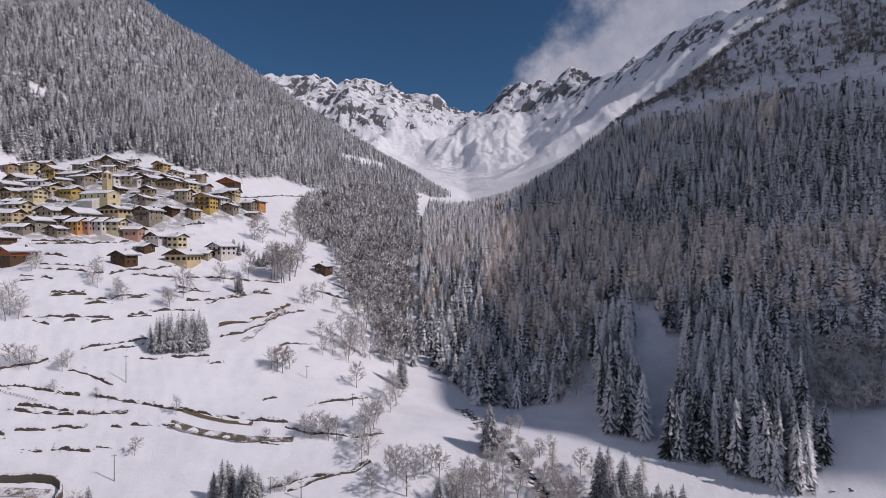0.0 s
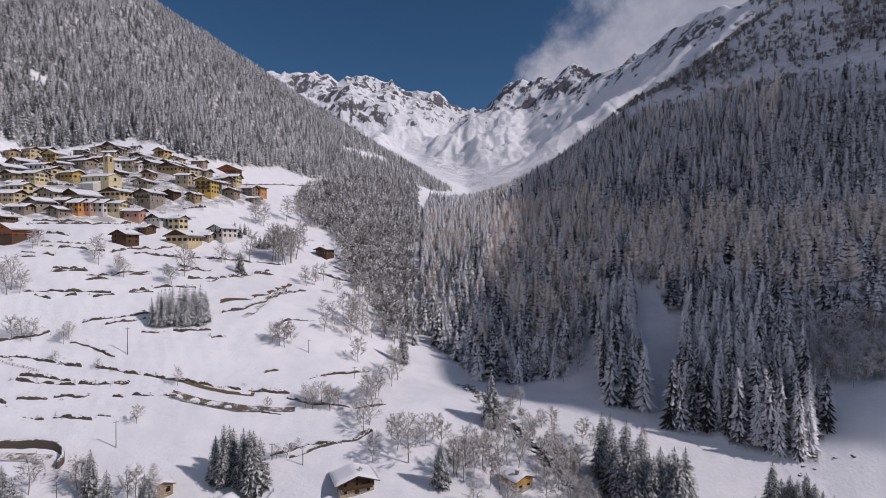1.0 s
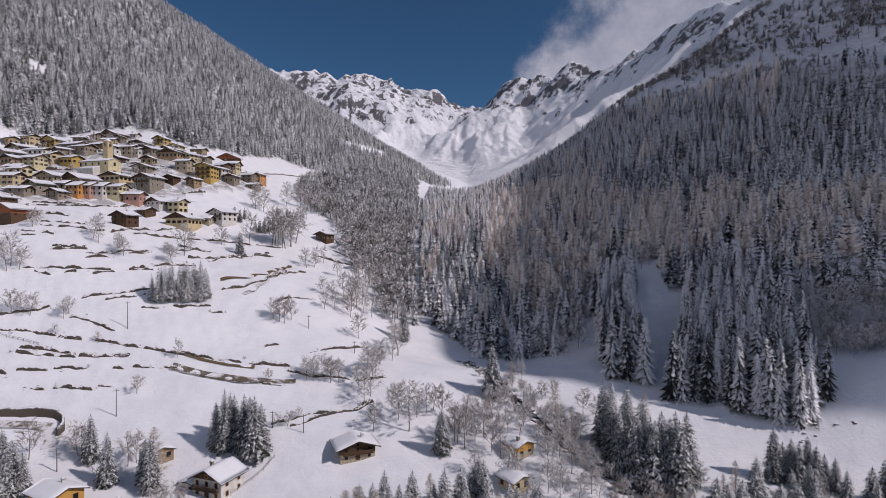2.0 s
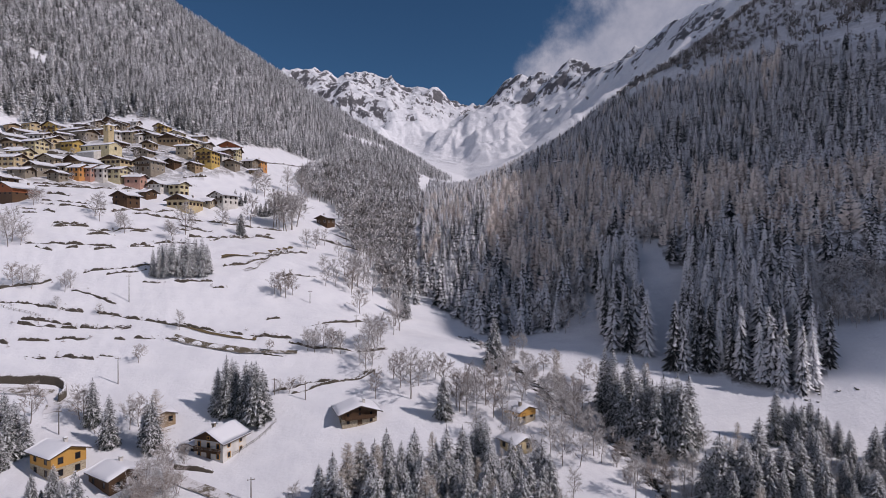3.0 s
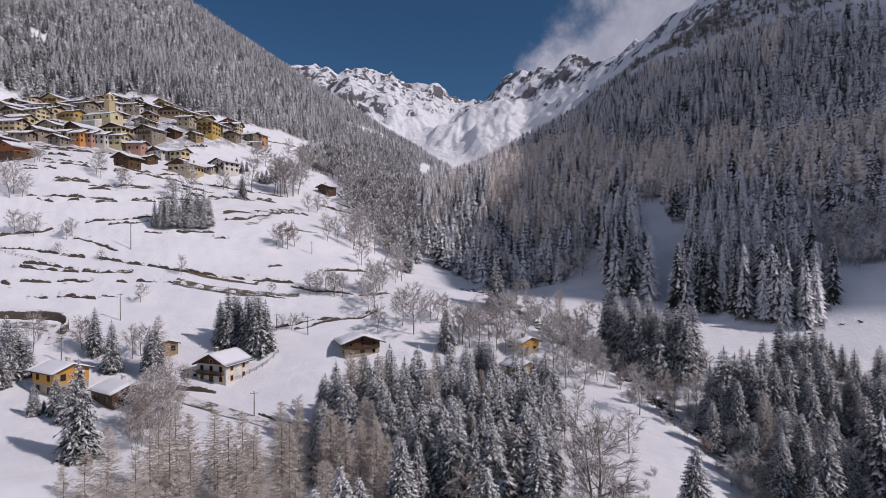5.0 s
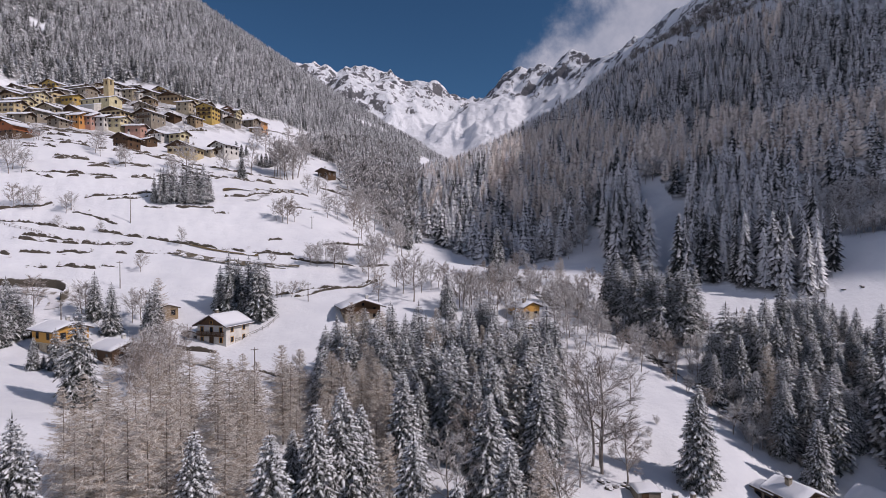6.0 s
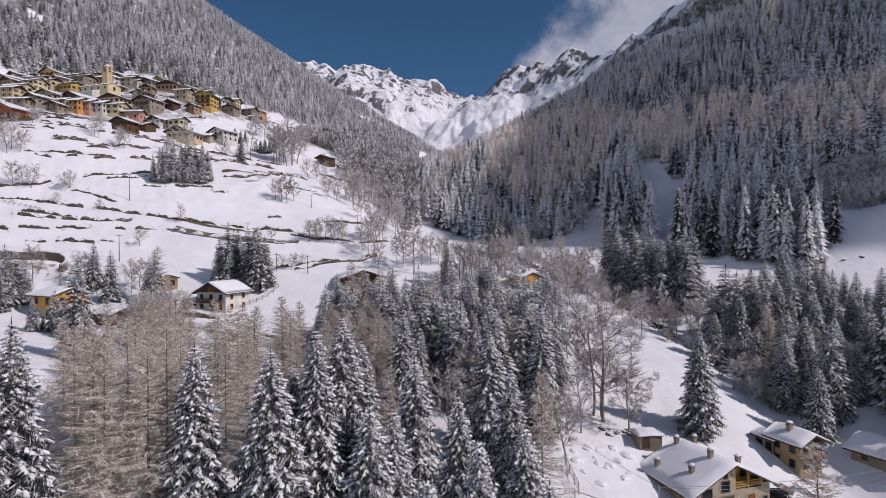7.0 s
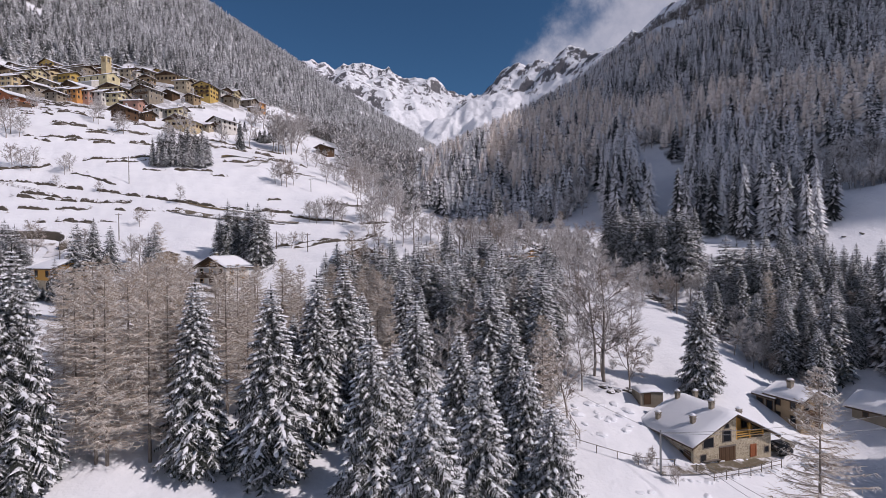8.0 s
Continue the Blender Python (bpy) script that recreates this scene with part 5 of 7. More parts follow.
LARCHES_SIDE = [
    (-74.9, 140.4, 14.5), (34.7, 173.4, 14.3), (62.7, 172.0, 9.2), (73.9, 140.0, 9.0), (63.6, 112.0, 13.6), (70.8, 140.0, 5.7),
    (8.6, 62.0, 18.0), (-20.8, 112.0, 18.2), (-19.4, 118.0, 15.3), (8.7, 108.0, 14.6), (9.5, 92.0, 14.5), (-4.5, 104.0, 17.8),
]
BARE_MEADOW = [
    (-91.4, 187.6, 7.8), (-149.0, 196.9, 9.6), (-155.3, 195.9, 10.1), (-153.2, 197.6, 8.4), (-137.4, 200.1, 7.2), (-135.5, 190.6, 4.3),
    (-120.4, 190.1, 4.5), (-96.5, 171.6, 6.6), (-67.0, 214.4, 8.9), (-64.6, 213.9, 10.2), (-62.3, 213.4, 12.1), (-60.7, 215.6, 8.9),
    (-50.7, 231.4, 10.0), (-47.6, 236.4, 9.0), (-47.5, 187.1, 6.8), (-44.6, 186.1, 8.1), (-42.1, 185.9, 9.0), (-39.1, 185.4, 8.6),
    (-36.8, 187.6, 6.2), (-26.1, 174.4, 10.8), (-24.5, 178.6, 12.4), (-23.4, 195.1, 8.1),
]
BARE_LANE = [
    (-19.7, 203.9, 9.5), (-11.3, 163.1, 16.8), (-14.5, 168.1, 13.0), (-8.7, 169.6, 10.5), (-6.3, 172.1, 10.7), (-3.7, 174.9, 9.0),
    (-1.0, 171.1, 9.7), (-49.8, 162.1, 5.0), (-46.9, 162.4, 5.4), (-44.7, 166.4, 3.8), (-109.8, 144.4, 11.9), (-99.1, 147.4, 9.9),
    (-84.3, 145.4, 10.2), (-96.6, 145.9, 10.5), (-82.8, 146.9, 9.4), (-34.4, 119.4, 5.8), (-58.9, 181.6, 4.7), (-34.2, 216.9, 11.2),
]
BARE_STREAM = [
    (3.8, 158.1, 13.1), (5.7, 156.6, 12.9), (8.7, 158.6, 13.1), (11.5, 162.1, 13.4), (13.3, 155.6, 12.1), (15.5, 153.9, 10.3),
    (15.8, 143.6, 11.9), (18.8, 143.6, 7.4), (27.5, 178.6, 10.1), (32.5, 185.4, 7.7), (34.2, 163.1, 13.5), (36.7, 159.6, 13.2),
    (40.9, 166.4, 10.3), (27.6, 197.6, 8.2), (24.2, 194.9, 9.1), (36.5, 186.6, 7.7), (44.6, 177.1, 9.1), (47.1, 173.1, 8.9),
    (-17.0, 172.4, 8.9), (-21.1, 162.4, 10.1), (45.5, 131.6, 6.1), (47.7, 128.6, 7.3), (51.8, 130.6, 6.7), (59.6, 134.4, 6.9),
    (66.1, 142.1, 7.3), (-29.1, 182.6, 9.4), (-40.6, 235.4, 12.2),
]
BARE_NEAR = [
    (23.5, 88.0, 21.9), (21.7, 90.0, 19.8), (26.1, 86.0, 11.8), (23.4, 90.0, 12.0), (-2.0, 72.0, 13.6), (1.5, 84.0, 12.9),
    (-3.7, 90.0, 10.2), (18.6, 84.0, 11.8), (14.2, 76.0, 11.7), (52.4, 104.0, 7.6), (53.8, 100.0, 5.7), (11.3, 92.0, 12.1),
    (-47.0, 60.0, 9.3), (-9.9, 88.0, 10.9),
]
BARE_THICKET = [
    (-65.4, 111.1, 10.9), (-61.1, 107.6, 10.6), (-61.6, 111.6, 11.5), (-60.8, 114.4, 10.6), (-61.9, 120.1, 9.9), (-59.0, 101.9, 8.4),
    (-56.9, 104.9, 9.2), (-58.0, 112.4, 8.1), (-60.6, 122.6, 7.6), (-64.0, 132.6, 6.8), (-29.9, 106.9, 6.6), (-28.0, 108.1, 5.6),
    (-65.3, 126.9, 10.5), (-66.4, 119.4, 11.1),
]
VILLAGE_TREES = [
    (-118.9, 250.8, 16.8), (-106.4, 299.5, 21.7), (-97.3, 310.0, 30.4), (-90.9, 310.0, 33.6), (-87.7, 315.8, 32.0), (-100.4, 382.8, 17.8),
    (-107.0, 371.2, 19.2), (-125.5, 363.8, 11.3), (-125.7, 370.0, 11.5), (-116.8, 287.0, 11.9), (-142.9, 239.0, 8.6), (-119.7, 239.5, 9.9),
    (-170.4, 214.5, 15.5), (-186.6, 249.5, 7.7), (-137.8, 198.0, 8.2), (-156.8, 245.2, 12.7), (-54.8, 248.0, 9.0), (-72.5, 287.5, 11.9),
    (-70.5, 298.2, 10.8), (-43.0, 254.0, 15.7), (-38.7, 260.2, 13.4), (-50.8, 247.2, 8.9), (-106.3, 282.8, 10.2), (-25.1, 188.8, 13.6),
    (-18.4, 212.5, 15.4),
]

MEADOW_MORE = [
    (-170.1, 212.3, 14.3), (-166.1, 214.2, 10.0), (-152.0, 240.5, 11.2), (-138.1, 235.3, 10.2), (-140.3, 236.2, 8.8), (-120.7, 241.3, 9.0),
    (-120.5, 260.0, 10.7), (-115.0, 287.3, 7.7), (-93.5, 309.7, 30.4), (-90.3, 309.6, 32.0), (-88.3, 315.3, 29.3), (-87.1, 322.8, 23.3),
    (-96.1, 310.9, 22.5), (-120.1, 348.6, 14.4), (-115.0, 349.5, 16.2), (-92.7, 353.6, 12.8), (-93.2, 370.5, 11.5), (-56.1, 286.2, 10.1),
    (-47.7, 256.1, 13.2), (-41.4, 243.8, 18.1), (-40.3, 249.1, 15.4), (-36.9, 250.5, 10.3), (-33.0, 248.8, 11.8), (-28.3, 257.4, 10.6),
    (-20.0, 219.0, 13.1), (-24.2, 191.8, 13.1), (-26.7, 188.3, 11.7), (-44.2, 184.0, 8.0), (-46.9, 184.4, 7.6), (-38.5, 184.2, 9.9),
    (-35.9, 184.6, 9.2), (-181.3, 240.5, 8.9), (-181.5, 244.0, 7.6), (-69.2, 291.6, 9.0), (-67.4, 304.3, 10.7), (-44.9, 290.1, 15.0),
    (-40.1, 287.7, 15.5), (-34.3, 281.3, 13.9),
]
SPRUCES_VILLAGE = [
    (-111.2, 322.3, 6.7), (-108.5, 322.2, 8.0), (-106.4, 324.0, 8.7), (-104.9, 327.6, 7.4), (-103.6, 331.0, 6.8), (-125.0, 326.4, 8.8),
    (-121.8, 326.6, 8.1), (-121.0, 332.0, 6.9), (-104.1, 278.8, 12.1),
]


# ---- dry-stone terrace walls of the meadow ----
TERRACES_HIGH_A = [
    [(-164.7, 229.8), (-159.3, 232.2), (-154.4, 235.8)],
    [(-151.4, 231.2), (-142.2, 235.8), (-132.1, 246.5)],
    [(-126.4, 261.0), (-120.6, 266.0), (-114.4, 267.5)],
    [(-117.0, 249.5), (-104.6, 263.8), (-100.6, 275.2)],
    [(-98.1, 284.2), (-90.8, 291.0)],
    [(-130.3, 227.8), (-118.7, 237.5), (-109.5, 241.5)],
    [(-165.4, 215.2), (-153.8, 217.8), (-136.0, 223.5)],
    [(-79.9, 246.5), (-76.6, 261.0), (-70.4, 279.2)],
    [(-207.2, 273.2), (-196.3, 282.0), (-181.9, 296.5), (-174.7, 305.2)],
]
TERRACES_HIGH_B = [
    [(-190.5, 262.0), (-179.3, 261.5)],
    [(-184.6, 250.2), (-168.1, 256.8)],
    [(-183.5, 237.2), (-178.2, 238.2)],
    [(-213.8, 354.5), (-195.8, 355.0), (-179.8, 359.8)],
    [(-217.7, 327.2), (-203.2, 331.2), (-187.8, 334.2)],
    [(-162.4, 431.5), (-153.9, 524.4), (-126.4, 630.6)],
    [(-50.6, 340.0), (-64.8, 341.0), (-69.5, 346.8)],
    [(-72.3, 312.5), (-59.3, 312.0), (-47.1, 316.5)],
    [(-92.0, 226.0), (-85.3, 233.2), (-79.2, 244.2), (-76.4, 265.0)],
]
TERRACES_LOW_A = [
    [(-159.3, 194.6), (-151.8, 197.9), (-145.1, 201.4)],
    [(-136.3, 199.1), (-128.3, 197.9), (-117.8, 195.6)],
    [(-143.1, 182.6), (-133.4, 182.4), (-123.9, 183.6)],
    [(-123.5, 184.4), (-115.8, 185.9), (-107.6, 186.6)],
    [(-121.9, 190.9), (-110.9, 190.6), (-100.8, 190.1), (-89.6, 189.1)],
    [(-134.3, 190.4), (-126.4, 190.4)],
    [(-91.9, 189.9), (-77.1, 189.6), (-65.2, 189.1), (-53.7, 189.9)],
    [(-54.1, 187.9), (-45.0, 186.1), (-29.7, 186.4), (-20.4, 189.6)],
    [(-137.5, 175.4), (-128.9, 177.4)],
    [(-127.8, 178.4), (-117.7, 179.9)],
    [(-109.8, 180.6), (-106.3, 180.9)],
]
TERRACES_LOW_B = [
    [(-104.3, 182.4), (-97.4, 183.6)],
    [(-94.7, 183.9), (-89.8, 183.6)],
    [(-131.8, 170.4), (-124.6, 170.1)],
    [(-122.5, 170.9), (-110.5, 171.4)],
    [(-110.1, 173.6), (-105.7, 173.6)],
    [(-60.3, 180.1), (-53.8, 179.9)],
    [(-65.1, 197.9), (-60.8, 200.6)],
    [(-48.7, 197.6), (-36.7, 204.9), (-29.2, 212.1)],
    [(-137.9, 207.9), (-123.2, 214.1), (-105.7, 221.6)],
    [(-115.2, 207.6), (-102.9, 210.9), (-91.4, 214.6)],
    [(-89.8, 210.9), (-85.9, 211.9)],
    [(-46.3, 162.6), (-40.3, 165.9), (-27.7, 172.9), (-24.2, 176.6)],
]

TERRACES_MORE_A = [
    [(-181.8, 246.2), (-171.9, 248.4), (-166.0, 251.2), (-158.1, 255.2)],
    [(-155.7, 255.6), (-149.7, 273.8), (-140.6, 296.3)],
    [(-148.2, 261.1), (-137.3, 271.6), (-126.6, 285.5), (-110.8, 298.5), (-92.3, 309.0)],
    [(-180.6, 233.8), (-176.0, 236.0)],
    [(-175.3, 237.7), (-170.3, 238.9)],
    [(-163.8, 228.0), (-152.6, 234.4)],
    [(-149.7, 228.1), (-141.7, 233.2)],
    [(-137.2, 238.0), (-131.4, 244.7)],
    [(-124.3, 255.0), (-114.6, 268.2)],
    [(-108.9, 252.3), (-102.1, 282.8)],
    [(-160.8, 214.5), (-154.1, 214.4)],
    [(-151.0, 216.6), (-146.7, 218.3)],
]
TERRACES_MORE_B = [
    [(-140.6, 218.7), (-134.6, 223.6)],
    [(-130.4, 226.0), (-122.9, 231.3)],
    [(-129.2, 208.1), (-123.6, 211.5), (-116.9, 214.1)],
    [(-155.5, 190.2), (-146.3, 191.0), (-135.7, 190.0), (-126.2, 190.4)],
    [(-142.3, 173.9), (-139.1, 173.9)],
    [(-69.2, 230.5), (-56.9, 238.9)],
    [(-137.7, 517.7), (-128.3, 545.9), (-112.1, 549.3)],
    [(-208.8, 277.2), (-199.3, 284.1), (-189.7, 291.9)],
    [(-143.1, 184.3), (-126.4, 184.9)],
    [(-101.9, 274.4), (-94.6, 295.8)],
    [(-67.8, 329.5), (-57.1, 326.6)],
    [(-122.6, 185.0), (-107.6, 187.1)],
]


# ---- single trees ----
def spruce_thing(k, rng):
    """One of the snow-laden spruces, 18 m tall: trunk, boughs, snow."""
    h = 18.0
    v, f, spines = spruce_crown(rng, h, 3.7 + 0.4 * (k % 3), 50, 13, 11, 0.5, 0.05, 0.26, True)
    s = snow_loads(rng, spines, 0.70, 0.20)
    tv, tf = tube([(0, 0, -0.6), (0.05, 0, h * 0.3), (0, 0.05, h * 0.7), (0, 0, h * 0.93)], [0.27, 0.2, 0.1, 0.02], 8)
    return mesh_of("trunk", tv, tf, M_BARK, True), mesh_of("crown", v, f, M_SPRUCE), mesh_of("snow_load", s[0], s[1], M_SNOW, True)


def grove_spruce_thing(k, rng, needles=None, slim=1.0):
    """A slimmer spruce of the dense groves."""
    h = 13.0
    v, f, spines = spruce_crown(rng, h, slim * (2.8 + 0.3 * (k % 3)), 42, 11, 6, 0.55, 0.04, 0.30)
    s = snow_loads(rng, spines, 0.40, 0.17)
    tv, tf = tube([(0, 0, -0.6), (0, 0, h * 0.5), (0, 0, h * 0.92)], [0.2, 0.12, 0.02], 6)
    return mesh_of("trunk", tv, tf, M_BARK, True), mesh_of("crown", v, f, needles or M_SPRUCE), mesh_of("snow_load", s[0], s[1], M_SNOW, True)


def larch_thing(k, rng):
    h = 18.0
    v, f = larch_crown(rng, h, 4.6 + 0.3 * (k % 3), 40, 10, 5, 25, 0.032)
    tv, tf = tube([(0, 0, -0.6), (0.08, 0, h * 0.3), (0, 0.06, h * 0.7), (0, 0, h)], [0.17, 0.13, 0.07, 0.012], 7)
    return mesh_of("trunk", tv, tf, M_WOOD_GREY, True), mesh_of("crown", v, f, M_LARCH)


def bare_thing(k, rng):
    limbs, twigs = bare_crown(rng, 11.0, 0.15 + 0.045 * (k % 3), 12 + k % 3, 27, 1, 0.019)
    return mesh_of("trunk", limbs[0], limbs[1], M_LIMB, True), mesh_of("crown", twigs[0], twigs[1], M_RIME_TWIG if k % 2 == 0 else M_TWIG)


def shrub_thing(k, rng):
    limbs, twigs = bare_crown(rng, 8.0, 0.14, 6, 9, 6, 0.022)
    return mesh_of("trunk", limbs[0], limbs[1], M_LIMB, True), mesh_of("crown", twigs[0], twigs[1], M_RIME_TWIG if k == 3 else M_TWIG)


tree_rng = np.random.default_rng(5)
SPRUCES = [(spruce_thing(k, tree_rng), 18.0) for k in range(5)]
GROVE = [(grove_spruce_thing(k, tree_rng), 13.0) for k in range(5)]
RIMED_GROVE = [(grove_spruce_thing(k, tree_rng, M_RIMED_SPRUCE, 0.8), 13.0) for k in range(4)]
LARCHES = [(larch_thing(k, tree_rng), 18.0) for k in range(4)]
BARES = [(bare_thing(k, tree_rng), 11.0) for k in range(6)]
SHRUBS = [(shrub_thing(k, tree_rng), 8.0) for k in range(4)]


def plant(name, kinds, x, y, h, rng, label, group, category="tree"):
    meshes, full = kinds[int(rng.integers(0, len(kinds)))]
    s = h / full
    ob = thing(name, x, y, float(height(x, y)) - 0.15, float(rng.uniform(0, 360)), label, category, group)
    wide = s * rng.uniform(0.9, 1.12) * (1.0 + 0.25 * max(0.0, (12 - h) / 12))
    ob.scale = (wide, wide, s)
    for me in meshes:
        p = part(me.name.split(".")[0], me, ob)
        if p.name.startswith("snow_load"):
            p["kind"] = "stuff"
    return ob


def plant_all(name, kinds, spots, rng, label, group, category="tree"):
    for x, y, h in spots:
        plant(name, kinds, x, y, min(h, 18.5 if kinds in (GROVE, RIMED_GROVE) else 21.0 if kinds is SPRUCES else 24.0), rng, label, group, category)


rng = np.random.default_rng(8)
plant_all("spruce", SPRUCES, SPRUCES_NEAR, rng, "tall dark green spruce laden with fresh snow", "spruces of the grove")
plant_all("spruce", SPRUCES, SPRUCES_RIGHT, rng, "dark spruce with snow on its boughs beside the stream", "spruces by the hamlet")
plant_all("spruce", GROVE, SPRUCES_MEADOW, rng, "snow-dusted spruce standing on the white meadow", "spruces on the meadow")
plant_all("spruce", RIMED_GROVE, SPRUCES_KNOLL, rng, "rimed spruce in a clump on a terrace", "spruces on the terrace")
plant_all("spruce", GROVE, [(a, b, 1.4 * c) for a, b, c in SPRUCES_STREAM], rng, "dark snow-dusted spruce on the stream bank", "spruces on the stream bank")
plant_all("larch", LARCHES, LARCHES_NEAR, rng, "leafless brown larch with rime on its twigs", "larches of the grove")
plant_all("larch", LARCHES, LARCHES_SIDE, rng, "leafless brown larch among snowy spruces", "larches of the slopes")
plant_all("bare_tree", BARES, BARE_MEADOW, rng, "small leafless tree on the snowy meadow", "bare trees of the meadow")
plant_all("bare_tree", BARES[::2], MEADOW_MORE, rng, "pale rimed leafless tree on the terraced slope", "bare trees of the meadow")
plant_all("spruce", GROVE, SPRUCES_VILLAGE, rng, "dark round-topped conifer below the village", "conifers below the village")
plant_all("bare_tree", BARES, BARE_LANE, rng, "leafless broadleaf tree beside the lane", "bare trees of the lane")
plant_all("bare_tree", BARES, BARE_STREAM, rng, "leafless grey-brown tree on the stream bank", "bare trees of the stream")
plant_all("bare_tree", BARES, BARE_NEAR, rng, "leafless broadleaf tree with rimed twigs", "bare trees of the grove")
plant_all("bare_tree", BARES[::2], VILLAGE_TREES, rng, "rimed leafless tree below the village", "bare trees below the village")
plant_all("bare_shrub", SHRUBS, BARE_THICKET, rng, "many-stemmed leafless brown shrub in a thicket", "shrubs of the thicket", "shrub")

# the spruce grove on the brow below the chalets, and the stands round the hamlet
BROW = [(-24, 96), (-14, 90), (0, 84), (12, 88), (20, 102), (23, 120), (20, 133), (8, 134), (2, 128), (-10, 127), (-22, 122), (-27, 108)]
x, y = scatter(BROW, 3.7, rng)
for px, py in zip(x, y):
    if 12 < px < 22 and py > 124:
        continue
    if rng.random() < 0.88:
        plant("spruce", GROVE, px, py, rng.uniform(11, 17), rng, "dark spruce dusted with snow in a dense grove", "spruces of the brow")
    else:
        plant("larch", LARCHES, px, py, rng.uniform(10, 15), rng, "leafless larch among dark spruces", "larches of the brow")
BANK = [(55, 100), (62, 94), (84, 92), (104, 100), (124, 122), (118, 136), (92, 137), (70, 133), (57, 124)]
x, y = scatter(BANK, 4.4, rng)
for px, py in zip(x, y):
    r = rng.random()
    if 0.45 < r < 0.75:
        plant("bare_tree", BARES[::2], px, py, rng.uniform(6, 10), rng, "rimed leafless tree among spruces near the hamlet", "bare trees by the hamlet")
    elif r < 0.45:
        plant("spruce", GROVE, px, py, rng.uniform(9, 16), rng, "dark spruce with snow on its boughs near the hamlet", "spruces by the hamlet")
    else:
        plant("bare_shrub", SHRUBS, px, py, rng.uniform(4, 7), rng, "leafless rimed shrub among spruces", "shrubs by the hamlet", "shrub")

# tall spruces, mostly out of view, added to shade the hamlet from the sunny end of the valley
HAMLET_SHADE_WOOD = [(72, 96), (70, 84), (76, 72), (92, 70), (104, 84), (112, 104), (96, 104), (84, 100)]
x, y = scatter(HAMLET_SHADE_WOOD, 4.4, rng)
forest("shade_spruce_wood", x, y, rng.uniform(15, 20, len(x)), MID_SPRUCE, M_FOREST_SHADE, "tall dark snowy spruces behind the hamlet, mostly unseen, added for shade", rng)

GROVE_LARCH = [(-50, 64), (-34, 60), (-12, 74), (-6, 92), (-24, 98), (-44, 88)]
x, y = scatter(GROVE_LARCH, 6.5, rng)
for px, py in zip(x, y):
    plant("larch", LARCHES, px, py, rng.uniform(11, 14.5), rng, "leafless brown larch with rime on its twigs", "larches of the grove")
# leafless trees that line the stream above the hamlet
STREAMSIDE = [(8, 128), (20, 108), (34, 98), (40, 112), (44, 128), (40, 150), (30, 172), (14, 176), (2, 168), (4, 146), (14, 136)]
x, y = scatter(STREAMSIDE, 6.3, rng)
for px, py in zip(x, y):
    if math.hypot(px - 20, py - 153) < 8 or math.hypot(px - 17, py - 139) < 7.5 or (px > 22 and py < 135 and py + 1.6 * px > 150 and px < 46 and rng.random() < 0.8):
        continue
    plant("bare_tree", BARES[::2], px, py, rng.uniform(7, 13), rng, "leafless grey-brown tree on the stream bank", "bare trees of the stream")

FOOT = [(44, 134), (48, 124), (54, 122), (60, 132), (68, 148), (62, 158), (52, 152), (40, 166), (24, 190), (14, 196), (22, 178), (36, 158)]
x, y = scatter(FOOT, 4.8, rng)
for px, py in zip(x, y):
    if rng.random() < 0.5:
        plant("bare_shrub", SHRUBS, px, py, rng.uniform(3, 6.5), rng, "rimed leafless brushwood by the stream", "shrubs by the stream", "shrub")
    else:
        plant("bare_tree", BARES[::2], px, py, rng.uniform(5, 9), rng, "rimed leafless tree by the stream", "bare trees of the stream")
# more spruces beyond the lane, out of view, added to cast shade over the hamlet
LANE_SHADE_WOOD = [(58, 50), (78, 40), (98, 54), (94, 74), (74, 73), (62, 71), (60, 62)]
x, y = scatter(LANE_SHADE_WOOD, 4.2, rng)
forest("shade_spruce_wood", x, y, rng.uniform(17, 22, len(x)), MID_SPRUCE, M_FOREST_SHADE, "unseen dark snowy spruces beyond the lane, added for shade", rng)


# ---- single houses ----
rng = np.random.default_rng(33)


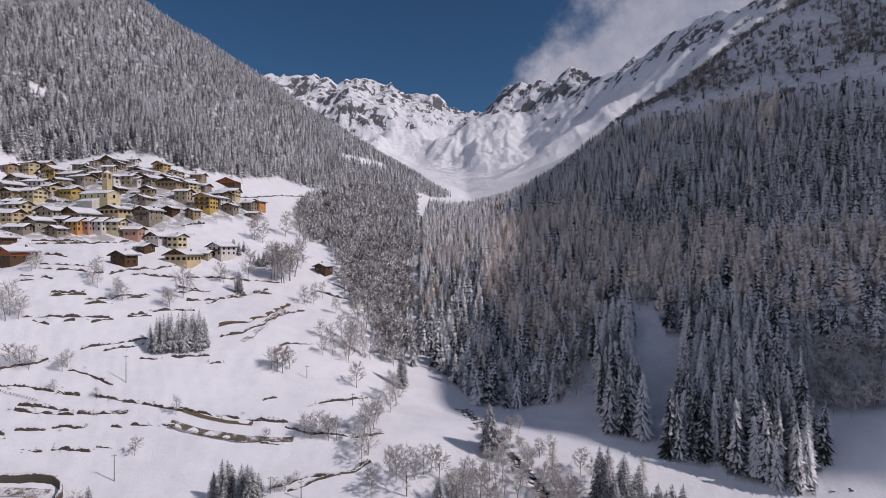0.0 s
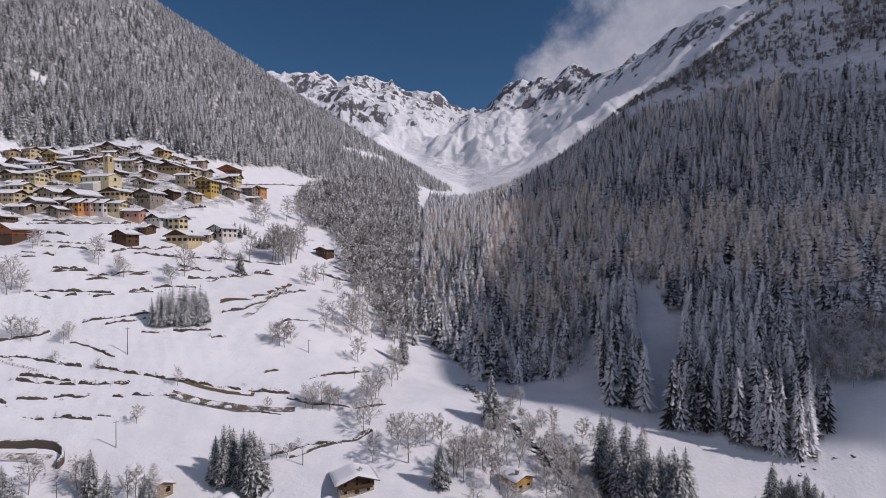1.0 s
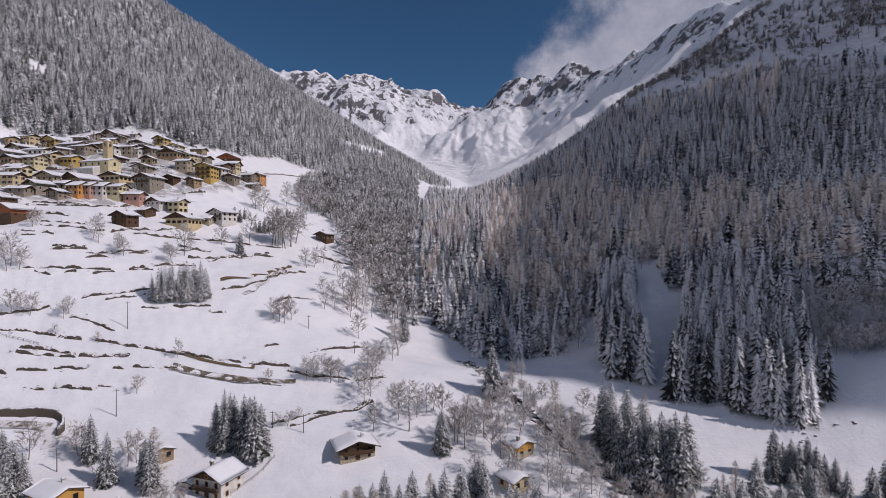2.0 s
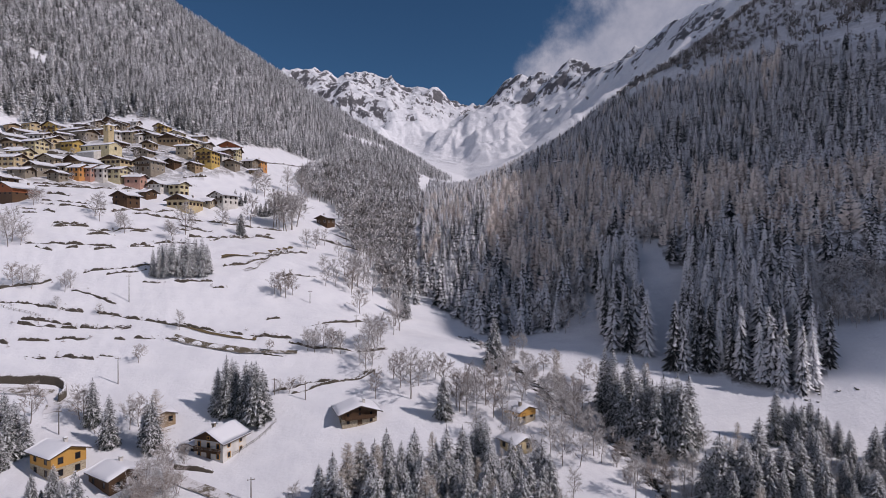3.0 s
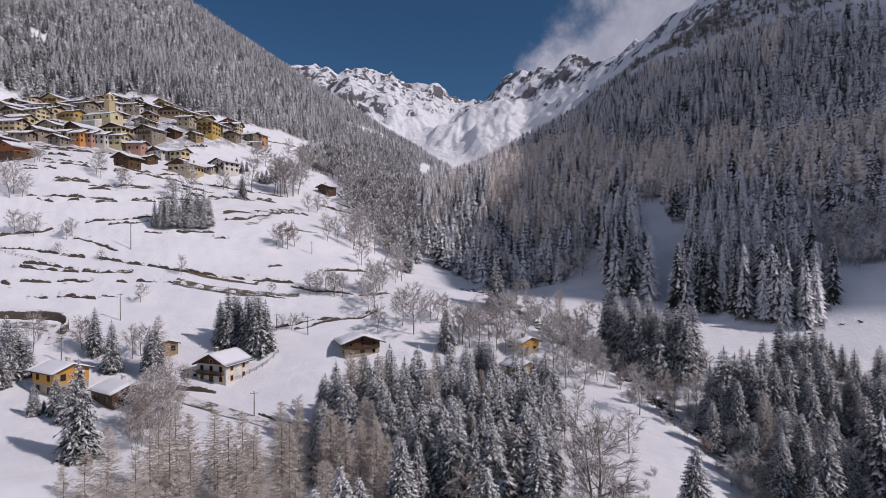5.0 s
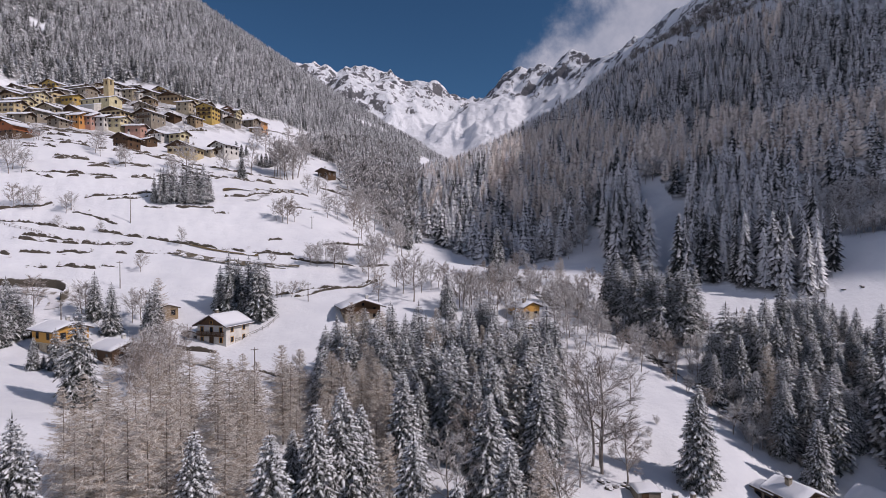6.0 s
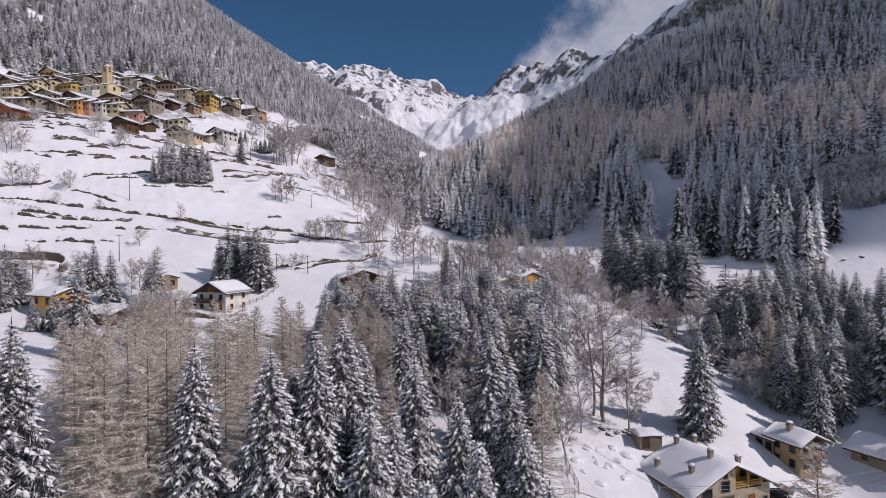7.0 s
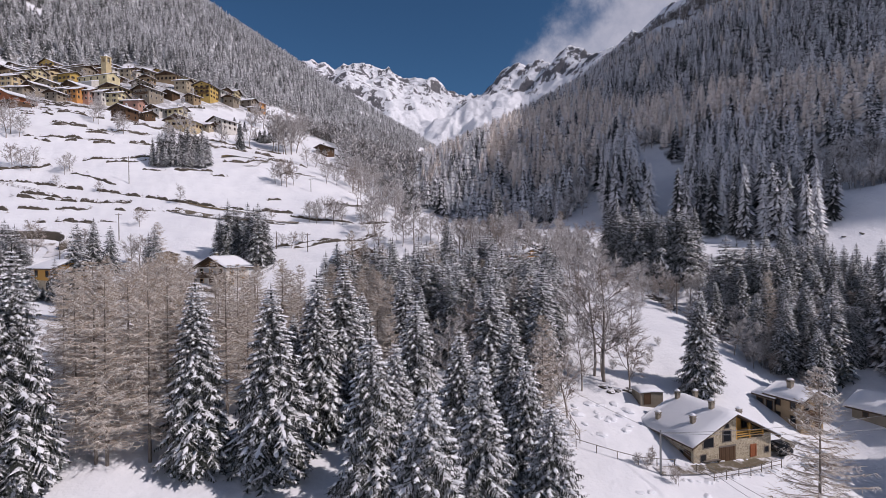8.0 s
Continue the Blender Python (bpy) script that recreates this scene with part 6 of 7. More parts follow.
def stone_farmhouse():
    """The stone house by the lane: timber loggia in the gable, gate, small windows, five chimneys."""
    w, d, eave, pitch, over = 12.3, 9.2, 3.3, 0.50, 0.8
    x, y, yaw, z = 33.0, 75.2, 17.0, -4.2
    ob = thing("farmhouse", x, y, z, yaw, "stone farmhouse with timber loggia under a snow-covered roof", "house")
    rise = pitch * w / 2
    f = -d / 2
    # front wall in pieces round the loggia (x 0.4..5.2, z 2.9..5.2); the rest is one body
    lx0, lx1, lz0, lz1, back = 0.5, 5.0, 3.0, 4.05, 1.9
    bm = bmesh.new()
    prism(bm, [(-w / 2, -2.5), (w / 2, -2.5), (w / 2, eave), (0, eave + rise), (-w / 2, eave)], f + back, d / 2)
    part("wall", bm_mesh("wall", bm, M_STONE), ob)
    bm = bmesh.new()
    box(bm, -w / 2, w / 2, f, f + back - 0.003, -2.5, lz0)
    part("wall", bm_mesh("wall", bm, M_STONE), ob)
    bm = bmesh.new()
    prism(bm, [(-w / 2, lz0 + 0.003), (lx0, lz0 + 0.003), (lx0, eave + rise * (1 - lx0 / (w / 2))), (0, eave + rise), (-w / 2, eave)], f, f + back - 0.003)
    part("wall", bm_mesh("wall", bm, M_STONE), ob)
    bm = bmesh.new()
    box(bm, lx1, w / 2, f, f + back - 0.003, lz0 + 0.003, eave + rise * (1 - (w / 2) / (w / 2)) + 0.1)
    part("wall", bm_mesh("wall", bm, M_STONE), ob)
    # loggia: boarded back, rail and posts
    bm = bmesh.new()
    prism(bm, [(lx0, lz0 + 0.01), (lx1, lz0 + 0.01), (lx1, eave + rise * (1 - lx1 / (w / 2)) - 0.02), (lx0, eave + rise * (1 - lx0 / (w / 2)) - 0.02)], f + back - 0.08, f + back - 0.004)
    part("loggia_back", bm_mesh("loggia_back", bm, M_WOOD_OCHRE), ob, "ochre boarded back of the loggia")
    bm = bmesh.new()
    for px in (lx0 + 0.08, (lx0 + lx1) / 2, lx1 - 0.08):
        top = eave + rise * (1 - px / (w / 2)) - 0.05
        box(bm, px - 0.09, px + 0.09, f + 0.02, f + 0.2, lz0 + 0.003, top)
    for zz in (0.25, 0.55, 0.85):
        box(bm, lx0, lx1, f + 0.03, f + 0.09, lz0 + zz, lz0 + zz + 0.14)
    part("loggia_rail", bm_mesh("loggia_rail", bm, M_WOOD_OCHRE), ob, "ochre timber posts and rail")
    for wx in (1.7, 3.6):
        put_window(ob, wx, f + back - 0.08, lz0 + 0.75, 0, 0.8, 0.9, M_WOOD_DARK)
    # roof
    bm = bmesh.new()
    slab = 0.2
    ex, ez = w / 2 + over, eave - over * pitch
    prism(bm, [(0, eave + rise + 0.004), (ex, ez), (ex, ez + slab), (0, eave + rise + slab), (-ex, ez + slab), (-ex, ez)], f - over, d / 2 + over)
    part("roof", bm_mesh("roof", bm, M_ROOF_BOARD), ob)
    bm = bmesh.new()
    for k in range(7):
        yy = f - over + 0.1 + k * (d + 2 * over - 0.3) / 6
        for s in (-1, 1):
            a, b = (s * (w / 2 + 0.02), eave - 0.02), (s * (ex - 0.05), ez - 0.01)
            prism(bm, [(min(a[0], b[0]), (a if a[0] < b[0] else b)[1] - 0.16), (max(a[0], b[0]), (b if a[0] < b[0] else a)[1] - 0.16), (max(a[0], b[0]), (b if a[0] < b[0] else a)[1]), (min(a[0], b[0]), (a if a[0] < b[0] else b)[1])], yy, yy + 0.14)
    part("rafter_ends", bm_mesh("rafter_ends", bm, M_WOOD_DARK), ob, "dark rafter ends under the eaves")
    p = part("roof_snow", roof_snow_mesh(w, d, rise, over, 0.45, slab, rng), ob, "thick blanket of white snow")
    p.matrix_basis = pose(0, 0, eave + 0.006)
    # openings of the front
    put_window(ob, -4.7, f, 0.75, 0, 0.75, 0.95, M_WOOD_GREY)
    put_window(ob, -3.9, f, 2.55, 0, 1.5, 1.15, M_WOOD_GREY)
    put_window(ob, -1.0, f, 3.0, 0, 1.2, 1.35, M_WOOD_GREY)
    put_window(ob, -1.0, f, 4.7, 0, 0.6, 0.5, M_WOOD_GREY)
    put_door(ob, 3.2, f, 0.55, 0.75, 1.5, M_WOOD_RED)
    put_window(ob, 5.4, f, 0.9, 0, 0.6, 0.7, M_WOOD_GREY)
    # gate of upright planks
    bm = bmesh.new()
    box(bm, -2.25, 0.42, f - 0.1, f + 0.04, 2.31, 2.5)
    gate = part("gate", bm_mesh("gate", bm, M_WOOD_GREY), ob, "weathered plank gate")
    for k in range(8):
        gx = -2.2 + k * 0.32
        bm = bmesh.new()
        box(bm, gx, gx + 0.29, f - 0.05 - 0.01 * (k % 2), f + 0.04, 0.05, 2.305)
        part("plank", bm_mesh("plank", bm, M_WOOD_DARK), gate)
    for yy, hh in ((-2.6, 0.9), (0.4, 0.9), (2.6, 0.8)):
        put_window(ob, -w / 2, yy, hh, -90, 0.7, 0.9, M_WOOD_GREY)
    put_door(ob, -w / 2, -3.6, 0.1, 0.9, 1.9, M_WOOD_DARK, -90)
    for cx, cy in ((-5.6, 2.6), (-4.1, -2.2), (-1.3, 3.9), (1.6, 3.7), (-0.9, -2.0), (5.0, -0.6)):
        put_chimney(ob, cx, cy, eave + rise * (1 - abs(cx) / (w / 2)) + 0.4, rng, M_GREY, 0.26, 0.75)


stone_farmhouse()
house(51.6, 85.0, 20, 4.6, 5.0, 4.4, M_TAN, "tan plastered mountain house with a carved balcony and snowy roof", rng, pitch=0.46, over=0.8, floors=2, balconies=1, snow=0.5, z=-3.9, cols=2, gable_wood=M_WOOD_DARK)
house(49.2, 87.6, 20, 2.4, 3.2, 2.6, M_GREY, "low lean-to beside the mountain house with a snowy roof", rng, pitch=0.3, over=0.5, floors=1, snow=0.45, z=-2.8, chimneys=0, category="shed", name="shed")
house(65.4, 84.0, 25, 6.2, 7.6, 3.8, M_GREY, "grey stone house beside the lane under deep snow", rng, pitch=0.5, over=0.8, floors=2, snow=0.5, z=-5.3, cols=3)
house(-25.6, 154.0, 22, 9.6, 7.6, 3.6, M_STONE, "dark timber chalet on a stone base with a long balcony", rng, pitch=0.34, over=1.4, floors=2, upper=M_WOOD_DARK, balconies=1, snow=0.45, z=18.7, category="chalet", name="chalet")
house(-57.8, 139.4, -20, 8.8, 8.4, 4.9, M_WHITE, "white chalet with brown gable, wooden balcony and snowy roof", rng, pitch=0.52, over=0.9, floors=2, balconies=1, snow=0.35, z=14.7, gable_wood=M_WOOD_DARK, category="chalet", name="chalet", frame_mat=M_WOOD_OCHRE)
house(-91.5, 128.5, 62, 7.4, 9.0, 5.6, M_STONE, "ochre timber house on a stone base with a snowy roof", rng, pitch=0.36, over=0.9, floors=2, upper=M_WOOD_OCHRE, snow=0.3, z=14.6)
house(-76.2, 125.5, 58, 7.4, 9.0, 3.2, M_WOOD_DARK, "low brown wooden barn under a clean snowy roof", rng, pitch=0.34, over=0.7, floors=1, snow=0.45, z=13.1, category="barn", name="barn")
house(-77.5, 149.0, 40, 5.0, 6.0, 2.6, M_TAN, "small tan shed with a snowy roof behind bare trees", rng, pitch=0.32, over=0.5, floors=1, snow=0.35, chimneys=0, category="shed", name="shed")
house(-64.5, 142.0, -20, 5.0, 7.0, 2.4, M_WHITE, "low white lean-to beside the chalet under snow", rng, pitch=0.26, over=0.4, floors=1, snow=0.4, z=14.6, chimneys=0, category="shed", name="shed")
house(20.5, 156.0, 35, 6.0, 6.4, 2.7, M_STONE, "small timber cabin with a snow-covered roof on the bank", rng, pitch=0.36, over=0.7, floors=1, upper=M_WOOD_OCHRE, snow=0.4, category="cabin", name="cabin")
house(17.6, 142.0, 35, 5.6, 6.0, 2.6, M_CREAM, "small cabin with a broad snow-covered roof among trees", rng, pitch=0.34, over=0.8, floors=1, snow=0.45, category="cabin", name="cabin", chimneys=0)


def flat_shed(x, y, yaw, w, d, h, z):
    ob = thing("shed", x, y, z, yaw, "small concrete shed with a flat snow-covered roof", "shed")
    bm = bmesh.new()
    box(bm, -w / 2, w / 2, -d / 2, d / 2, -1.5, h)
    part("wall", bm_mesh("wall", bm, M_GREY), ob)
    p = part("roof_snow", roof_snow_mesh(w, d, 0.1, 0.15, 0.4, 0.02, rng), ob, "flat pillow of white snow")
    p.matrix_basis = pose(0, 0, h)
    put_door(ob, -w * 0.2, -d / 2, 0, 0.8, 1.5, M_WOOD_DARK)


flat_shed(28.0, 83.0, 4, 3.4, 3.0, 1.7, 0.4)


def church():
    """Pale church: nave with a snowy roof, side chapel, bell tower with a cap."""
    x, y = -212.0, 338.0
    z = float(height(x, y - 4)) - 0.5
    ob = thing("church", x, y, z, 74, "pale yellow village church with a square bell tower", "church")
    w, d, eave = 9.5, 22.0, 8.6
    rise = 2.0
    bm = bmesh.new()
    prism(bm, [(-w / 2, -4), (w / 2, -4), (w / 2, eave), (0, eave + rise), (-w / 2, eave)], -d / 2, d / 2)
    part("nave", bm_mesh("nave", bm, M_PALE), ob)
    bm = bmesh.new()
    prism(bm, [(0, eave + rise + 0.004), (w / 2 + 0.4, eave - 0.2), (w / 2 + 0.4, eave), (0, eave + rise + 0.2), (-w / 2 - 0.4, eave), (-w / 2 - 0.4, eave - 0.2)], -d / 2 - 0.4, d / 2 + 0.4)
    part("roof", bm_mesh("roof", bm, M_SLATE), ob)
    p = part("roof_snow", roof_snow_mesh(w, d, rise, 0.4, 0.35, 0.2, rng), ob, "white snow on the nave roof")
    p.matrix_basis = pose(0, 0, eave + 0.006)
    # side chapel towards the valley
    bm = bmesh.new()
    prism(bm, [(-w / 2 - 5, -4), (-w / 2 - 0.003, -4), (-w / 2 - 0.003, 5.2), (-w / 2 - 5, 3.6)], -5, 7)
    part("chapel", bm_mesh("chapel", bm, M_WHITE), ob)
    bm = bmesh.new()
    prism(bm, [(-w / 2 - 5.4, 3.5), (-w / 2 - 0.003, 5.25), (-w / 2 - 0.003, 5.75), (-w / 2 - 5.4, 3.95)], -5.3, 7.3)
    part("chapel_roof", bm_mesh("chapel_roof", bm, M_SNOW), ob, "snow-covered lean-to roof")
    for yy in (-9, -4, 1, 6, 10):
        put_window(ob, -w / 2, yy, 6.3, -90, 0.9, 1.5, M_GREY)
    put_window(ob, 0, -d / 2, 6.0, 0, 1.4, 2.0, M_GREY)
    put_door(ob, 0, -d / 2, 0, 1.8, 3.0, M_WOOD_DARK)
    # bell tower
    t, tall = 3.9, 22.5
    tx, ty = 2.5, -3.0
    bm = bmesh.new()
    box(bm, tx - t / 2, tx + t / 2, ty - t / 2, ty + t / 2, -4, tall - 4.5)
    box(bm, tx - t / 2 - 0.2, tx + t / 2 + 0.2, ty - t / 2 - 0.2, ty + t / 2 + 0.2, tall - 4.5, tall - 4.1)
    for sx in (-1, 1):
        for sy in (-1, 1):
            cx, cy = tx + sx * (t / 2 - 0.5), ty + sy * (t / 2 - 0.5)
            box(bm, cx - 0.5, cx + 0.5, cy - 0.5, cy + 0.5, tall - 4.1, tall - 1.0)
    box(bm, tx - t / 2 - 0.25, tx + t / 2 + 0.25, ty - t / 2 - 0.25, ty + t / 2 + 0.25, tall - 1.0, tall - 0.5)
    part("tower", bm_mesh("tower", bm, M_CREAM), ob)
    bm = bmesh.new()
    bmesh.ops.create_cone(bm, cap_ends=True, segments=8, radius1=t * 0.58, radius2=0.15, depth=1.8)
    bmesh.ops.translate(bm, vec=(tx, ty, tall + 0.4), verts=bm.verts)
    part("tower_cap", bm_mesh("tower_cap", bm, M_SNOW), ob, "small snow-dusted tower cap")
    bm = bmesh.new()
    bmesh.ops.create_uvsphere(bm, u_segments=10, v_segments=6, radius=0.75)
    bmesh.ops.translate(bm, vec=(tx, ty, tall - 2.5), verts=bm.verts)
    part("bell", bm_mesh("bell", bm, M_METAL), ob, "dark bronze bell")


church()


# ---- walls, lanes, poles ----
def along(line, step):
    """Points about step apart along a line of plan points, with their directions."""
    line = np.array(line, float)
    seg = np.hypot(*np.diff(line, axis=0).T)
    s = np.concatenate([[0], np.cumsum(seg)])
    u = np.linspace(0, s[-1], max(2, int(s[-1] / step) + 1))
    p = np.stack([np.interp(u, s, line[:, 0]), np.interp(u, s, line[:, 1])], -1)
    g = np.gradient(p, axis=0)
    g /= np.hypot(g[:, 0], g[:, 1])[:, None] + 1e-9
    return p, g


def terrace_wall(line, tall, rng, label="dark dry-stone terrace wall half buried in snow", thick=0.8, ragged=1.0):
    """A ragged dry-stone bank: its height comes and goes, snow lies on its top."""
    p, g = along(line, 0.45)
    n = len(p)
    side = np.stack([-g[:, 1], g[:, 0]], -1)
    wob = wave(p[:, 0], p[:, 1], 5.0, 9, 3)
    p = p + side * wob[:, None] * 0.8 * ragged
    up = tall * np.clip(1 - 0.4 * ragged + 1.5 * ragged * wave(p[:, 0], p[:, 1], 2.4, 17, 3) + rng.uniform(-0.2, 0.2, n) * ragged, 0.02, 1.5)
    up[0], up[-1] = 0.05, 0.05
    rows = []
    for off, hh in ((-0.5, -0.4), (-0.42, 0.9), (-0.2, 1.0), (0.3, 1.0), (0.5, -0.4)):
        q = p + side * thick * off
        z = height(q[:, 0], q[:, 1])
        rows.append(np.column_stack([q, z + (up * hh if hh > 0 else hh) + (rng.uniform(-0.26, 0.26, n) * tall * ragged if hh > 0 else 0)]))
    v = np.stack(rows, 1).reshape(-1, 3)
    m = len(rows)
    f = []
    for k in range(n - 1):
        for r in range(m - 1):
            a = k * m + r
            f.append((a, a + 1, a + 1 + m, a + m))
    ob = new("terrace_wall", mesh_of("terrace_wall", v, np.array(f), M_WALL))
    tagged(ob, label, "wall", "terrace walls")


rng = np.random.default_rng(41)
for lines, tall in ((TERRACES_HIGH_A, 1.0), (TERRACES_HIGH_B, 1.0), (TERRACES_LOW_A, 0.8), (TERRACES_LOW_B, 0.8), (TERRACES_MORE_A, 0.9), (TERRACES_MORE_B, 0.9)):
    for line in lines:
        terrace_wall(line, tall, rng, thick=0.45, ragged=0.8)


def lane(name, line, width, material, label, lift=0.12):
    p, g = along(line, 1.2)
    side = np.stack([-g[:, 1], g[:, 0]], -1)
    n, cols = len(p), 6
    mid = height(p[:, 0], p[:, 1])
    rows = []
    for k in range(cols):
        o = (k / (cols - 1) - 0.5) * width
        q = p + side * o
        z = np.maximum(height(q[:, 0], q[:, 1]), 0.6 * mid + 0.4 * height(q[:, 0], q[:, 1])) + lift
        rows.append(np.column_stack([q, z]))
    v = np.stack(rows, 1).reshape(-1, 3)
    i, j = np.meshgrid(np.arange(cols - 1), np.arange(n - 1))
    a = (j * cols + i).ravel()
    me = mesh_of(name, v, np.stack([a, a + cols, a + cols + 1, a + 1], -1), material, True)
    ob = new(name, me)
    tagged(ob, label, "road", kind="structure")


def lane_material(name, bare):
    k = Nodes(name)
    p = k.spot()
    worn = k.ramp(k.noise(0.35, 6, 0.7, p), bare, bare + 0.16)
    return k.done(k.mix(worn, k.mix(k.noise(4, 4, 0.6, p), (0.07, 0.058, 0.04), (0.20, 0.17, 0.12)), (0.70, 0.70, 0.72)), 0.7, k.noise(5, 3, 0.6, p), 0.4, 0.05)


M_LANE = lane_material("lane_snow_and_slush", 0.38)
M_SLUSH = lane_material("dark_slush", 0.46)
lane("road", [(-66, 128.5), (-58.6, 125.1), (-50, 121.4), (-44.4, 119.4), (-38, 116.1), (-30.6, 113.6)], 3.2, M_LANE, "narrow slushy lane between snow banks")
lane("road", [(-132, 154.5), (-120, 156.5), (-113, 157.0), (-109.5, 153.5), (-108, 149)], 4.0, M_LANE, "bend of the mountain road with cleared asphalt")
lane("road", [(-92, 184.0), (-80, 181.8), (-66, 180.5), (-58, 181.5), (-50, 183)], 2.6, M_SLUSH, "cleared lane along the terraced meadow")
lane("road", [(-83, 226), (-80, 236), (-79, 250), (-78, 268)], 2.6, M_LANE, "cleared lane climbing to the village")
lane("bank", [(-96.6, 234.8), (-87.4, 241.5), (-81.7, 255.0), (-79.4, 281.8)], 2.4, M_GRASS, "snow-free olive grass bank below the village lane")
lane("bank", [(-89.5, 189.6), (-82.1, 188.3), (-73.9, 187.2), (-65.4, 187.9)], 1.6, M_GRASS, "snow-free olive grass strip along the meadow lane")
lane("road", [(12.5, 53), (9.8, 59), (8.4, 63.2), (7.5, 68), (9.0, 74)], 2.8, M_SLUSH, "narrow muddy lane beside the spruces")
lane("road", [(22.8, 65.9), (29.5, 68.0), (37.0, 71.0), (43.2, 74.6), (46, 78)], 1.8, M_SLUSH, "slushy driveway in front of the farmhouse")
terrace_wall([(-136, 157.5), (-128, 159.6), (-120, 160.8), (-114.5, 160.6), (-111.2, 159.2), (-109.4, 156.6), (-109.0, 153.6)], 2.4, rng, "tall dark retaining wall along the road bend", 1.0, 0.12)
terrace_wall([(-52, 163), (-44, 167), (-28, 172), (-23, 176)], 0.9, rng)
terrace_wall([(-66, 131.5), (-61, 131.0), (-56, 130.5)], 1.2, rng, "grey stone garden wall below the chalet", 0.8, 0.3)
terrace_wall([(-43, 121.5), (-38, 119.0), (-30, 116.5)], 0.7, rng)


def power_pole(x, y, h, label="weathered wooden power pole with a crossarm", arm=True, material=None):
    z = float(height(x, y))
    ob = thing("power_pole", x, y, z, 20, label, "pole", "power poles")
    v, f = tube([(0, 0, -0.8), (0, 0, h * 0.5), (0, 0, h)], [0.14, 0.12, 0.09], 8)
    part("pole", mesh_of("pole", v, f, material or M_WOOD_GREY, True), ob)
    if arm:
        bm = bmesh.new()
        box(bm, -0.8, 0.8, -0.2, -0.1, h - 0.5, h - 0.38)
        part("crossarm", bm_mesh("crossarm", bm, M_WOOD_GREY), ob)
        for k in (-0.7, 0.0, 0.7):
            bm = bmesh.new()
            bmesh.ops.create_cone(bm, cap_ends=True, segments=8, radius1=0.06, radius2=0.04, depth=0.2)
            bmesh.ops.translate(bm, vec=(k, -0.15, h - 0.28), verts=bm.verts)
            part("insulator", bm_mesh("insulator", bm, M_WHITE), ob)
    return Vector((x, y, z + h - 0.3))


POLES = [(-114.5, 197.6, 9.6), (-97.9, 162.9, 8.1), (-53.0, 213.0, 5.0), (-33.5, 203.0, 4.5), (-43.5, 120.5, 5.6), (-41.5, 160.0, 5.5), (-51.0, 161.5, 5.0), (49.0, 121.5, 7.0), (-100.5, 141.5, 6.5)]
tops = [power_pole(*p) for p in POLES]
near_top = power_pole(23.0, 65.5, 5.2, "grey concrete service pole with several cables", False, M_METAL)


def cable(a, b, sag, r=0.025):
    a, b = Vector(a), Vector(b)
    pts = [a.lerp(b, t) - Vector((0, 0, sag * 4 * t * (1 - t))) for t in np.linspace(0, 1, 22)]
    v, f = tube([tuple(p) for p in pts], np.full(len(pts), r), 4)
    ob = new("cable", mesh_of("cable", v, f, M_METAL, True))
    tagged(ob, "thin overhead cable slung between poles", "cable", "cables")


for target, sag in (((9.0, 90.0, 6.0), 0.6), ((58.0, 66.0, 2.5), 0.8), ((58.2, 66.2, 4.5), 0.8), ((31.5, 52.0, -2.0), 0.5), ((30.5, 51.0, -2.5), 0.5)):
    cable(near_top, target, sag)
cable(tops[7], (30.0, 152.0, 22.0), 0.8)
cable(tops[7], (60.0, 100.0, 8.0), 0.8)


def fence(line, h, step, rails, label, name="fence", group="fences"):
    """Round posts with rails between them."""
    p, g = along(line, step)
    z = height(p[:, 0], p[:, 1])
    ob = thing(name, float(p[0, 0]), float(p[0, 1]), float(z[0]), 0, label, "fence", group)
    o = np.array([p[0, 0], p[0, 1], z[0]])
    for (px, py), pz in zip(p, z):
        v, f = tube([(px - o[0], py - o[1], pz - o[2] - 0.4), (px - o[0], py - o[1], pz - o[2] + h)], [0.06, 0.05], 6)
        part("post", mesh_of("post", v, f, M_WOOD_GREY, True), ob)
    for r in rails:
        for k in range(len(p) - 1):
            a = (p[k, 0] - o[0], p[k, 1] - o[1], z[k] - o[2] + h * r)
            b = (p[k + 1, 0] - o[0], p[k + 1, 1] - o[1], z[k + 1] - o[2] + h * r)
            v, f = tube([a, b], [0.045, 0.045], 5)
            part("rail", mesh_of("rail", v, f, M_WOOD_GREY, True), ob)


fence([(28.0, 67.2), (29.4, 65.9), (35.5, 68.3), (40.5, 70.8)], 1.1, 1.9, (0.45, 0.9), "wooden rail fence with round posts beside the driveway")
fence([(14.1, 75.0), (14.5, 69.5)], 1.6, 1.6, (0.35, 0.65, 0.95), "tall dark metal gate beside the lane", "gate")
fence([(-54, 137), (-50.5, 142), (-47, 150)], 1.1, 2.0, (0.5, 0.9), "wooden fence running up beside the white chalet")
fence([(-96, 146), (-90, 141.5), (-85, 138)], 1.0, 2.0, (0.5, 0.9), "wooden fence beside the village lane")


def wheel_mesh(r, w, material, sides=16):
    bm = bmesh.new()
    bmesh.ops.create_cone(bm, cap_ends=True, segments=sides, radius1=r, radius2=r, depth=w)
    bmesh.ops.rotate(bm, cent=(0, 0, 0), matrix=Matrix.Rotation(radians(90), 3, "X"), verts=bm.verts)
    bmesh.ops.bevel(bm, geom=[e for e in bm.edges if abs(e.verts[0].co.y - e.verts[1].co.y) < 1e-4], offset=0.04, segments=2, affect="EDGES")
    return bm_mesh("tyre", bm, material, True)


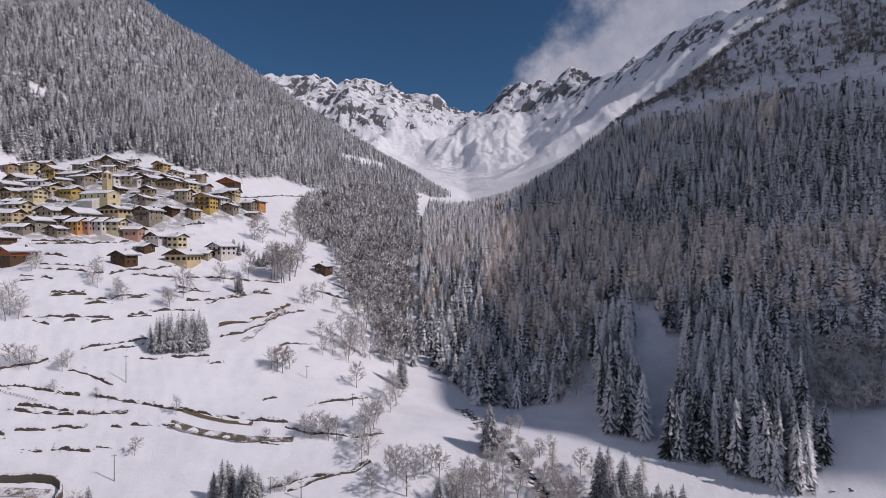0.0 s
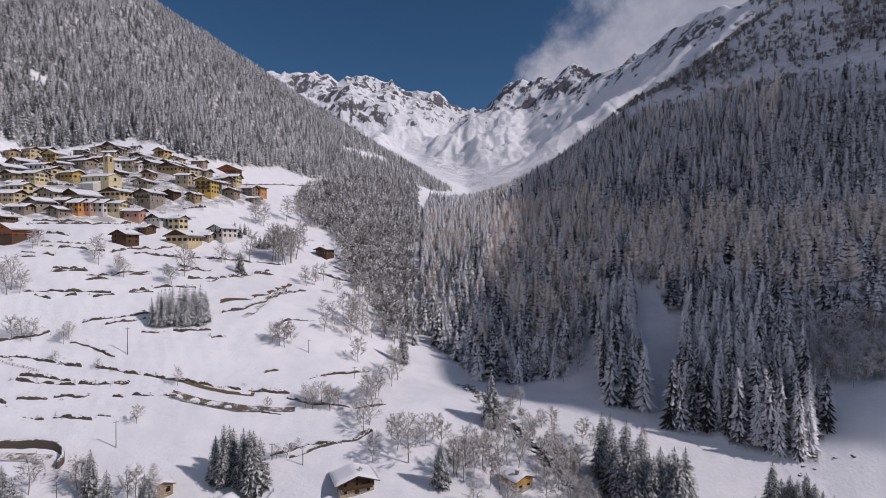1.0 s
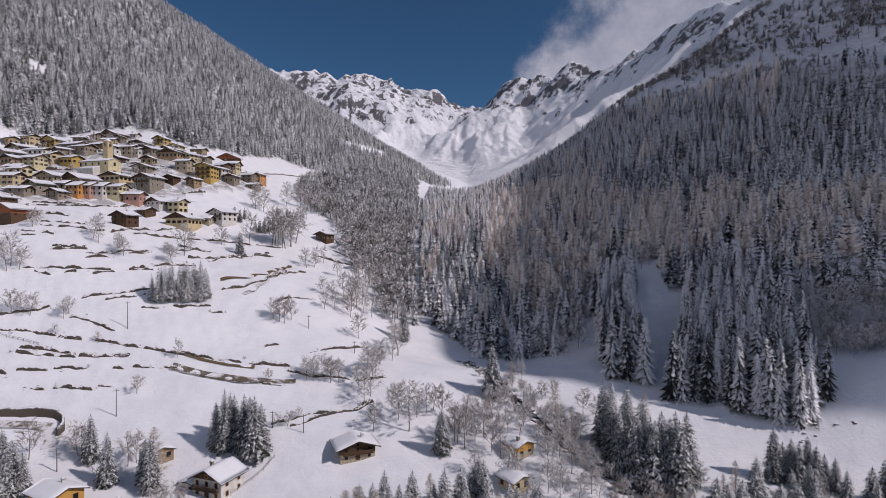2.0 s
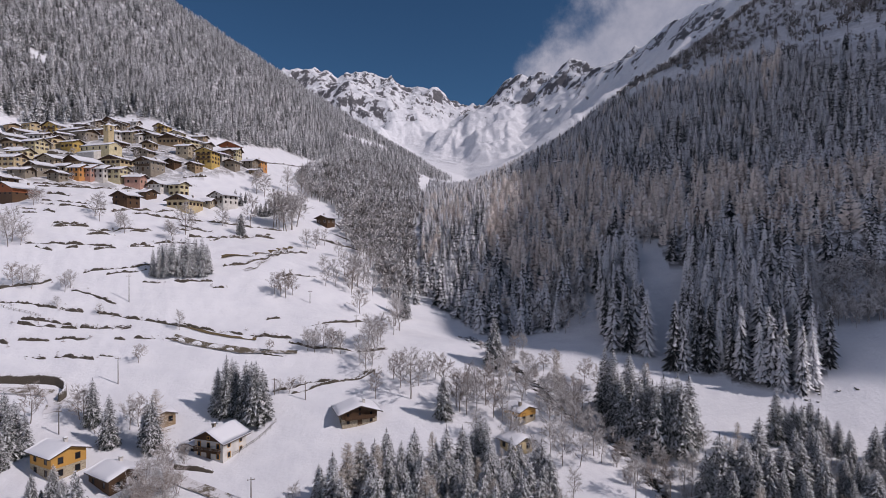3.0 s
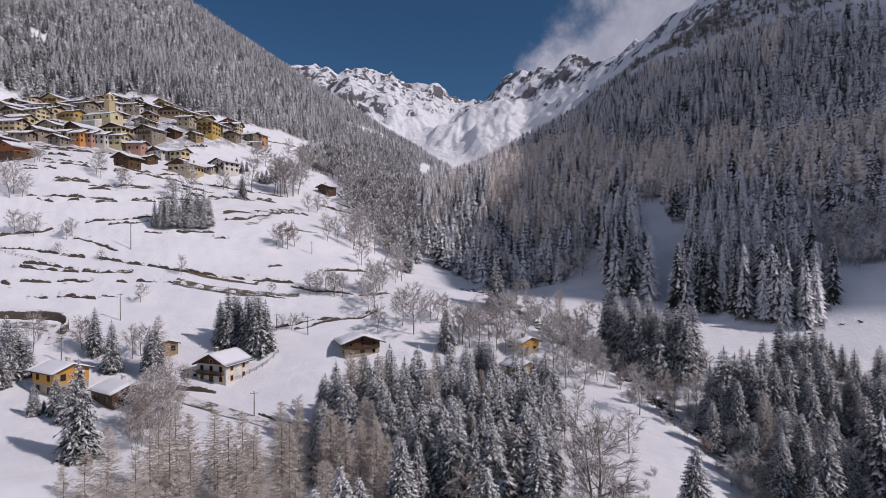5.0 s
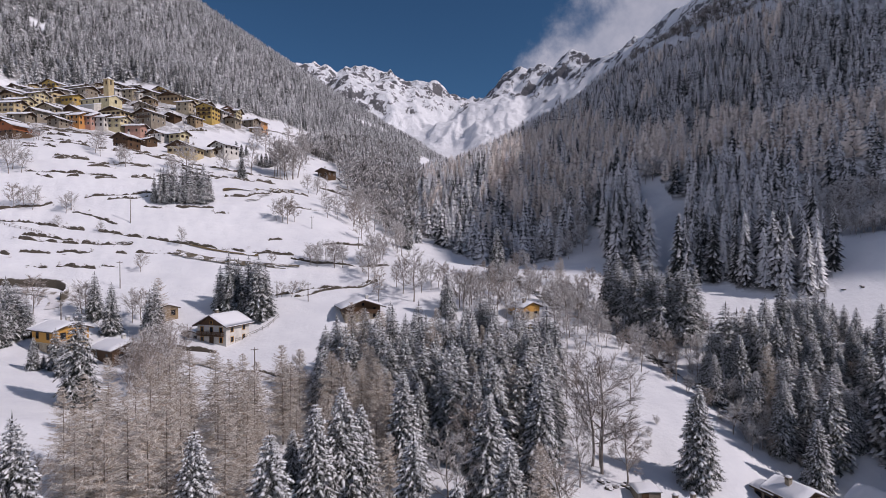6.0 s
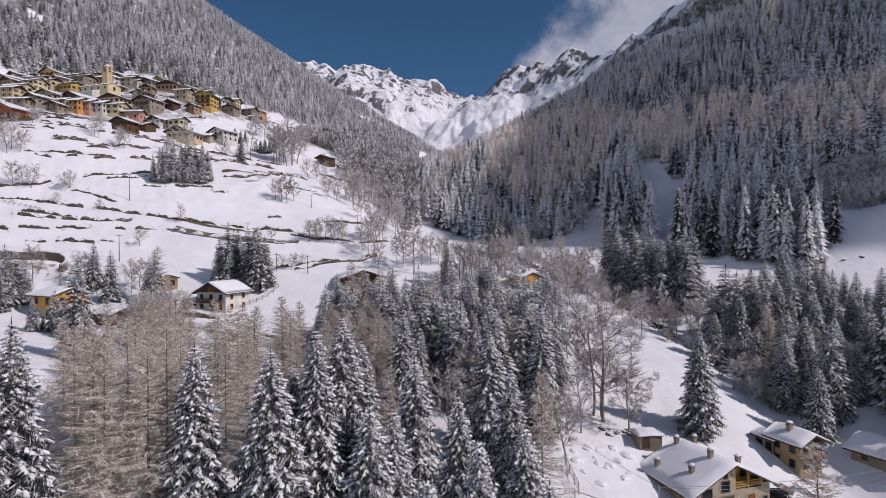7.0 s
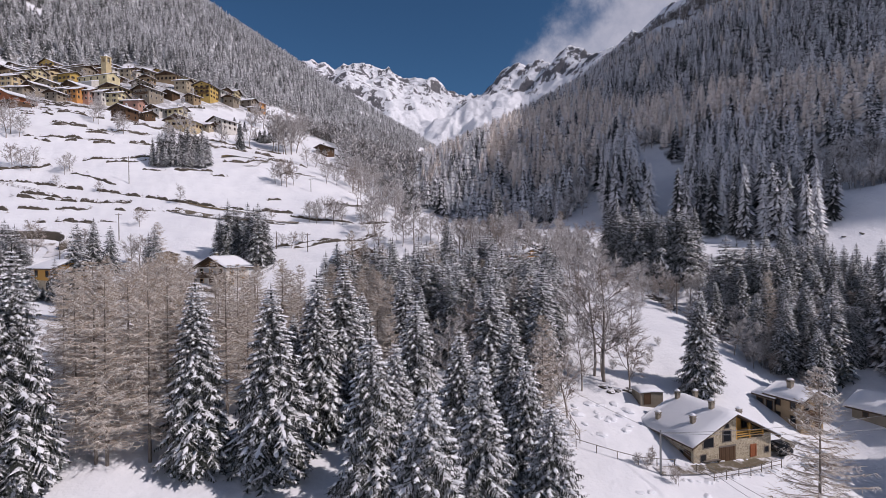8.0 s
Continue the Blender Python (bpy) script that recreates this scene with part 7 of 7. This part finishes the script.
def parked_car(x, y, yaw):
    """A small dark car, nose along local x."""
    ob = thing("car", x, y, float(height(x, y)) + 0.12, yaw, "dark parked hatchback beside the farmhouse on the cleared drive", "car")
    paint, rubber = plain("dark_car_paint", (0.03, 0.032, 0.036), 0.25), plain("tyre_rubber", (0.02, 0.02, 0.02), 0.8)
    bm = bmesh.new()
    prism(bm, [(-1.9, 0.25), (1.9, 0.25), (1.95, 0.62), (1.75, 0.80), (0.85, 0.92), (-1.75, 0.98), (-1.95, 0.7)], -0.82, 0.82)
    bmesh.ops.bevel(bm, geom=bm.edges[:], offset=0.07, segments=2, affect="EDGES")
    part("body", bm_mesh("body", bm, paint, True), ob)
    bm = bmesh.new()
    prism(bm, [(-1.7, 0.9), (0.85, 0.9), (0.25, 1.42), (-1.35, 1.46)], -0.70, 0.70)
    bmesh.ops.bevel(bm, geom=bm.edges[:], offset=0.06, segments=2, affect="EDGES")
    part("cabin", bm_mesh("cabin", bm, M_PANE, True), ob, "dark glazed cabin")
    bm = bmesh.new()
    box(bm, -1.38, 0.22, -0.66, 0.66, 1.43, 1.49)
    part("roof", bm_mesh("roof", bm, paint), ob)
    tyre, rim = wheel_mesh(0.31, 0.2, rubber), wheel_mesh(0.19, 0.215, M_METAL)
    for wx in (-1.2, 1.2):
        for wy in (-0.76, 0.76):
            w = part("wheel", tyre, ob)
            w.matrix_basis = pose(wx, wy, 0.31)
            part("rim", rim, w)


parked_car(42.0, 74.2, 100)


def bench(x, y, yaw, w):
    ob = thing("bench", x, y, float(height(x, y)), yaw, "plain pale wooden bench against the farmhouse wall", "bench")
    bm = bmesh.new()
    box(bm, -w / 2, w / 2, -0.2, 0.2, 0.42, 0.48)
    part("seat", bm_mesh("seat", bm, M_WOOD_GREY), ob)
    for sx in (-w / 2 + 0.2, w / 2 - 0.2):
        bm = bmesh.new()
        box(bm, sx - 0.05, sx + 0.05, -0.17, 0.17, -0.2, 0.418)
        part("leg", bm_mesh("leg", bm, M_WOOD_GREY), ob)


bench(31.0, 69.6, 17, 2.4)
fence([(13.8, 68.6), (17.5, 67.2), (21.5, 66.6), (25.5, 67.6)], 1.0, 2.2, (0.95,), "low wire mesh fence with thin posts beside the drive")

# ---- the stream ----
def stream_material():
    k = Nodes("stream_water")
    p = k.spot()
    ice = k.ramp(k.noise(0.5, 5, 0.65, p), 0.50, 0.60)
    k.put(k.b.inputs["Specular IOR Level"], 0.5)
    return k.done(k.mix(ice, (0.012, 0.014, 0.013), (0.62, 0.64, 0.67)), k.math("ADD", 0.12, k.math("MULTIPLY", ice, 0.6)), k.noise(3, 4, 0.6, p), 0.4, 0.05)


STREAM = [(8, 222), (12, 210), (17, 198), (24, 184), (29.5, 174), (35, 160), (39, 154), (45, 148), (47.8, 139), (50.5, 126), (55.5, 119.5), (57.5, 113), (60, 104), (66, 96)]
lane("stream", STREAM, 2.6, stream_material(), "dark mountain stream between snowy boulders", 0.10)
bpy.data.objects["stream"]["category"] = "stream"


def boulder_mesh(rng):
    bm = bmesh.new()
    bmesh.ops.create_icosphere(bm, subdivisions=2, radius=1.0)
    for v in bm.verts:
        v.co *= 1 + 0.28 * noise.noise(v.co * 1.7 + Vector(rng.uniform(0, 50, 3)))
        v.co.z *= 0.7
    return bm_mesh("boulder", bm, M_WALL)


rng = np.random.default_rng(77)
BOULDERS = [boulder_mesh(rng) for _ in range(6)]


def boulder(x, y, s):
    ob = new("boulder", BOULDERS[int(rng.integers(0, 6))])
    ob.matrix_basis = Matrix.LocRotScale((x, y, float(height(x, y)) + 0.1 * s), Euler((0, 0, rng.uniform(0, 6.28))), (s * rng.uniform(0.8, 1.5), s, s * rng.uniform(0.7, 1.1)))
    tagged(ob, "dark rounded boulder with a cap of snow", "boulder", "boulders by the stream")


p, g = along(STREAM, 1.5)
for (px, py), (gx, gy) in zip(p, g):
    for s in (-1, 1):
        if rng.random() < 0.75:
            o = s * rng.uniform(1.0, 2.4)
            boulder(px - gy * o + rng.uniform(-0.6, 0.6), py + gx * o + rng.uniform(-0.6, 0.6), rng.uniform(0.3, 0.95))
for k in range(16):
    boulder(rng.uniform(21, 29.5), rng.uniform(84.5, 87.5), rng.uniform(0.25, 0.6))
for k in range(10):
    boulder(rng.uniform(102, 120), rng.uniform(158, 164), rng.uniform(0.25, 0.6))

# tumbled lumps of cleared snow round the farmhouse and along its drive
HEAPS = []
for _ in range(4):
    me = boulder_mesh(rng)
    me.materials.clear()
    me.materials.append(M_SNOW)
    HEAPS.append(me)


def snow_clod(x, y, s):
    ob = new("snow_clod", HEAPS[int(rng.integers(0, 4))])
    ob.matrix_basis = Matrix.LocRotScale((x, y, float(height(x, y)) - 0.15 * s), Euler((0, 0, rng.uniform(0, 6.28))), (s * rng.uniform(0.9, 1.8), s, s * rng.uniform(0.6, 1.0)))
    tagged(ob, "lump of cleared snow beside the farmhouse", "snow heap", "heaps of cleared snow")


for k in range(20):
    snow_clod(rng.uniform(14, 25), rng.uniform(72, 82), rng.uniform(0.35, 1.0))
q, h = along([(24, 65.0), (30, 66.6), (37.5, 69.4), (44, 73.2)], 0.9)
for (hx, hy), (gx, gy) in zip(q, h):
    for s in (-0.3, 2.6):
        if rng.random() < 0.7:
            snow_clod(hx - gy * s + rng.uniform(-0.3, 0.3), hy + gx * s + rng.uniform(-0.3, 0.3), rng.uniform(0.2, 0.5))
for k in range(26):
    snow_clod(rng.uniform(18, 44), rng.uniform(55, 64), rng.uniform(0.2, 0.5))

# brushwood along the stream and on the bank
rng = np.random.default_rng(78)
for (px, py) in p[18::3]:
    for s in (-1, 1):
        o = rng.uniform(3, 8)
        plant("bare_shrub", SHRUBS, px + s * o, py + rng.uniform(-2, 2), rng.uniform(2.5, 5.5), rng, "leafless brown brushwood by the stream", "shrubs by the stream", "shrub")
for px, py in ((30, 92), (33, 96), (28, 90), (35, 100), (38, 104), (26, 93), (31, 99), (20.5, 66.8), (21.6, 66.2), (22.4, 67.2), (24.2, 64.2)):
    plant("bare_shrub", SHRUBS, px, py, rng.uniform(1.6, 3.0), rng, "low leafless brushwood sticking out of the snow", "shrubs by the hamlet", "shrub")
# guard rails along the meadow lanes
fence([(-91, 183.2), (-80, 181.0), (-66, 179.8), (-58, 180.5)], 0.9, 2.0, (0.5, 0.95), "low guard rail along the meadow lane")
fence([(-160, 190), (-150, 187.5), (-143, 187), (-138, 186)], 0.9, 2.0, (0.5, 0.95), "low guard rail along the upper lane")

# withered tufts and brush that stick out along the terrace walls
rng = np.random.default_rng(91)
tx, ty = [], []
for lines in (TERRACES_HIGH_A, TERRACES_HIGH_B, TERRACES_LOW_A, TERRACES_LOW_B, TERRACES_MORE_A, TERRACES_MORE_B):
    for line in lines:
        q, _ = along(line, 1.3)
        keep = rng.random(len(q)) < 0.55
        tx += list(q[keep, 0] + rng.normal(0, 0.5, keep.sum()))
        ty += list(q[keep, 1] + rng.normal(0, 0.7, keep.sum()))
tx, ty = np.array(tx), np.array(ty)
TUFT = [unit(*larch_crown(rng, 1.0, 0.9, 4, 5, 1, 2, 0.05)) for _ in range(3)]
v, f, _, _ = strew(tx, ty, rng.uniform(0.5, 1.3, len(tx)), TUFT, rng, 0.1)
ob = new("withered_tufts", mesh_of("withered_tufts", v, f, M_TWIG))
tagged(ob, "withered brown tufts and brush along the terrace walls", "brush", kind="stuff")

# rimed trees and shrubs between the village houses
x, y = scatter(VILLAGE, 15.0, rng)
for px, py in zip(x, y):
    if min(math.hypot(px - a, py - b) for a, b in BUILT) > 4.5:
        plant("bare_tree", BARES[::2], px, py, rng.uniform(4, 8), rng, "rimed leafless garden tree between village houses", "village garden trees")
# fences of the village gardens
for line in ([(-166, 312), (-158, 322), (-150, 330)], [(-175, 300), (-168, 308)], [(-186, 330), (-176, 338), (-168, 347)], [(-205, 318), (-196, 324)], [(-150, 352), (-142, 362)]):
    fence(line, 1.1, 2.5, (0.5, 0.9), "wooden garden fence on the village slope")
for line in ([(-200, 330), (-190, 338), (-178, 345)], [(-215, 305), (-203, 311)], [(-180, 360), (-170, 368)], [(-160, 335), (-150, 345)], [(-240, 330), (-228, 336)], [(-235, 372), (-220, 382), (-208, 392)]):
    terrace_wall(line, 1.6, rng, "grey stone retaining wall between village houses")
